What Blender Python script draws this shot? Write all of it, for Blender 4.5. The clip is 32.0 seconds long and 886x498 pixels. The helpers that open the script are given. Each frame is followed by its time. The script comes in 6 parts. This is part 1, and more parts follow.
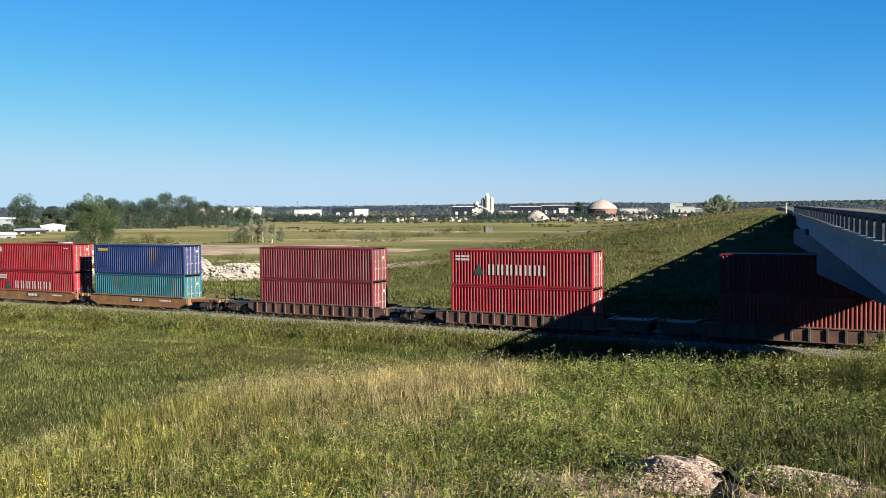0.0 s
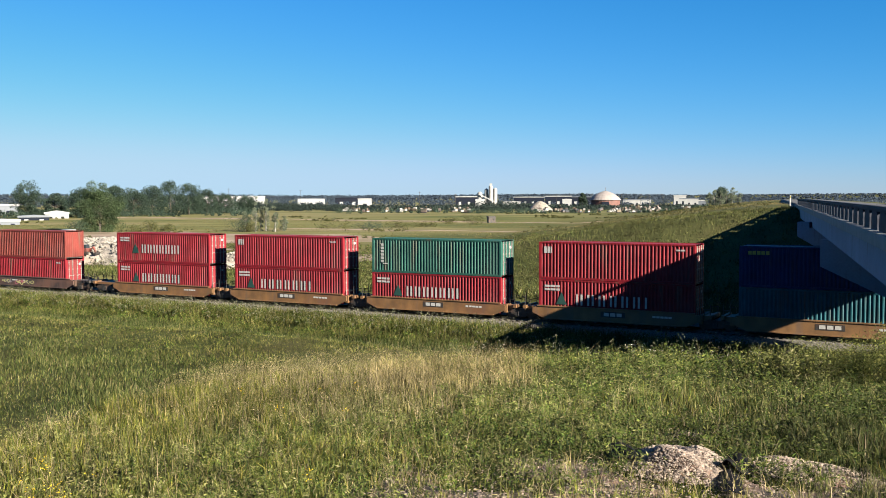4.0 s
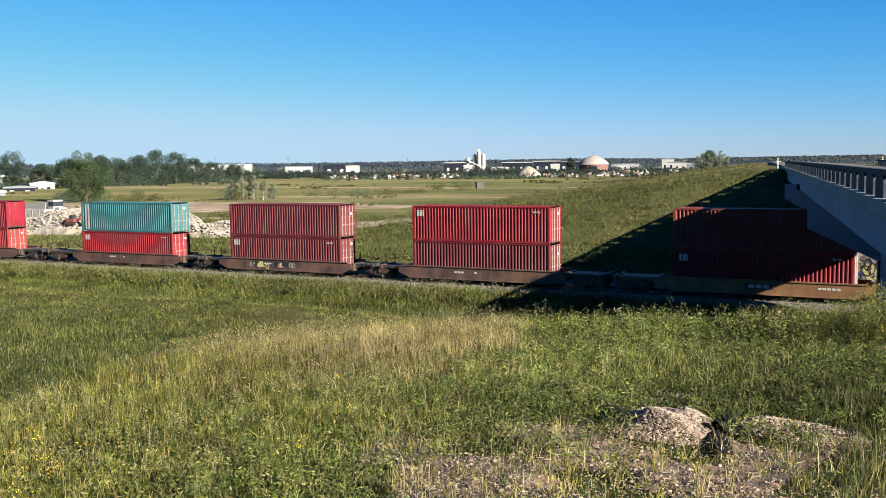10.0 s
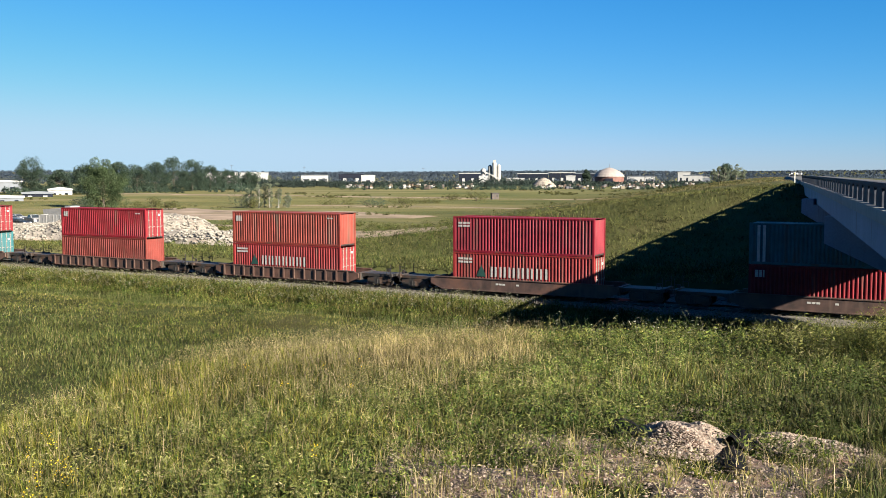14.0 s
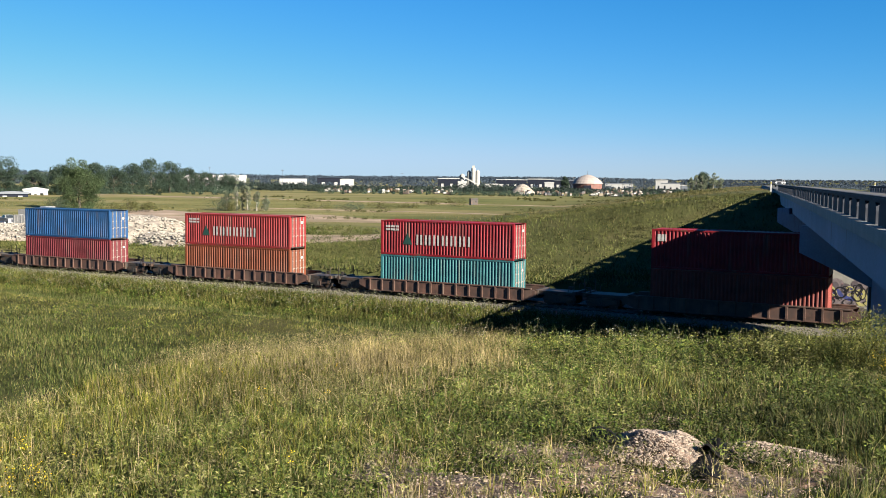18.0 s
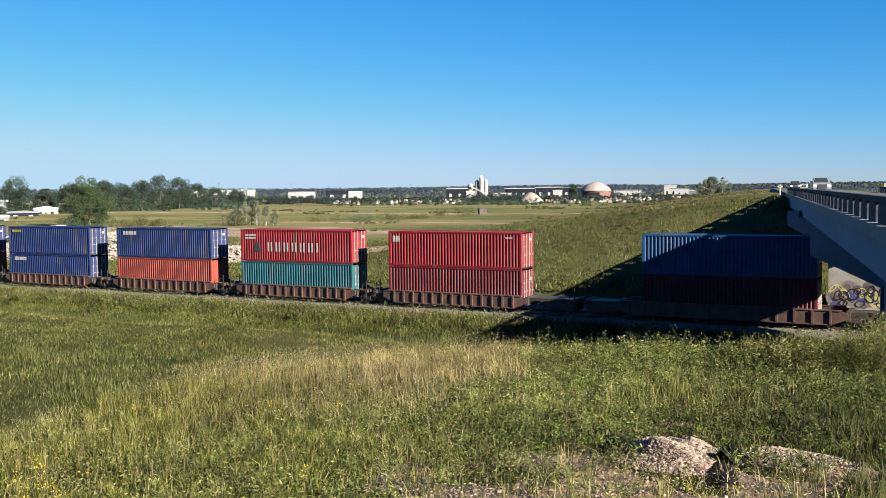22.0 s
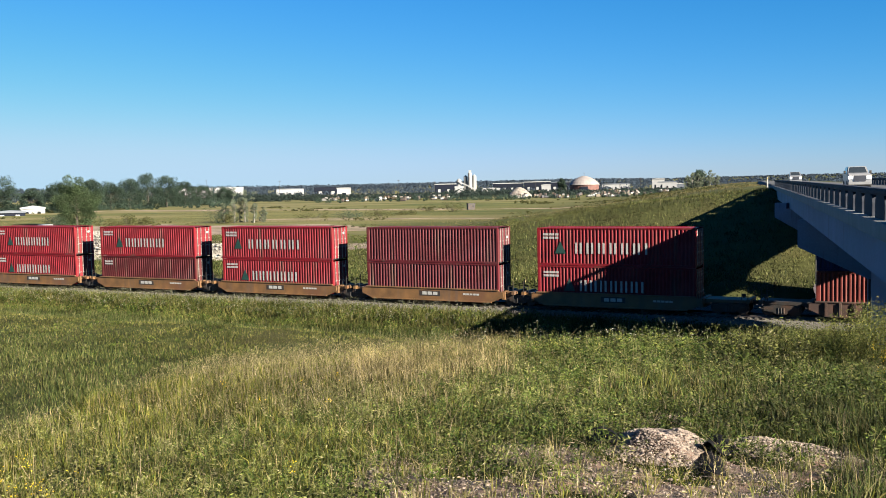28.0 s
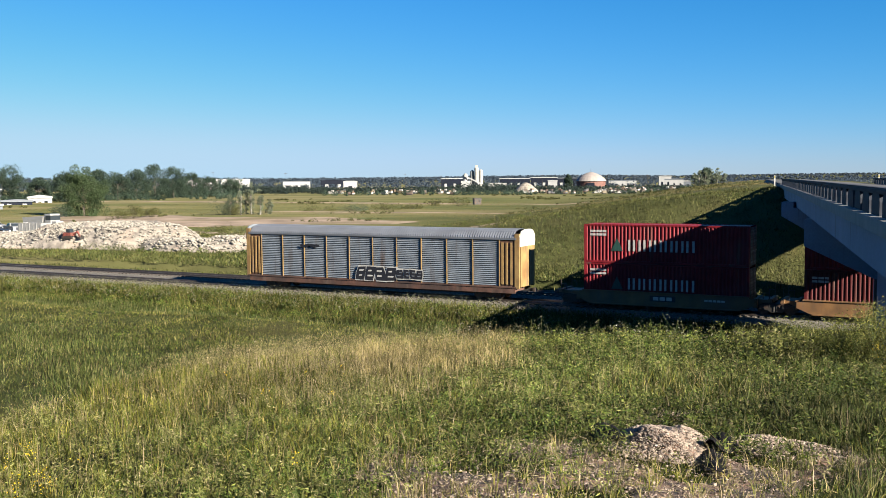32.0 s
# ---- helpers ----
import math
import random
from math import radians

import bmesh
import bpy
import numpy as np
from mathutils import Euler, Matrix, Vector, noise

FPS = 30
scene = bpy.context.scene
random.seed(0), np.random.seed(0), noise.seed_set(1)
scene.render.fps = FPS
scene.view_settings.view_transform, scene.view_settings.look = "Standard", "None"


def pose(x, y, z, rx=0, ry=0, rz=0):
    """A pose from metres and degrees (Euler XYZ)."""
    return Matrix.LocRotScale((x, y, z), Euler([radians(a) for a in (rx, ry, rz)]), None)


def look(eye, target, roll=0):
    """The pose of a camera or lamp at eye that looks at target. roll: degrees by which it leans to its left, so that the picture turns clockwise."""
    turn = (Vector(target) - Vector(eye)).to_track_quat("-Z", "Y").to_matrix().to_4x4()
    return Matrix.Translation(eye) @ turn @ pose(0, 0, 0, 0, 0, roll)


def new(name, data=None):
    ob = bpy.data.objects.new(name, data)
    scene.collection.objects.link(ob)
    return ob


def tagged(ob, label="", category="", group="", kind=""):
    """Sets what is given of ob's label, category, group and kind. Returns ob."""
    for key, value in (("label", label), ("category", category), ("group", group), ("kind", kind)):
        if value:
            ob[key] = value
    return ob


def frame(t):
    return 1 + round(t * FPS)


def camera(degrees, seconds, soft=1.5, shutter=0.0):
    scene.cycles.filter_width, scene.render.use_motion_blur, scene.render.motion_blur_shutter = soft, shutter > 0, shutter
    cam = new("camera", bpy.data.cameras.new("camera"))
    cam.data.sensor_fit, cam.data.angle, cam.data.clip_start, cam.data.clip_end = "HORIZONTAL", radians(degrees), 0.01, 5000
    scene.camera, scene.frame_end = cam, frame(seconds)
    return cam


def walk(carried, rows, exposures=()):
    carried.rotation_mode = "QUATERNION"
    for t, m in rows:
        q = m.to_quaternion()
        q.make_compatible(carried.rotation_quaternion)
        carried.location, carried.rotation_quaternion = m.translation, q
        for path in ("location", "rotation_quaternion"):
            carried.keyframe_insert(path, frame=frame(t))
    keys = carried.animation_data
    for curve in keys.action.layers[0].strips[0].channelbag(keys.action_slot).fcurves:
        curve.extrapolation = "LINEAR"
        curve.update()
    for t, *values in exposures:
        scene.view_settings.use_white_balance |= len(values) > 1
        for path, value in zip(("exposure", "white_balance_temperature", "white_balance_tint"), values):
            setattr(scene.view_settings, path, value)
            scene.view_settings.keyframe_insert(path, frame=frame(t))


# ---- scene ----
cam = camera(48.8, 32.0, soft=0.5)
EYE = 9.65
# seconds, sway right, sway up, yaw, pitch, roll
ROWS = [
    (0.0, -0.006, -0.002, 17.43, -2.47, 0.58),
    (0.5, -0.012, -0.005, 17.96, -2.71, 0.58),
    (1.0, -0.004, 0.001, 18.37, -2.79, 0.79),
    (1.5, -0.012, -0.003, 18.90, -2.81, 0.67),
    (2.0, -0.008, -0.001, 18.43, -2.77, 0.78),
    (2.5, -0.006, -0.006, 18.55, -2.83, 0.41),
    (4.5, -0.005, -0.017, 17.42, -3.25, 0.20),
    (5.0, -0.002, -0.015, 17.55, -3.65, 0.64),
    (5.5, 0.007, -0.015, 17.72, -3.93, 1.34),
    (6.0, 0.007, -0.013, 18.26, -4.07, 1.34),
    (6.5, 0.003, -0.008, 18.77, -3.55, 0.77),
    (7.0, -0.001, -0.000, 18.47, -2.93, 0.56),
    (7.5, 0.007, -0.013, 17.36, -3.59, 0.75),
    (8.0, 0.002, -0.014, 17.63, -3.46, 0.45),
    (8.5, -0.002, -0.015, 17.38, -5.62, 1.07),
    (9.0, -0.012, -0.019, 17.33, -5.09, 0.41),
    (9.5, -0.002, -0.020, 17.17, -4.87, 0.62),
    (10.0, -0.004, -0.019, 16.93, -5.03, 0.76),
    (10.5, 0.005, -0.022, 16.84, -4.75, 1.00),
    (11.0, -0.002, -0.022, 17.17, -4.66, 0.59),
    (11.5, -0.002, -0.016, 17.44, -4.37, 0.63),
    (12.0, 0.003, -0.020, 17.31, -4.58, 0.40),
    (12.5, -0.003, -0.019, 17.36, -4.46, 0.33),
    (13.0, -0.007, -0.022, 17.47, -4.53, 0.17),
    (13.5, -0.004, -0.020, 17.63, -4.59, 0.21),
    (14.0, -0.011, -0.016, 17.83, -4.42, 0.12),
    (14.5, -0.016, -0.019, 18.19, -4.25, 0.02),
    (16.5, -0.030, -0.018, 18.01, -4.11, 0.18),
    (17.0, -0.004, -0.005, 16.47, -3.11, 1.10),
    (17.5, -0.029, -0.017, 17.36, -3.39, -0.40),
    (18.0, -0.020, -0.006, 16.60, -4.12, -0.60),
    (18.5, -0.027, 0.007, 16.42, -3.32, 0.27),
    (19.0, -0.028, -0.008, 16.10, -3.64, -0.17),
    (19.5, -0.030, -0.007, 15.94, -3.33, 0.14),
    (20.0, -0.036, -0.011, 15.94, -3.79, 0.59),
    (20.5, -0.021, -0.015, 16.50, -3.62, 0.62),
    (21.0, -0.015, -0.009, 16.56, -3.52, 0.40),
    (21.5, -0.028, -0.012, 17.15, -3.84, 0.35),
    (22.0, -0.016, -0.002, 17.08, -3.52, 0.64),
    (22.5, -0.021, -0.020, 16.38, -4.03, 0.98),
    (23.0, -0.019, -0.024, 15.65, -4.81, 0.93),
    (23.5, -0.049, -0.004, 16.49, -4.13, 1.68),
    (24.0, -0.036, -0.019, 17.28, -4.69, 0.45),
    (24.5, -0.034, -0.018, 17.10, -4.40, 0.64),
    (25.0, -0.030, -0.016, 16.29, -4.42, 0.68),
    (25.5, -0.029, -0.007, 15.91, -4.00, 1.37),
    (27.5, -0.000, -0.012, 16.35, -3.99, 0.99),
    (28.0, 0.002, -0.008, 16.41, -3.79, 1.20),
    (28.5, 0.008, -0.011, 16.73, -3.93, 1.12),
    (29.0, 0.010, -0.019, 16.46, -3.92, 1.70),
    (29.5, -0.020, -0.006, 17.24, -3.96, 1.60),
    (30.0, -0.001, -0.006, 17.03, -3.61, 1.34),
    (30.5, -0.007, -0.006, 17.20, -3.63, 0.83),
    (31.0, -0.008, -0.013, 17.08, -4.20, 0.80),
    (31.5, 0.003, -0.011, 17.06, -4.15, 0.67),
    (32.0, 0.006, -0.012, 16.79, -4.11, 0.47),
]
walk(cam, [(t, pose(x, 0, EYE + z, 90 + pitch, roll, yaw)) for t, x, z, yaw, pitch, roll in ROWS])

# ---- light ----
SUN = Vector((0.92, -0.46, 0.415)).normalized()
world = bpy.data.worlds.new("world")
scene.world = world
world.use_nodes = True
wn = world.node_tree
sky = wn.nodes.new("ShaderNodeTexSky")
sky.sky_type = "NISHITA"
sky.sun_disc = False
sky.sun_elevation = math.asin(SUN.z)
sky.sun_rotation = math.atan2(SUN.x, SUN.y)
sky.air_density = 0.85
sky.dust_density = 0.05
sky.ozone_density = 4.0
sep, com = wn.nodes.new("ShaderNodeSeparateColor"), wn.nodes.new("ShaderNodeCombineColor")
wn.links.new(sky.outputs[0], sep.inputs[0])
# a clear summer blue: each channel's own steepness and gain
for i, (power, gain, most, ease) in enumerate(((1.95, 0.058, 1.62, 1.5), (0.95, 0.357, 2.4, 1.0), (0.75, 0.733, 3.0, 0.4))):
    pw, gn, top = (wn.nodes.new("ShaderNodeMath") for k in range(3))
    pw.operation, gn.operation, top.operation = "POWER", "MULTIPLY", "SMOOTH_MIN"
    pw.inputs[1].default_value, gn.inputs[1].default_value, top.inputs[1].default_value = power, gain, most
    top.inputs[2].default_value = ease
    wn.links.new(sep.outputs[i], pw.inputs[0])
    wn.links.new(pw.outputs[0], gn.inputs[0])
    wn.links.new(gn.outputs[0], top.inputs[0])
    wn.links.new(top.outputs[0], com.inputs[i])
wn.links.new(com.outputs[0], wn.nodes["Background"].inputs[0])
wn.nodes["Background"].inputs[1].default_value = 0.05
sun_data = bpy.data.lights.new("sun", "SUN")
sun_data.energy, sun_data.angle, sun_data.color = 5.0, radians(0.53), (1.0, 0.9, 0.74)
sun = new("sun", sun_data)
sun.matrix_world = look(SUN * 100, (0, 0, 0))
scene.view_settings.exposure = 2.585

# ---- track frame: u runs along the rails, n across them, away from the camera ----
PHI = -11.3
U = Vector((math.cos(radians(PHI)), math.sin(radians(PHI)), 0))
N = Vector((-U.y, U.x, 0))
V1, V2 = 71.32, 77.2


def on_track(s, v=V1, z=0.0, turn=0.0):
    p = U * s + N * v
    return pose(p.x, p.y, z, 0, 0, PHI + turn)


# ---- materials ----
BASE_SCALE = 0.36  # lowers every base colour alike, so that shade renders deeper at this exposure


def mat(name, color, rough=0.7, metal=0.0, vary=0.12, scale=3.0, bump=0.1, bscale=40.0, second=None, rand=0.0, grime=0.0, spec=0.5):
    """Colour broken by noise at two scales, with fine relief. second: the colour of large stains; grime: dirt streaks."""
    color = tuple(c * BASE_SCALE for c in color)
    second = second and tuple(c * BASE_SCALE for c in second)
    m = bpy.data.materials.new(name)
    m.use_nodes = True
    nt = m.node_tree
    b = nt.nodes["Principled BSDF"]
    b.inputs["Roughness"].default_value, b.inputs["Metallic"].default_value = rough, metal
    b.inputs["Specular IOR Level"].default_value = spec
    tc = nt.nodes.new("ShaderNodeTexCoord")

    def noise_at(sc, detail=4.0, stretch=None):
        nz = nt.nodes.new("ShaderNodeTexNoise")
        nz.inputs["Scale"].default_value, nz.inputs["Detail"].default_value = sc, detail
        if stretch:
            mp = nt.nodes.new("ShaderNodeMapping")
            mp.inputs["Scale"].default_value = stretch
            shift = nt.nodes.new("ShaderNodeVectorMath")
            shift.operation = "MULTIPLY_ADD"
            who = nt.nodes.new("ShaderNodeObjectInfo")
            nt.links.new(who.outputs["Random"], shift.inputs[0])
            shift.inputs[1].default_value = (57.0, 31.0, 7.0)
            nt.links.new(tc.outputs["Object"], shift.inputs[2])
            nt.links.new(shift.outputs[0], mp.inputs[0])
            nt.links.new(mp.outputs[0], nz.inputs[0])
        else:
            nt.links.new(tc.outputs["Object"], nz.inputs[0])
        return nz

    def mix(fac, a, c, mode="MIX"):
        mx = nt.nodes.new("ShaderNodeMix")
        mx.data_type, mx.blend_type = "RGBA", mode
        for sock, val in ((mx.inputs[0], fac), (mx.inputs[6], a), (mx.inputs[7], c)):
            if isinstance(val, bpy.types.NodeSocket):
                nt.links.new(val, sock)
            elif isinstance(val, float):
                sock.default_value = val
            else:
                sock.default_value = (*val[:3], 1)
        return mx.outputs[2]

    def ramp(src, lo, hi):
        r = nt.nodes.new("ShaderNodeMapRange")
        r.inputs[1].default_value, r.inputs[2].default_value = lo, hi
        nt.links.new(src, r.inputs[0])
        return r.outputs[0]

    big = noise_at(scale)
    dark = tuple(c * (1 - 2.2 * vary) for c in color)
    light = tuple(min(1, c * (1 + 1.6 * vary)) for c in color)
    col = mix(ramp(big.outputs[0], 0.32, 0.68), dark, light)
    if second:
        st = noise_at(scale * 0.31, 6.0)
        col = mix(ramp(st.outputs[0], 0.5, 0.66), col, second)
    fine = noise_at(bscale, 3.0)
    col = mix(ramp(fine.outputs[0], 0.25, 0.75), mix(1.0, col, (0.82, 0.82, 0.82), "MULTIPLY"), col)
    if grime:
        g = noise_at(1.0, 5.0, (1.6, 1.6, 0.18))
        col = mix(ramp(g.outputs[0], 0.66 - grime, 0.8), col, (0.06, 0.04, 0.03))
    if rand:
        oi = nt.nodes.new("ShaderNodeObjectInfo")
        hs = nt.nodes.new("ShaderNodeHueSaturation")
        nt.links.new(ramp(oi.outputs["Random"], 0.0, 1.0), hs.inputs["Value"])
        r2 = nt.nodes.new("ShaderNodeMapRange")
        r2.inputs[3].default_value, r2.inputs[4].default_value = 1 - rand, 1 + rand
        nt.links.new(oi.outputs["Random"], r2.inputs[0])
        nt.links.new(r2.outputs[0], hs.inputs["Value"])
        nt.links.new(col, hs.inputs["Color"])
        col = hs.outputs[0]
    nt.links.new(col, b.inputs["Base Color"])
    if bump:
        bp = nt.nodes.new("ShaderNodeBump")
        bp.inputs["Strength"].default_value, bp.inputs["Distance"].default_value = bump, 0.02
        nt.links.new(fine.outputs[0], bp.inputs["Height"])
        nt.links.new(bp.outputs[0], b.inputs["Normal"])
    return m


def leafy(name, stops, rough=0.6, through_light=0.09):
    """Plant matter: each blade or leaf takes its own colour from the stops, and lets some light through."""
    m = bpy.data.materials.new(name)
    m.use_nodes = True
    nt = m.node_tree
    b = nt.nodes["Principled BSDF"]
    b.inputs["Roughness"].default_value = rough
    b.inputs["Specular IOR Level"].default_value = 0.06
    geo = nt.nodes.new("ShaderNodeNewGeometry")
    r = nt.nodes.new("ShaderNodeValToRGB")
    while len(r.color_ramp.elements) < len(stops):
        r.color_ramp.elements.new(0.5)
    for e, (p, c) in zip(r.color_ramp.elements, stops):
        e.position, e.color = p, (*[g * a for g, a in zip((0.214, 0.207, 0.236), c)], 1)
    nt.links.new(geo.outputs["Random Per Island"], r.inputs[0])
    tc = nt.nodes.new("ShaderNodeTexCoord")
    nz = nt.nodes.new("ShaderNodeTexNoise")
    nz.inputs["Scale"].default_value = 0.35
    nt.links.new(tc.outputs["Object"], nz.inputs[0])
    mr = nt.nodes.new("ShaderNodeMapRange")
    mr.inputs[1].default_value, mr.inputs[2].default_value = 0.3, 0.7
    mr.inputs[3].default_value, mr.inputs[4].default_value = 0.6, 1.4
    nt.links.new(nz.outputs[0], mr.inputs[0])
    clump = nt.nodes.new("ShaderNodeTexNoise")
    clump.inputs["Scale"].default_value, clump.inputs["Detail"].default_value = 5.0, 3.0
    nt.links.new(tc.outputs["Object"], clump.inputs[0])
    mr2 = nt.nodes.new("ShaderNodeMapRange")
    mr2.inputs[1].default_value, mr2.inputs[2].default_value = 0.34, 0.66
    mr2.inputs[3].default_value, mr2.inputs[4].default_value = 0.38, 1.75
    nt.links.new(clump.outputs[0], mr2.inputs[0])
    both = nt.nodes.new("ShaderNodeMath")
    both.operation = "MULTIPLY"
    nt.links.new(mr.outputs[0], both.inputs[0])
    nt.links.new(mr2.outputs[0], both.inputs[1])
    hs = nt.nodes.new("ShaderNodeHueSaturation")
    nt.links.new(both.outputs[0], hs.inputs["Value"])
    nt.links.new(r.outputs[0], hs.inputs["Color"])
    nt.links.new(hs.outputs[0], b.inputs["Base Color"])
    tr = nt.nodes.new("ShaderNodeBsdfTranslucent")
    nt.links.new(hs.outputs[0], tr.inputs[0])
    mx = nt.nodes.new("ShaderNodeMixShader")
    mx.inputs[0].default_value = through_light
    nt.links.new(b.outputs[0], mx.inputs[1])
    nt.links.new(tr.outputs[0], mx.inputs[2])
    nt.links.new(mx.outputs[0], nt.nodes["Material Output"].inputs[0])
    return m


CONC = mat("concrete", (0.4, 0.39, 0.37), 0.85, vary=0.1, scale=0.6, bscale=12, second=(0.3, 0.29, 0.27), grime=0.1)
CONC_L = mat("pale concrete", (0.5, 0.49, 0.46), 0.85, vary=0.08, scale=1.2, bscale=20)
ASPHALT = mat("asphalt", (0.075, 0.075, 0.078), 0.9, vary=0.12, scale=0.4, bscale=60)
STEEL_DK = mat("dark steel", (0.05, 0.045, 0.042), 0.65, 0.2, vary=0.2, scale=4, second=(0.12, 0.06, 0.035))
RUST = mat("rusty brown steel", (0.2, 0.085, 0.042), 0.75, 0.1, vary=0.22, scale=2.5, second=(0.06, 0.035, 0.025), grime=0.12)
RAIL_MAT = mat("rail steel", (0.2, 0.17, 0.15), 0.4, 0.8, vary=0.15, scale=2)
TIE_MAT = mat("tarred timber", (0.075, 0.06, 0.048), 0.9, vary=0.25, scale=6)
GLASS_DK = mat("dark window glass", (0.05, 0.065, 0.08), 0.08, 0.0, vary=0.05, bump=0.0, spec=0.3)
CHROME = mat("bright metal", (0.6, 0.6, 0.6), 0.25, 0.9, vary=0.05, bump=0.0)
RUBBER = mat("black rubber", (0.02, 0.02, 0.02), 0.9, vary=0.1)
WHITE = mat("white paint", (0.75, 0.75, 0.73), 0.6, vary=0.06, scale=5)


# ---- helpers for meshes ----
def part(name, bm, material, parent=None, label=""):
    me = bpy.data.meshes.new(name)
    bm.normal_update()
    bm.to_mesh(me)
    bm.free()
    return put(name, me, material, parent, label)


def put(name, me, material, parent=None, label=""):
    """An object on a mesh that may be shared; its material sits on the object."""
    if not me.materials:
        me.materials.append(material)
    ob = new(name, me)
    ob.parent = parent
    ob.material_slots[0].link = "OBJECT"
    ob.material_slots[0].material = material
    if label:
        ob["label"] = label
    return ob


def box(bm, x0, x1, y0, y1, z0, z1, bevel=0.0):
    m = Matrix.LocRotScale(((x0 + x1) / 2, (y0 + y1) / 2, (z0 + z1) / 2), None, (x1 - x0, y1 - y0, z1 - z0))
    got = bmesh.ops.create_cube(bm, size=1.0, matrix=m)
    if bevel:
        vs = set(got["verts"])
        es = [e for e in bm.edges if e.verts[0] in vs and e.verts[1] in vs]
        bmesh.ops.bevel(bm, geom=es, offset=bevel, segments=2, affect="EDGES", profile=0.7)
    return got["verts"]


def boxes(*specs, bevel=0.0):
    bm = bmesh.new()
    for s in specs:
        box(bm, *s, bevel=bevel)
    return bm


def cyl(bm, p, q, r0, r1=None, seg=12):
    p, q = Vector(p), Vector(q)
    r1 = r0 if r1 is None else r1
    m = Matrix.Translation((p + q) / 2) @ (q - p).to_track_quat("Z", "Y").to_matrix().to_4x4()
    bmesh.ops.create_cone(bm, cap_ends=True, segments=seg, radius1=r0, radius2=r1, depth=(q - p).length, matrix=m)


def prism(bm, outline, y0, y1):
    """A solid from an outline in x and z, between two y."""
    a = [bm.verts.new((x, y0, z)) for x, z in outline]
    b = [bm.verts.new((x, y1, z)) for x, z in outline]
    k = len(a)
    bm.faces.new(a)
    bm.faces.new(b[::-1])
    for i in range(k):
        bm.faces.new((a[i], b[i], b[(i + 1) % k], a[(i + 1) % k]))
    bmesh.ops.recalc_face_normals(bm, faces=bm.faces)


def raw_mesh(name, verts, faces, k):
    """A mesh from numpy arrays; all faces have k corners."""
    me = bpy.data.meshes.new(name)
    verts, faces = np.asarray(verts, np.float32), np.asarray(faces, np.int32)
    me.vertices.add(len(verts))
    me.vertices.foreach_set("co", verts.ravel())
    me.loops.add(faces.size)
    me.loops.foreach_set("vertex_index", faces.ravel())
    me.polygons.add(len(faces))
    me.polygons.foreach_set("loop_start", np.arange(0, faces.size, k, dtype=np.int32))
    me.polygons.foreach_set("loop_total", np.full(len(faces), k, np.int32))
    me.update(calc_edges=True)
    return me


def thing(name, m, label, category, group="", kind=""):
    ob = new(name)
    ob.matrix_basis = m
    return tagged(ob, label, category, group, kind)


CACHE = {}


def shared(key, make, name, material, parent, label=""):
    """A part whose mesh is made once and then shared."""
    if key not in CACHE:
        ob = part(name, make(), material, parent, label)
        CACHE[key] = ob.data
        return ob
    return put(name, CACHE[key], material, parent, label)


# ---- the lie of the land ----
def smooth(a, b, x):
    t = np.clip((x - a) / (b - a), 0, 1)
    return t * t * (3 - 2 * t)


def wave(x, y, size, seed):
    """A cheap smooth noise, about -1 to 1."""
    a, b = x / size + seed * 1.7, y / size - seed * 2.3
    return (np.sin(1.3 * a + 2.1 * np.sin(0.7 * b)) + np.sin(1.1 * b + 1.9 * np.sin(0.9 * a + 1.0)) + np.sin(0.8 * (a + b) + seed)) / 3


def land(x, y):
    """Height of the ground: the near fill on which the camera stands, the cutting with the track bed, the far fill and the plain."""
    x, y = np.asarray(x, float), np.asarray(y, float)
    v = x * N.x + y * N.y
    top = 8.05 - 0.05 * np.maximum(v - 3, 0) - 0.085 * np.maximum(-x - 1, 0) + 0.05 * wave(x, y, 2.0, 1)
    a, b = -x - 6.3, v - 11.6
    w = np.logaddexp(a * 1.1, b * 1.1) / 1.1
    w = np.where(x > 40, np.logaddexp(w * 1.1, (x - 40) * 1.1) / 1.1, w)
    near = top - np.maximum(w, 0) / 2.6
    flat = 0.25 + 0.22 * wave(x, y, 14.0, 2) + 0.12 * wave(x, y, 4.0, 3)
    k = 0.9
    z = np.logaddexp(near / k, flat / k) * k
    ditch = smooth(50, 58, v) * (1 - smooth(86, 92, v))
    z = z * (1 - ditch) + ditch * (-1.5 + 0.1 * wave(x, y, 5.0, 5))
    bed = np.minimum(smooth(63.5, 67.5, v), 1 - smooth(81.0, 85.0, v))
    z = z + bed * (-0.62 - z)
    far = np.clip((v - 102) / 27, 0, 1)
    side = smooth(-62, 6, x) * 0.5 + np.clip((x + 60) / 64, 0, 1) * 0.5
    side = np.where(x > 28, 1 - smooth(28, 75, x), side)
    fill = 7.9 * side * (far * far * (3 - 2 * far) * 0.5 + far * 0.5)
    fill = fill * (1 - smooth(330, 900, y)) 
    r = np.hypot(x, y)
    plain = 0.25 * wave(x, y, 30.0, 7) + 0.15 * wave(x, y, 9.0, 8)
    z = np.where(v > 88, z * 0.3 + fill + plain * smooth(88, 100, v), z)
    return z + smooth(1500, 4200, r) * (12 + 10 * wave(x, y, 600, 4))


SOIL = mat("grassy topsoil and dry pasture", (0.06, 0.075, 0.024), 0.95, vary=0.22, scale=0.5, bump=0.6, bscale=9, second=(0.09, 0.085, 0.036), spec=0.05)


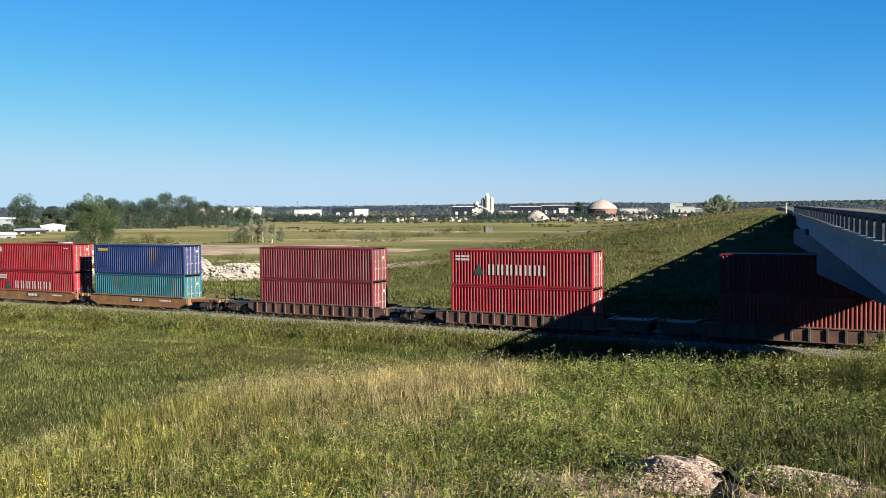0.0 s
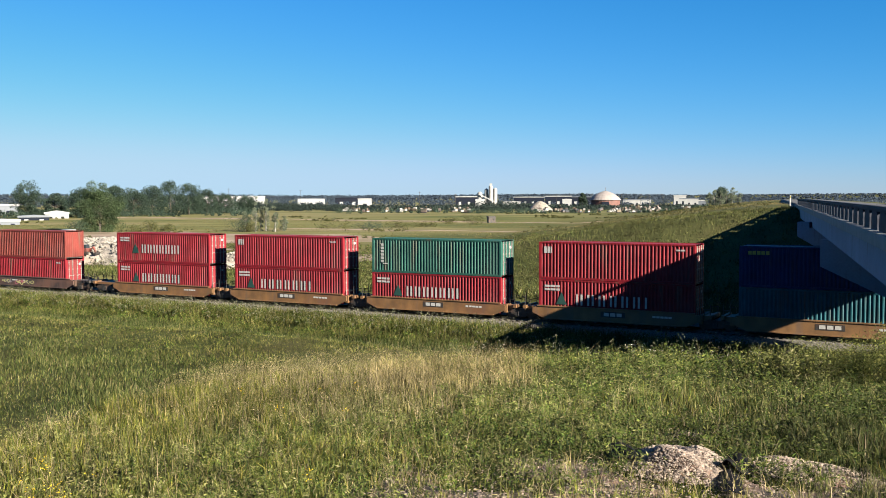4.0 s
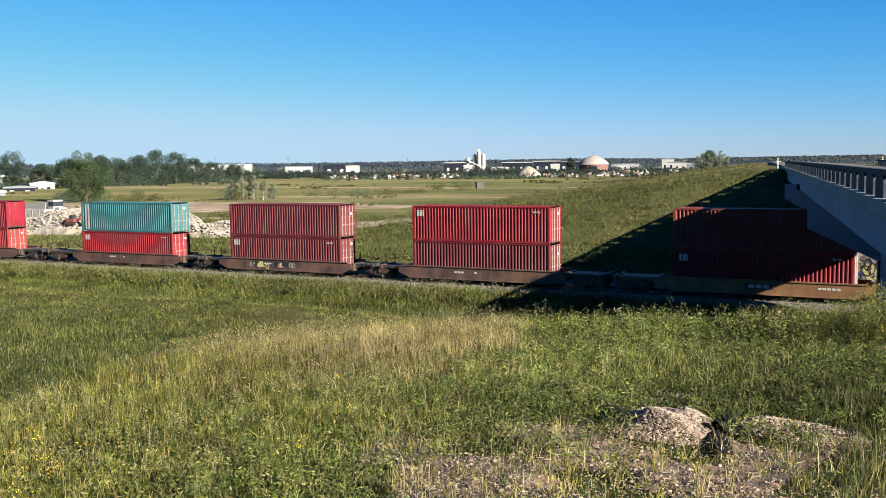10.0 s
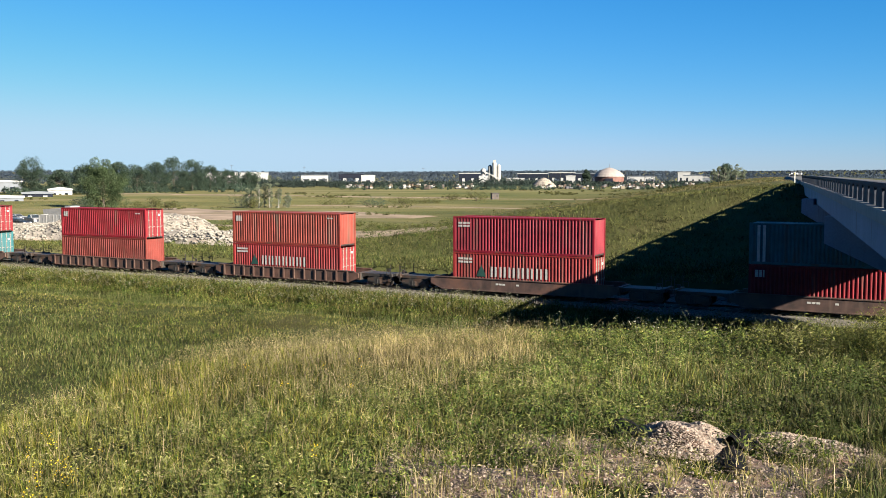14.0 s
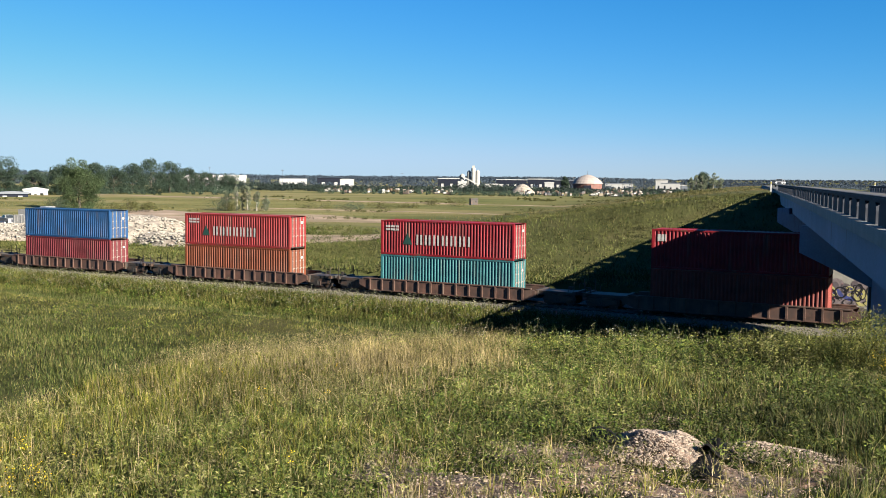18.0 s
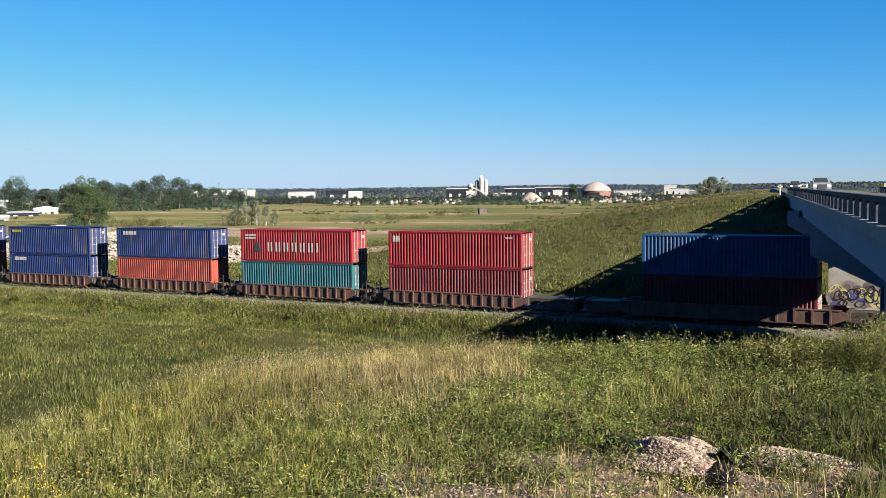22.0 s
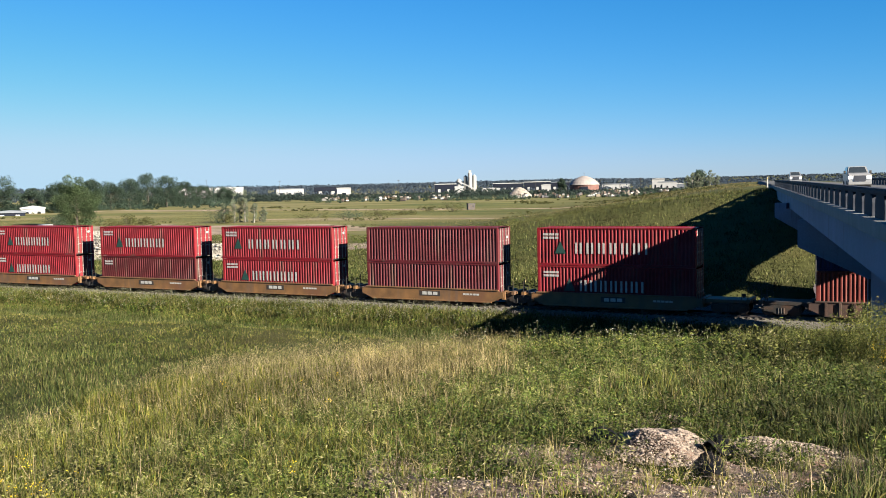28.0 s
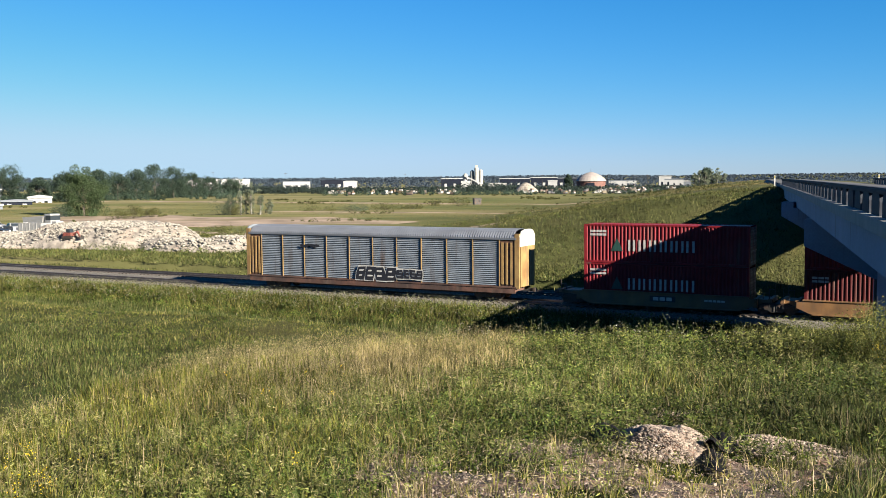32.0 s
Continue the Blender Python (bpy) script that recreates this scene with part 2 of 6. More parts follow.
def pasture(m):
    """Beyond the railway the plain is pale dry pasture instead of dark topsoil."""
    nt = m.node_tree
    b = nt.nodes["Principled BSDF"]
    old = b.inputs["Base Color"].links[0].from_socket
    tc = nt.nodes.new("ShaderNodeTexCoord")
    sx = nt.nodes.new("ShaderNodeSeparateXYZ")
    nt.links.new(tc.outputs["Object"], sx.inputs[0])
    mr = nt.nodes.new("ShaderNodeMapRange")
    mr.inputs[1].default_value, mr.inputs[2].default_value = 82, 104
    nt.links.new(sx.outputs[1], mr.inputs[0])
    ramps = []
    for sc, stops in ((0.02, ((0.4, (0.052, 0.062, 0.021)), (0.5, (0.088, 0.088, 0.034)), (0.6, (0.135, 0.115, 0.062)))), (0.11, ((0.38, (0.034, 0.042, 0.015)), (0.62, (0.115, 0.104, 0.042))))):
        mp = nt.nodes.new("ShaderNodeMapping")
        mp.inputs["Scale"].default_value = (0.3, 1.3, 1.0)
        nz = nt.nodes.new("ShaderNodeTexNoise")
        nz.inputs["Scale"].default_value, nz.inputs["Detail"].default_value = sc, 6
        rp = nt.nodes.new("ShaderNodeValToRGB")
        while len(rp.color_ramp.elements) < len(stops):
            rp.color_ramp.elements.new(0.5)
        for e, (q, c) in zip(rp.color_ramp.elements, stops):
            e.position, e.color = q, (*c, 1)
        nt.links.new(tc.outputs["Object"], mp.inputs[0])
        nt.links.new(mp.outputs[0], nz.inputs[0])
        nt.links.new(nz.outputs[0], rp.inputs[0])
        ramps.append(rp.outputs[0])
    m1 = nt.nodes.new("ShaderNodeMix")
    m1.data_type = "RGBA"
    m1.inputs[0].default_value = 0.4
    nt.links.new(ramps[0], m1.inputs[6])
    nt.links.new(ramps[1], m1.inputs[7])
    m2 = nt.nodes.new("ShaderNodeMix")
    m2.data_type = "RGBA"
    green = nt.nodes.new("ShaderNodeMapRange")
    green.inputs[1].default_value, green.inputs[2].default_value = -95, -35
    green.inputs[3].default_value, green.inputs[4].default_value = 1.0, 0.35
    nt.links.new(sx.outputs[0], green.inputs[0])
    both = nt.nodes.new("ShaderNodeMath")
    both.operation = "MULTIPLY"
    nt.links.new(mr.outputs[0], both.inputs[0])
    nt.links.new(green.outputs[0], both.inputs[1])
    nt.links.new(both.outputs[0], m2.inputs[0])
    nt.links.new(old, m2.inputs[6])
    nt.links.new(m1.outputs[2], m2.inputs[7])
    nt.links.new(m2.outputs[2], b.inputs["Base Color"])
    return m


GROUND = pasture(SOIL)


def build_ground():
    rings = np.concatenate([[0.0], np.geomspace(0.8, 30, 90), np.geomspace(30.6, 215, 180), np.geomspace(220, 4700, 76)])
    ang = np.radians(np.concatenate([np.arange(-62, 30, 0.5), np.arange(30, 298, 4.0)]))
    rr, aa = np.meshgrid(rings, ang, indexing="ij")
    x, y = rr * np.sin(aa), rr * np.cos(aa)
    z = land(x, y)
    na = len(ang)
    idx = np.arange(len(rings) * na).reshape(len(rings), na)
    nxt = np.roll(idx, -1, axis=1)
    f = np.stack([idx[:-1], idx[1:], nxt[1:], nxt[:-1]], -1).reshape(-1, 4)
    me = raw_mesh("ground", np.stack([x, y, z], -1).reshape(-1, 3), f[:, ::-1], 4)
    me.polygons.foreach_set("use_smooth", np.ones(len(me.polygons), bool))
    tagged(put("ground", me, GROUND), "uneven prairie ground with grass and dry soil", "ground", kind="structure")


build_ground()
BALLAST = mat("grey ballast stone", (0.19, 0.172, 0.15), 0.95, vary=0.35, scale=9, bump=1.0, bscale=25)


def strip(profile, s0, s1, step, v0, wobble=0.0):
    """A long body along the track from a profile of (across, height)."""
    ss = np.arange(s0, s1 + step, step)
    vs, k = [], len(profile)
    for s in ss:
        for v, z in profile:
            p = U * s + N * (v0 + v)
            vs.append((p.x, p.y, z + wobble * random.uniform(-1, 1)))
    fs = [(i * k + j, (i + 1) * k + j, (i + 1) * k + j + 1, i * k + j + 1) for i in range(len(ss) - 1) for j in range(k - 1)]
    return raw_mesh("strip", vs, np.array(fs)[:, ::-1], 4)


def build_track(v0, s0=-330, s1=150):
    bed = put("ballast_bed", strip([(-3.1, -1.0), (-2.6, -0.72), (-1.6, -0.24), (0, -0.22), (1.6, -0.24), (2.6, -0.72), (3.1, -1.0)], s0, s1, 0.6, v0, 0.03), BALLAST)
    tagged(bed, "grey crushed stone ballast under the rails", "ballast", kind="structure")
    track = thing("railway_track", Matrix.Identity(4), "steel rails on dark timber sleepers in grey ballast", "railway track", kind="structure")
    for off in (-0.7535, 0.7535):
        w = 0.035
        put("rail", strip([(off - 0.07, -0.16), (off - w, -0.13), (off - w, 0.0), (off + w, 0.0), (off + w, -0.13), (off + 0.07, -0.16)], s0, s1, 6, v0), RAIL_MAT, track)
    me = None
    for i in range(300):
        s = -95 + i * 0.53
        p = U * s + N * v0
        if me is None:
            ob = part("sleeper", boxes((-0.115, 0.115, -1.3, 1.3, -0.3, -0.165), bevel=0.01), TIE_MAT, track)
            me = ob.data
        else:
            ob = put("sleeper", me, TIE_MAT, track)
        ob.matrix_basis = pose(p.x, p.y, 0, 0, 0, PHI + random.uniform(-1, 1))


build_track(V1)
build_track(V2)

# ---- road bridge ----
BX0, BX1, BY0, BY1 = 3.1, 15.2, 15.0, 144.0
BRIDGE_TURN = Matrix.Translation((BX0, 0, 0)) @ Matrix.Rotation(radians(-1.0), 4, "Z") @ Matrix.Translation((-BX0, 0, 0))


def deck_z(y):
    return 8.67 + 0.04 * math.sin(math.pi * (y - BY0) / (BY1 - BY0))


def along(bm, x0, x1, zlo, zhi, y0, y1, steps=14):
    """A body along the bridge that follows the deck's rise."""
    ys = [y0 + (y1 - y0) * i / steps for i in range(steps + 1)]
    rows = [[bm.verts.new((x, y, deck_z(y) + z)) for x, z in ((x0, zlo), (x1, zlo), (x1, zhi), (x0, zhi))] for y in ys]
    for a, b in zip(rows, rows[1:]):
        for j in range(4):
            bm.faces.new((a[j], b[j], b[(j + 1) % 4], a[(j + 1) % 4]))
    bm.faces.new(rows[0])
    bm.faces.new(rows[-1][::-1])
    bmesh.ops.recalc_face_normals(bm, faces=bm.faces)
    return bm


# shade on the barrier's outer side is put into this dark blue-grey
BARRIER = mat("weathered grey with barrier shade", (0.085, 0.095, 0.125), 0.75, 0.0, vary=0.12, scale=1.0, bscale=15, spec=0.1)
# blue sky light on the shaded girders is put into their concrete colour
GIRDER = mat("weathered concrete, blue shade tint", (0.36, 0.47, 0.66), 0.8, vary=0.07, scale=0.3, bscale=8, second=(0.31, 0.41, 0.58), grime=0.05)

# the near pier's shade is put into this dark colour; the far one stays pale
PIER_SHADE = mat("streaked concrete, shade in colour", (0.08, 0.105, 0.145), 0.85, vary=0.1, scale=0.6, bscale=10, second=(0.06, 0.075, 0.1), grime=0.2)


def barrier_panel():
    """One solid bay of the open concrete parapet: upright ends, arched shoulders under the rail."""
    bm = bmesh.new()
    side = [(0.0, -0.19), (2.05, -0.19), (2.05, 0.2), (1.97, 0.34), (1.75, 0.44), (0.3, 0.44), (0.08, 0.34), (0.0, 0.2)]
    a, b = [[bm.verts.new((x, y, z)) for y, z in side] for x in (-0.15, 0.15)]
    k = len(side)
    bm.faces.new(a)
    bm.faces.new(b[::-1])
    for i in range(k):
        bm.faces.new((a[i], b[i], b[(i + 1) % k], a[(i + 1) % k]))
    bmesh.ops.recalc_face_normals(bm, faces=bm.faces)
    return bm


def build_bridge():
    br = thing("road_bridge", BRIDGE_TURN, "concrete road bridge with open barriers across the railway", "bridge")
    part("deck", along(bmesh.new(), BX0 + 0.02, BX1 - 0.02, -0.62, -0.2, BY0, BY1), CONC, br)
    part("road_surface", along(bmesh.new(), BX0 + 0.7, BX1 - 0.7, -0.196, -0.13, BY0, BY1), ASPHALT, br, "grey worn asphalt")
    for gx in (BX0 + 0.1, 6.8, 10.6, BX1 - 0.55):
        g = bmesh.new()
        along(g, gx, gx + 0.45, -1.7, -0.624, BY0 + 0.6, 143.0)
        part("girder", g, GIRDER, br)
    for x0, x1 in ((BX0 - 0.1, BX0 + 0.48), (BX1 - 0.48, BX1 + 0.1)):
        part("curb", along(bmesh.new(), x0, x1, -0.6, -0.19, BY0, BY1), CONC_L, br)
        top = bmesh.new()
        along(top, x0 + 0.2, x0 + 0.56, 0.43, 0.61, BY0, BY1)
        bmesh.ops.bevel(top, geom=[e for e in top.edges if abs(e.verts[0].co.y - e.verts[1].co.y) > 1], offset=0.05, segments=2, affect="EDGES")
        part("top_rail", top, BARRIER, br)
        y = BY0 + 1.2
        while y < BY1 - 2.7:
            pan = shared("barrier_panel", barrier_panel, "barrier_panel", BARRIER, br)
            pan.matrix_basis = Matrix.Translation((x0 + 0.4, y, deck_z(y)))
            y += 2.65
    for yc, off, inset, end, tip in ((65.4, -0.12, 3.95, 6.94, 5.27), (88.2, -0.97, 2.3, 7.45, 6.25)):
        pier = part("pier", boxes((inset, 8.6, -0.65, 0.65, -1.8, 4.6), bevel=0.06), CONC_L if yc > 80 else PIER_SHADE, br, "pale concrete wall pier" if yc > 80 else "streaked concrete wall pier with shade in its colour")
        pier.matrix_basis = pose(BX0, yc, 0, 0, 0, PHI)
        cap = bmesh.new()
        prism(cap, [(off, end), (-0.03, end), (-0.01, 6.94), (12.1, 6.94), (12.1, tip), (8.6, tip - 1.9), (inset, tip - 1.9), (off, tip)], -0.75, 0.75)
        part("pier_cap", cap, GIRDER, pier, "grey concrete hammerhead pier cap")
        if yc > 80:
            paint_graffiti(pier)
        else:
            # added wall, so that an unlit side face shows at the near pier
            extra_wall = part("crash_wall", boxes((inset - 0.05, inset + 1.0, -13.0, 0.5, -1.8, 4.9), bevel=0.05), GIRDER, pier, "grey concrete wall added to give the pier a shaded face")
            extra_wall.matrix_basis = pose(0, 0, 0, 0, 0, -PHI)
    for yc, d in ((BY0, 1), (142.4, -1)):
        ab = part("abutment", boxes((-0.05, 12.15, -0.8, 0.8, 3.0, 8.04)), CONC, br)
        ab.matrix_basis = pose(BX0, yc, 0, 0, 0, 0)
        part("wing_wall", boxes((0.02, 0.45, -9 if d > 0 else 0.8, -0.8 if d > 0 else 14, 5.2, 8.2)), CONC, ab)


PAINTS = [mat("spray paint", c, 0.5, vary=0.1, scale=5) for c in ((0.75, 0.7, 0.3), (0.5, 0.14, 0.18), (0.1, 0.13, 0.45), (0.02, 0.02, 0.03), (0.36, 0.3, 0.33), (0.2, 0.17, 0.2))]


def blob(bm, x, z, rx, rz, y, turn=0.0, seg=14, inner=0.0):
    """A flat rounded patch, or a ring when inner is given, facing -y."""
    c, s = math.cos(turn), math.sin(turn)
    ring = []
    for r in ((1.0, inner) if inner else (1.0,)):
        row = []
        for i in range(seg):
            a = 2 * math.pi * i / seg
            px, pz = rx * r * math.cos(a), rz * r * math.sin(a)
            row.append(bm.verts.new((x + px * c - pz * s, y, z + px * s + pz * c)))
        ring.append(row)
    if inner:
        for i in range(seg):
            j = (i + 1) % seg
            bm.faces.new((ring[0][i], ring[0][j], ring[1][j], ring[1][i]))
    else:
        bm.faces.new(ring[0])


def paint_graffiti(pier):
    """Overlapping rounded colour fields on the lower face of the pier."""
    rng = random.Random(4)
    for i in range(9):
        back = bmesh.new()
        blob(back, 2.9 + i * 0.56, 0.45 + rng.uniform(-0.35, 0.35), 0.75, rng.uniform(0.75, 1.1), -0.6525 - 0.0004 * i, rng.uniform(-0.4, 0.4))
        part("graffiti_ground", back, PAINTS[4], pier)
    for k, (mi, count, ri) in enumerate(((2, 9, 0.0), (1, 8, 0.0), (5, 6, 0.0), (0, 13, 0.5), (3, 24, 0.78))):
        for i in range(count):
            bm = bmesh.new()
            blob(bm, 2.7 + rng.uniform(0, 4.8), 0.4 + rng.uniform(-0.8, 0.75), rng.uniform(0.18, 0.5), rng.uniform(0.12, 0.55), -0.657 - 0.003 * k - 0.0003 * i, rng.uniform(-1, 1), inner=ri)
            part("graffiti_field", bm, PAINTS[mi], pier)


build_bridge()

# ---- the freight train ----
MOVERS = []
CL, CW, CH = 12.19, 2.44, 2.896
PAINT = {
    "red": ((0.4, 0.02, 0.036), "bright red"),
    "scarlet": ((0.43, 0.042, 0.046), "faded red"),
    "crimson": ((0.359, 0.017, 0.043), "crimson"),
    "brown": ((0.225, 0.032, 0.045), "brownish red"),
    "maroon": ((0.172, 0.022, 0.027), "maroon"),
    "orange": ((0.43, 0.08, 0.058), "orange-red"),
    "rustred": ((0.34, 0.068, 0.055), "weathered rust-red"),
    "umber": ((0.31, 0.088, 0.04), "weathered brown-orange"),
    "blue": ((0.020, 0.117, 0.328), "bright blue"),
    "navy": ((0.013, 0.046, 0.2), "navy blue"),
    "teal": ((0.02, 0.18, 0.235), "teal"),
    "green": ((0.039, 0.187, 0.148), "grey-green"),
    "cyan": ((0.06, 0.27, 0.31), "pale teal"),
}
PAINT_MAT = {k: mat(k + " container paint", tuple(0.82 * a for a in c), 0.55, vary=0.12, scale=0.9, bump=0.08, bscale=14, second=tuple(0.75 * a + 0.03 for a in c), grime=0.1, spec=0.18) for k, (c, _) in PAINT.items()}
MARK = mat("white lettering paint", (0.72, 0.72, 0.7), 0.6, vary=0.1, scale=4)
MARK_Y = mat("yellow lettering paint", (0.62, 0.5, 0.06), 0.6, vary=0.1, scale=4)
LOGO_G = mat("dark green logo paint", (0.01, 0.09, 0.07), 0.6, vary=0.1, scale=4)
ROD = mat("worn galvanised rod", (0.5, 0.43, 0.4), 0.5, 0.2, vary=0.2, scale=8)


def corrugated():
    """The trapezoid-pressed side sheet of a container, facing -y."""
    bm = bmesh.new()
    n, x0, pitch = 43, -CL / 2 + 0.16, (CL - 0.32) / 43
    xs = []
    for i in range(n):
        a = x0 + i * pitch
        xs += [(a, 0.0), (a + pitch * 0.26, 0.0), (a + pitch * 0.48, 0.058), (a + pitch * 0.78, 0.058)]
    xs.append((x0 + n * pitch, 0.0))
    lo = [bm.verts.new((x, y, 0.16)) for x, y in xs]
    hi = [bm.verts.new((x, y, CH - 0.1)) for x, y in xs]
    for i in range(len(xs) - 1):
        bm.faces.new((lo[i], lo[i + 1], hi[i + 1], hi[i]))
    return bm


def roof_sheet():
    bm = bmesh.new()
    n = 36
    rows = []
    for i in range(n * 2 + 1):
        x = -CL / 2 + 0.1 + (CL - 0.2) * i / (2 * n)
        z = CH - 0.02 - (0.02 if i % 2 else 0.0)
        rows.append([bm.verts.new((x, y, z)) for y in (-CW / 2 + 0.06, CW / 2 - 0.06)])
    for a, b in zip(rows, rows[1:]):
        bm.faces.new((a[0], b[0], b[1], a[1]))
    return bm


def end_sheet():
    bm = bmesh.new()
    n = 9
    pts = []
    for i in range(n):
        a = -CW / 2 + 0.12 + i * (CW - 0.24) / n
        w = (CW - 0.24) / n
        pts += [(a, 0), (a + 0.3 * w, 0), (a + 0.5 * w, 0.045), (a + 0.8 * w, 0.045)]
    pts.append((CW / 2 - 0.12, 0))
    lo = [bm.verts.new((-CL / 2 + 0.03 + d, y, 0.16)) for y, d in pts]
    hi = [bm.verts.new((-CL / 2 + 0.03 + d, y, CH - 0.1)) for y, d in pts]
    for i in range(len(pts) - 1):
        bm.faces.new((lo[i + 1], lo[i], hi[i], hi[i + 1]))
    return bm


def flat_bar(x0, x1, z0, z1, y):
    bm = bmesh.new()
    box(bm, x0, x1, y, y + 0.004, z0, z1)
    return bm


def container(s, z, paint, mark, label_tail):
    ob = thing("shipping_container", on_track(s, V1, z), PAINT[paint][1] + " forty-foot corrugated steel container " + label_tail, "shipping container", "containers on the train")
    MOVERS.append((ob, s, V1, z))
    pm = PAINT_MAT[paint]
    a = shared("side", corrugated, "side_wall", pm, ob)
    a.matrix_basis = pose(0, -CW / 2 + 0.015, 0)
    b = shared("side", corrugated, "side_wall", pm, ob)
    b.matrix_basis = pose(0, CW / 2 - 0.015, 0, 0, 0, 180)
    shared("roof", roof_sheet, "roof", pm, ob)
    shared("floor", lambda: boxes((-CL / 2 + 0.08, CL / 2 - 0.08, -CW / 2 + 0.08, CW / 2 - 0.08, 0.05, 0.15)), "underframe", STEEL_DK, ob)
    back = paint in ("orange", "crimson") or (paint == "rustred" and mark == "")
    ew = shared("end", end_sheet, "end_wall", pm, ob)
    ew.matrix_basis = pose(0, 0, 0, 0, 0, 180 if back else 0)
    for sx in (-1, 1):
        for sy in (-1, 1):
            p = shared("post", lambda: boxes((-0.08, 0.08, -0.075, 0.075, 0.0, CH), bevel=0.012), "corner_post", pm, ob)
            p.matrix_basis = pose(sx * (CL / 2 - 0.08), sy * (CW / 2 - 0.075), 0)
    for sy in (-1, 1):
        for key, z0, z1 in (("top", CH - 0.12, CH), ("bottom", 0.02, 0.18)):
            p = shared("side_rail" + key, lambda: boxes((-CL / 2 + 0.16, CL / 2 - 0.16, -0.04, 0.04, z0, z1)), key + "_rail", pm, ob)
            p.matrix_basis = pose(0, sy * (CW / 2 - 0.04), 0)
    for sy in (-1, 1):
        d = shared("door", lambda: boxes((CL / 2 - 0.07, CL / 2 - 0.02, -0.53, 0.53, 0.14, CH - 0.12), (CL / 2 - 0.02, CL / 2 - 0.005, -0.45, 0.45, 0.5, 0.56), (CL / 2 - 0.02, CL / 2 - 0.005, -0.45, 0.45, 1.4, 1.46), (CL / 2 - 0.02, CL / 2 - 0.005, -0.45, 0.45, 2.2, 2.26)), "door", pm, ob)
        d.matrix_basis = pose(0, sy * 0.545 * (-1 if back else 1), 0, 0, 0, 180 if back else 0)
        for ry in (-0.24, 0.24):
            def rod():
                bm = bmesh.new()
                cyl(bm, (CL / 2 + 0.03, 0, 0.12), (CL / 2 + 0.03, 0, CH - 0.1), 0.036, seg=6)
                for hz in (0.3, 1.05, 1.75, 2.5):
                    box(bm, CL / 2 - 0.01, CL / 2 + 0.06, -0.07, 0.07, hz, hz + 0.07)
                box(bm, CL / 2 + 0.03, CL / 2 + 0.06, -0.04, 0.3, 1.12, 1.17)
                return bm
            r = shared("rod", rod, "locking_rod", ROD, d, "worn metal locking rod")
            r.matrix_basis = pose(0, ry, 0)
        if sy > 0:
            q = shared("plate", lambda: boxes((CL / 2 - 0.018, CL / 2 - 0.002, -0.1, 0.16, 1.95, 2.15)), "marking_plate", MARK, d, "white marking")
            q.matrix_basis = pose(0, 0.05, 0.25 if mark else 0)
    y = -CW / 2 - 0.006

    def bars(key, x0, z0, h, widths, gap, m=MARK, name="letter_bar"):
        x = x0
        for i, w in enumerate(widths):
            p = shared("bar%s%d" % (key, i), lambda: flat_bar(0, w, 0, h, 0), name, m, ob, "white lettering" if m is MARK else "yellow lettering")
            p.matrix_basis = pose(x, y, z0)
            x += w + gap
    if mark.startswith("H"):
        low = "low" in mark
        zz = 0.92 if not low else 0.98
        step, first = (0.79, -2.65) if "wide" not in mark else (0.9, -3.0)
        for k in range(7):
            bars("H1" if k == 6 else "H2", first + k * step, zz, 0.84, (0.17,) if k == 6 else (0.16, 0.16), 0.2)

        def tri():
            bm = bmesh.new()
            prism(bm, [(-0.45, 0), (0.45, 0), (0, 0.95)], 0, 0.004)
            return bm
        t = shared("tri", tri, "logo", LOGO_G, ob, "dark green triangle logo")
        t.matrix_basis = pose(-3.5 if "wide" not in mark else -4.2, y, zz)
        for r in range(2):
            bars("hid%d" % r, -5.6, 2.3 - 0.26 * r, 0.16, (0.42, 0.42, 0.3), 0.06)
    elif mark == "C":
        bars("C", -5.65, 2.02, 0.5, (0.22, 0.2, 0.1), 0.06)
        bars("Cid", 4.7, 2.4, 0.12, (0.3, 0.3), 0.05)
    elif mark == "S":
        bars("S", -5.2, 2.22, 0.36, (0.3, 0.3, 0.3, 0.3, 0.3), 0.07)
    elif mark == "Y":
        bars("Y", -5.5, 2.3, 0.26, (0.24, 0.24, 0.24, 0.24, 0.24), 0.06, MARK_Y)
    elif mark == "V":
        bars("V", -5.0, 0.7, 0.1, (0.5,), 0.1)
        for k in range(6):
            p = shared("vbar", lambda: flat_bar(0, 0.28, 0, 0.2, 0), "letter_bar", MARK, ob, "white lettering")
            p.matrix_basis = pose(-5.2, y, 0.85 + k * 0.28)
    elif mark == "B":
        for k in range(2):
            p = shared("stripe", lambda: flat_bar(0, 0.2, 0.2, CH - 0.14, 0), "stripe", MARK, ob, "white painted stripe")
            p.matrix_basis = pose(-5.55 + 0.38 * k, y, 0)
    elif mark == "N":
        for k in range(2):
            bars("N%d" % k, -5.6, 2.3 - 0.24 * k, 0.15, (0.35, 0.35, 0.25), 0.06)
    return ob


TAN = mat("tan-orange railcar paint", (0.31, 0.155, 0.05), 0.65, 0.0, vary=0.15, scale=1.2, second=(0.25, 0.11, 0.045), grime=0.14)
DARKCAR = mat("grimy dark brown railcar paint", (0.1, 0.05, 0.04), 0.75, 0.0, vary=0.25, scale=1.5, second=(0.19, 0.085, 0.055), grime=0.1)
BROWNCAR = mat("rust brown railcar paint", (0.145, 0.064, 0.043), 0.75, 0.0, vary=0.25, scale=1.5, second=(0.08, 0.043, 0.034), grime=0.1)
CAR_LABEL = {"tan": "tan-orange steel well car with smooth side sills", "dark": "grimy dark brown well car with smooth side sills", "rib": "rust-brown well car with ribbed side sills"}
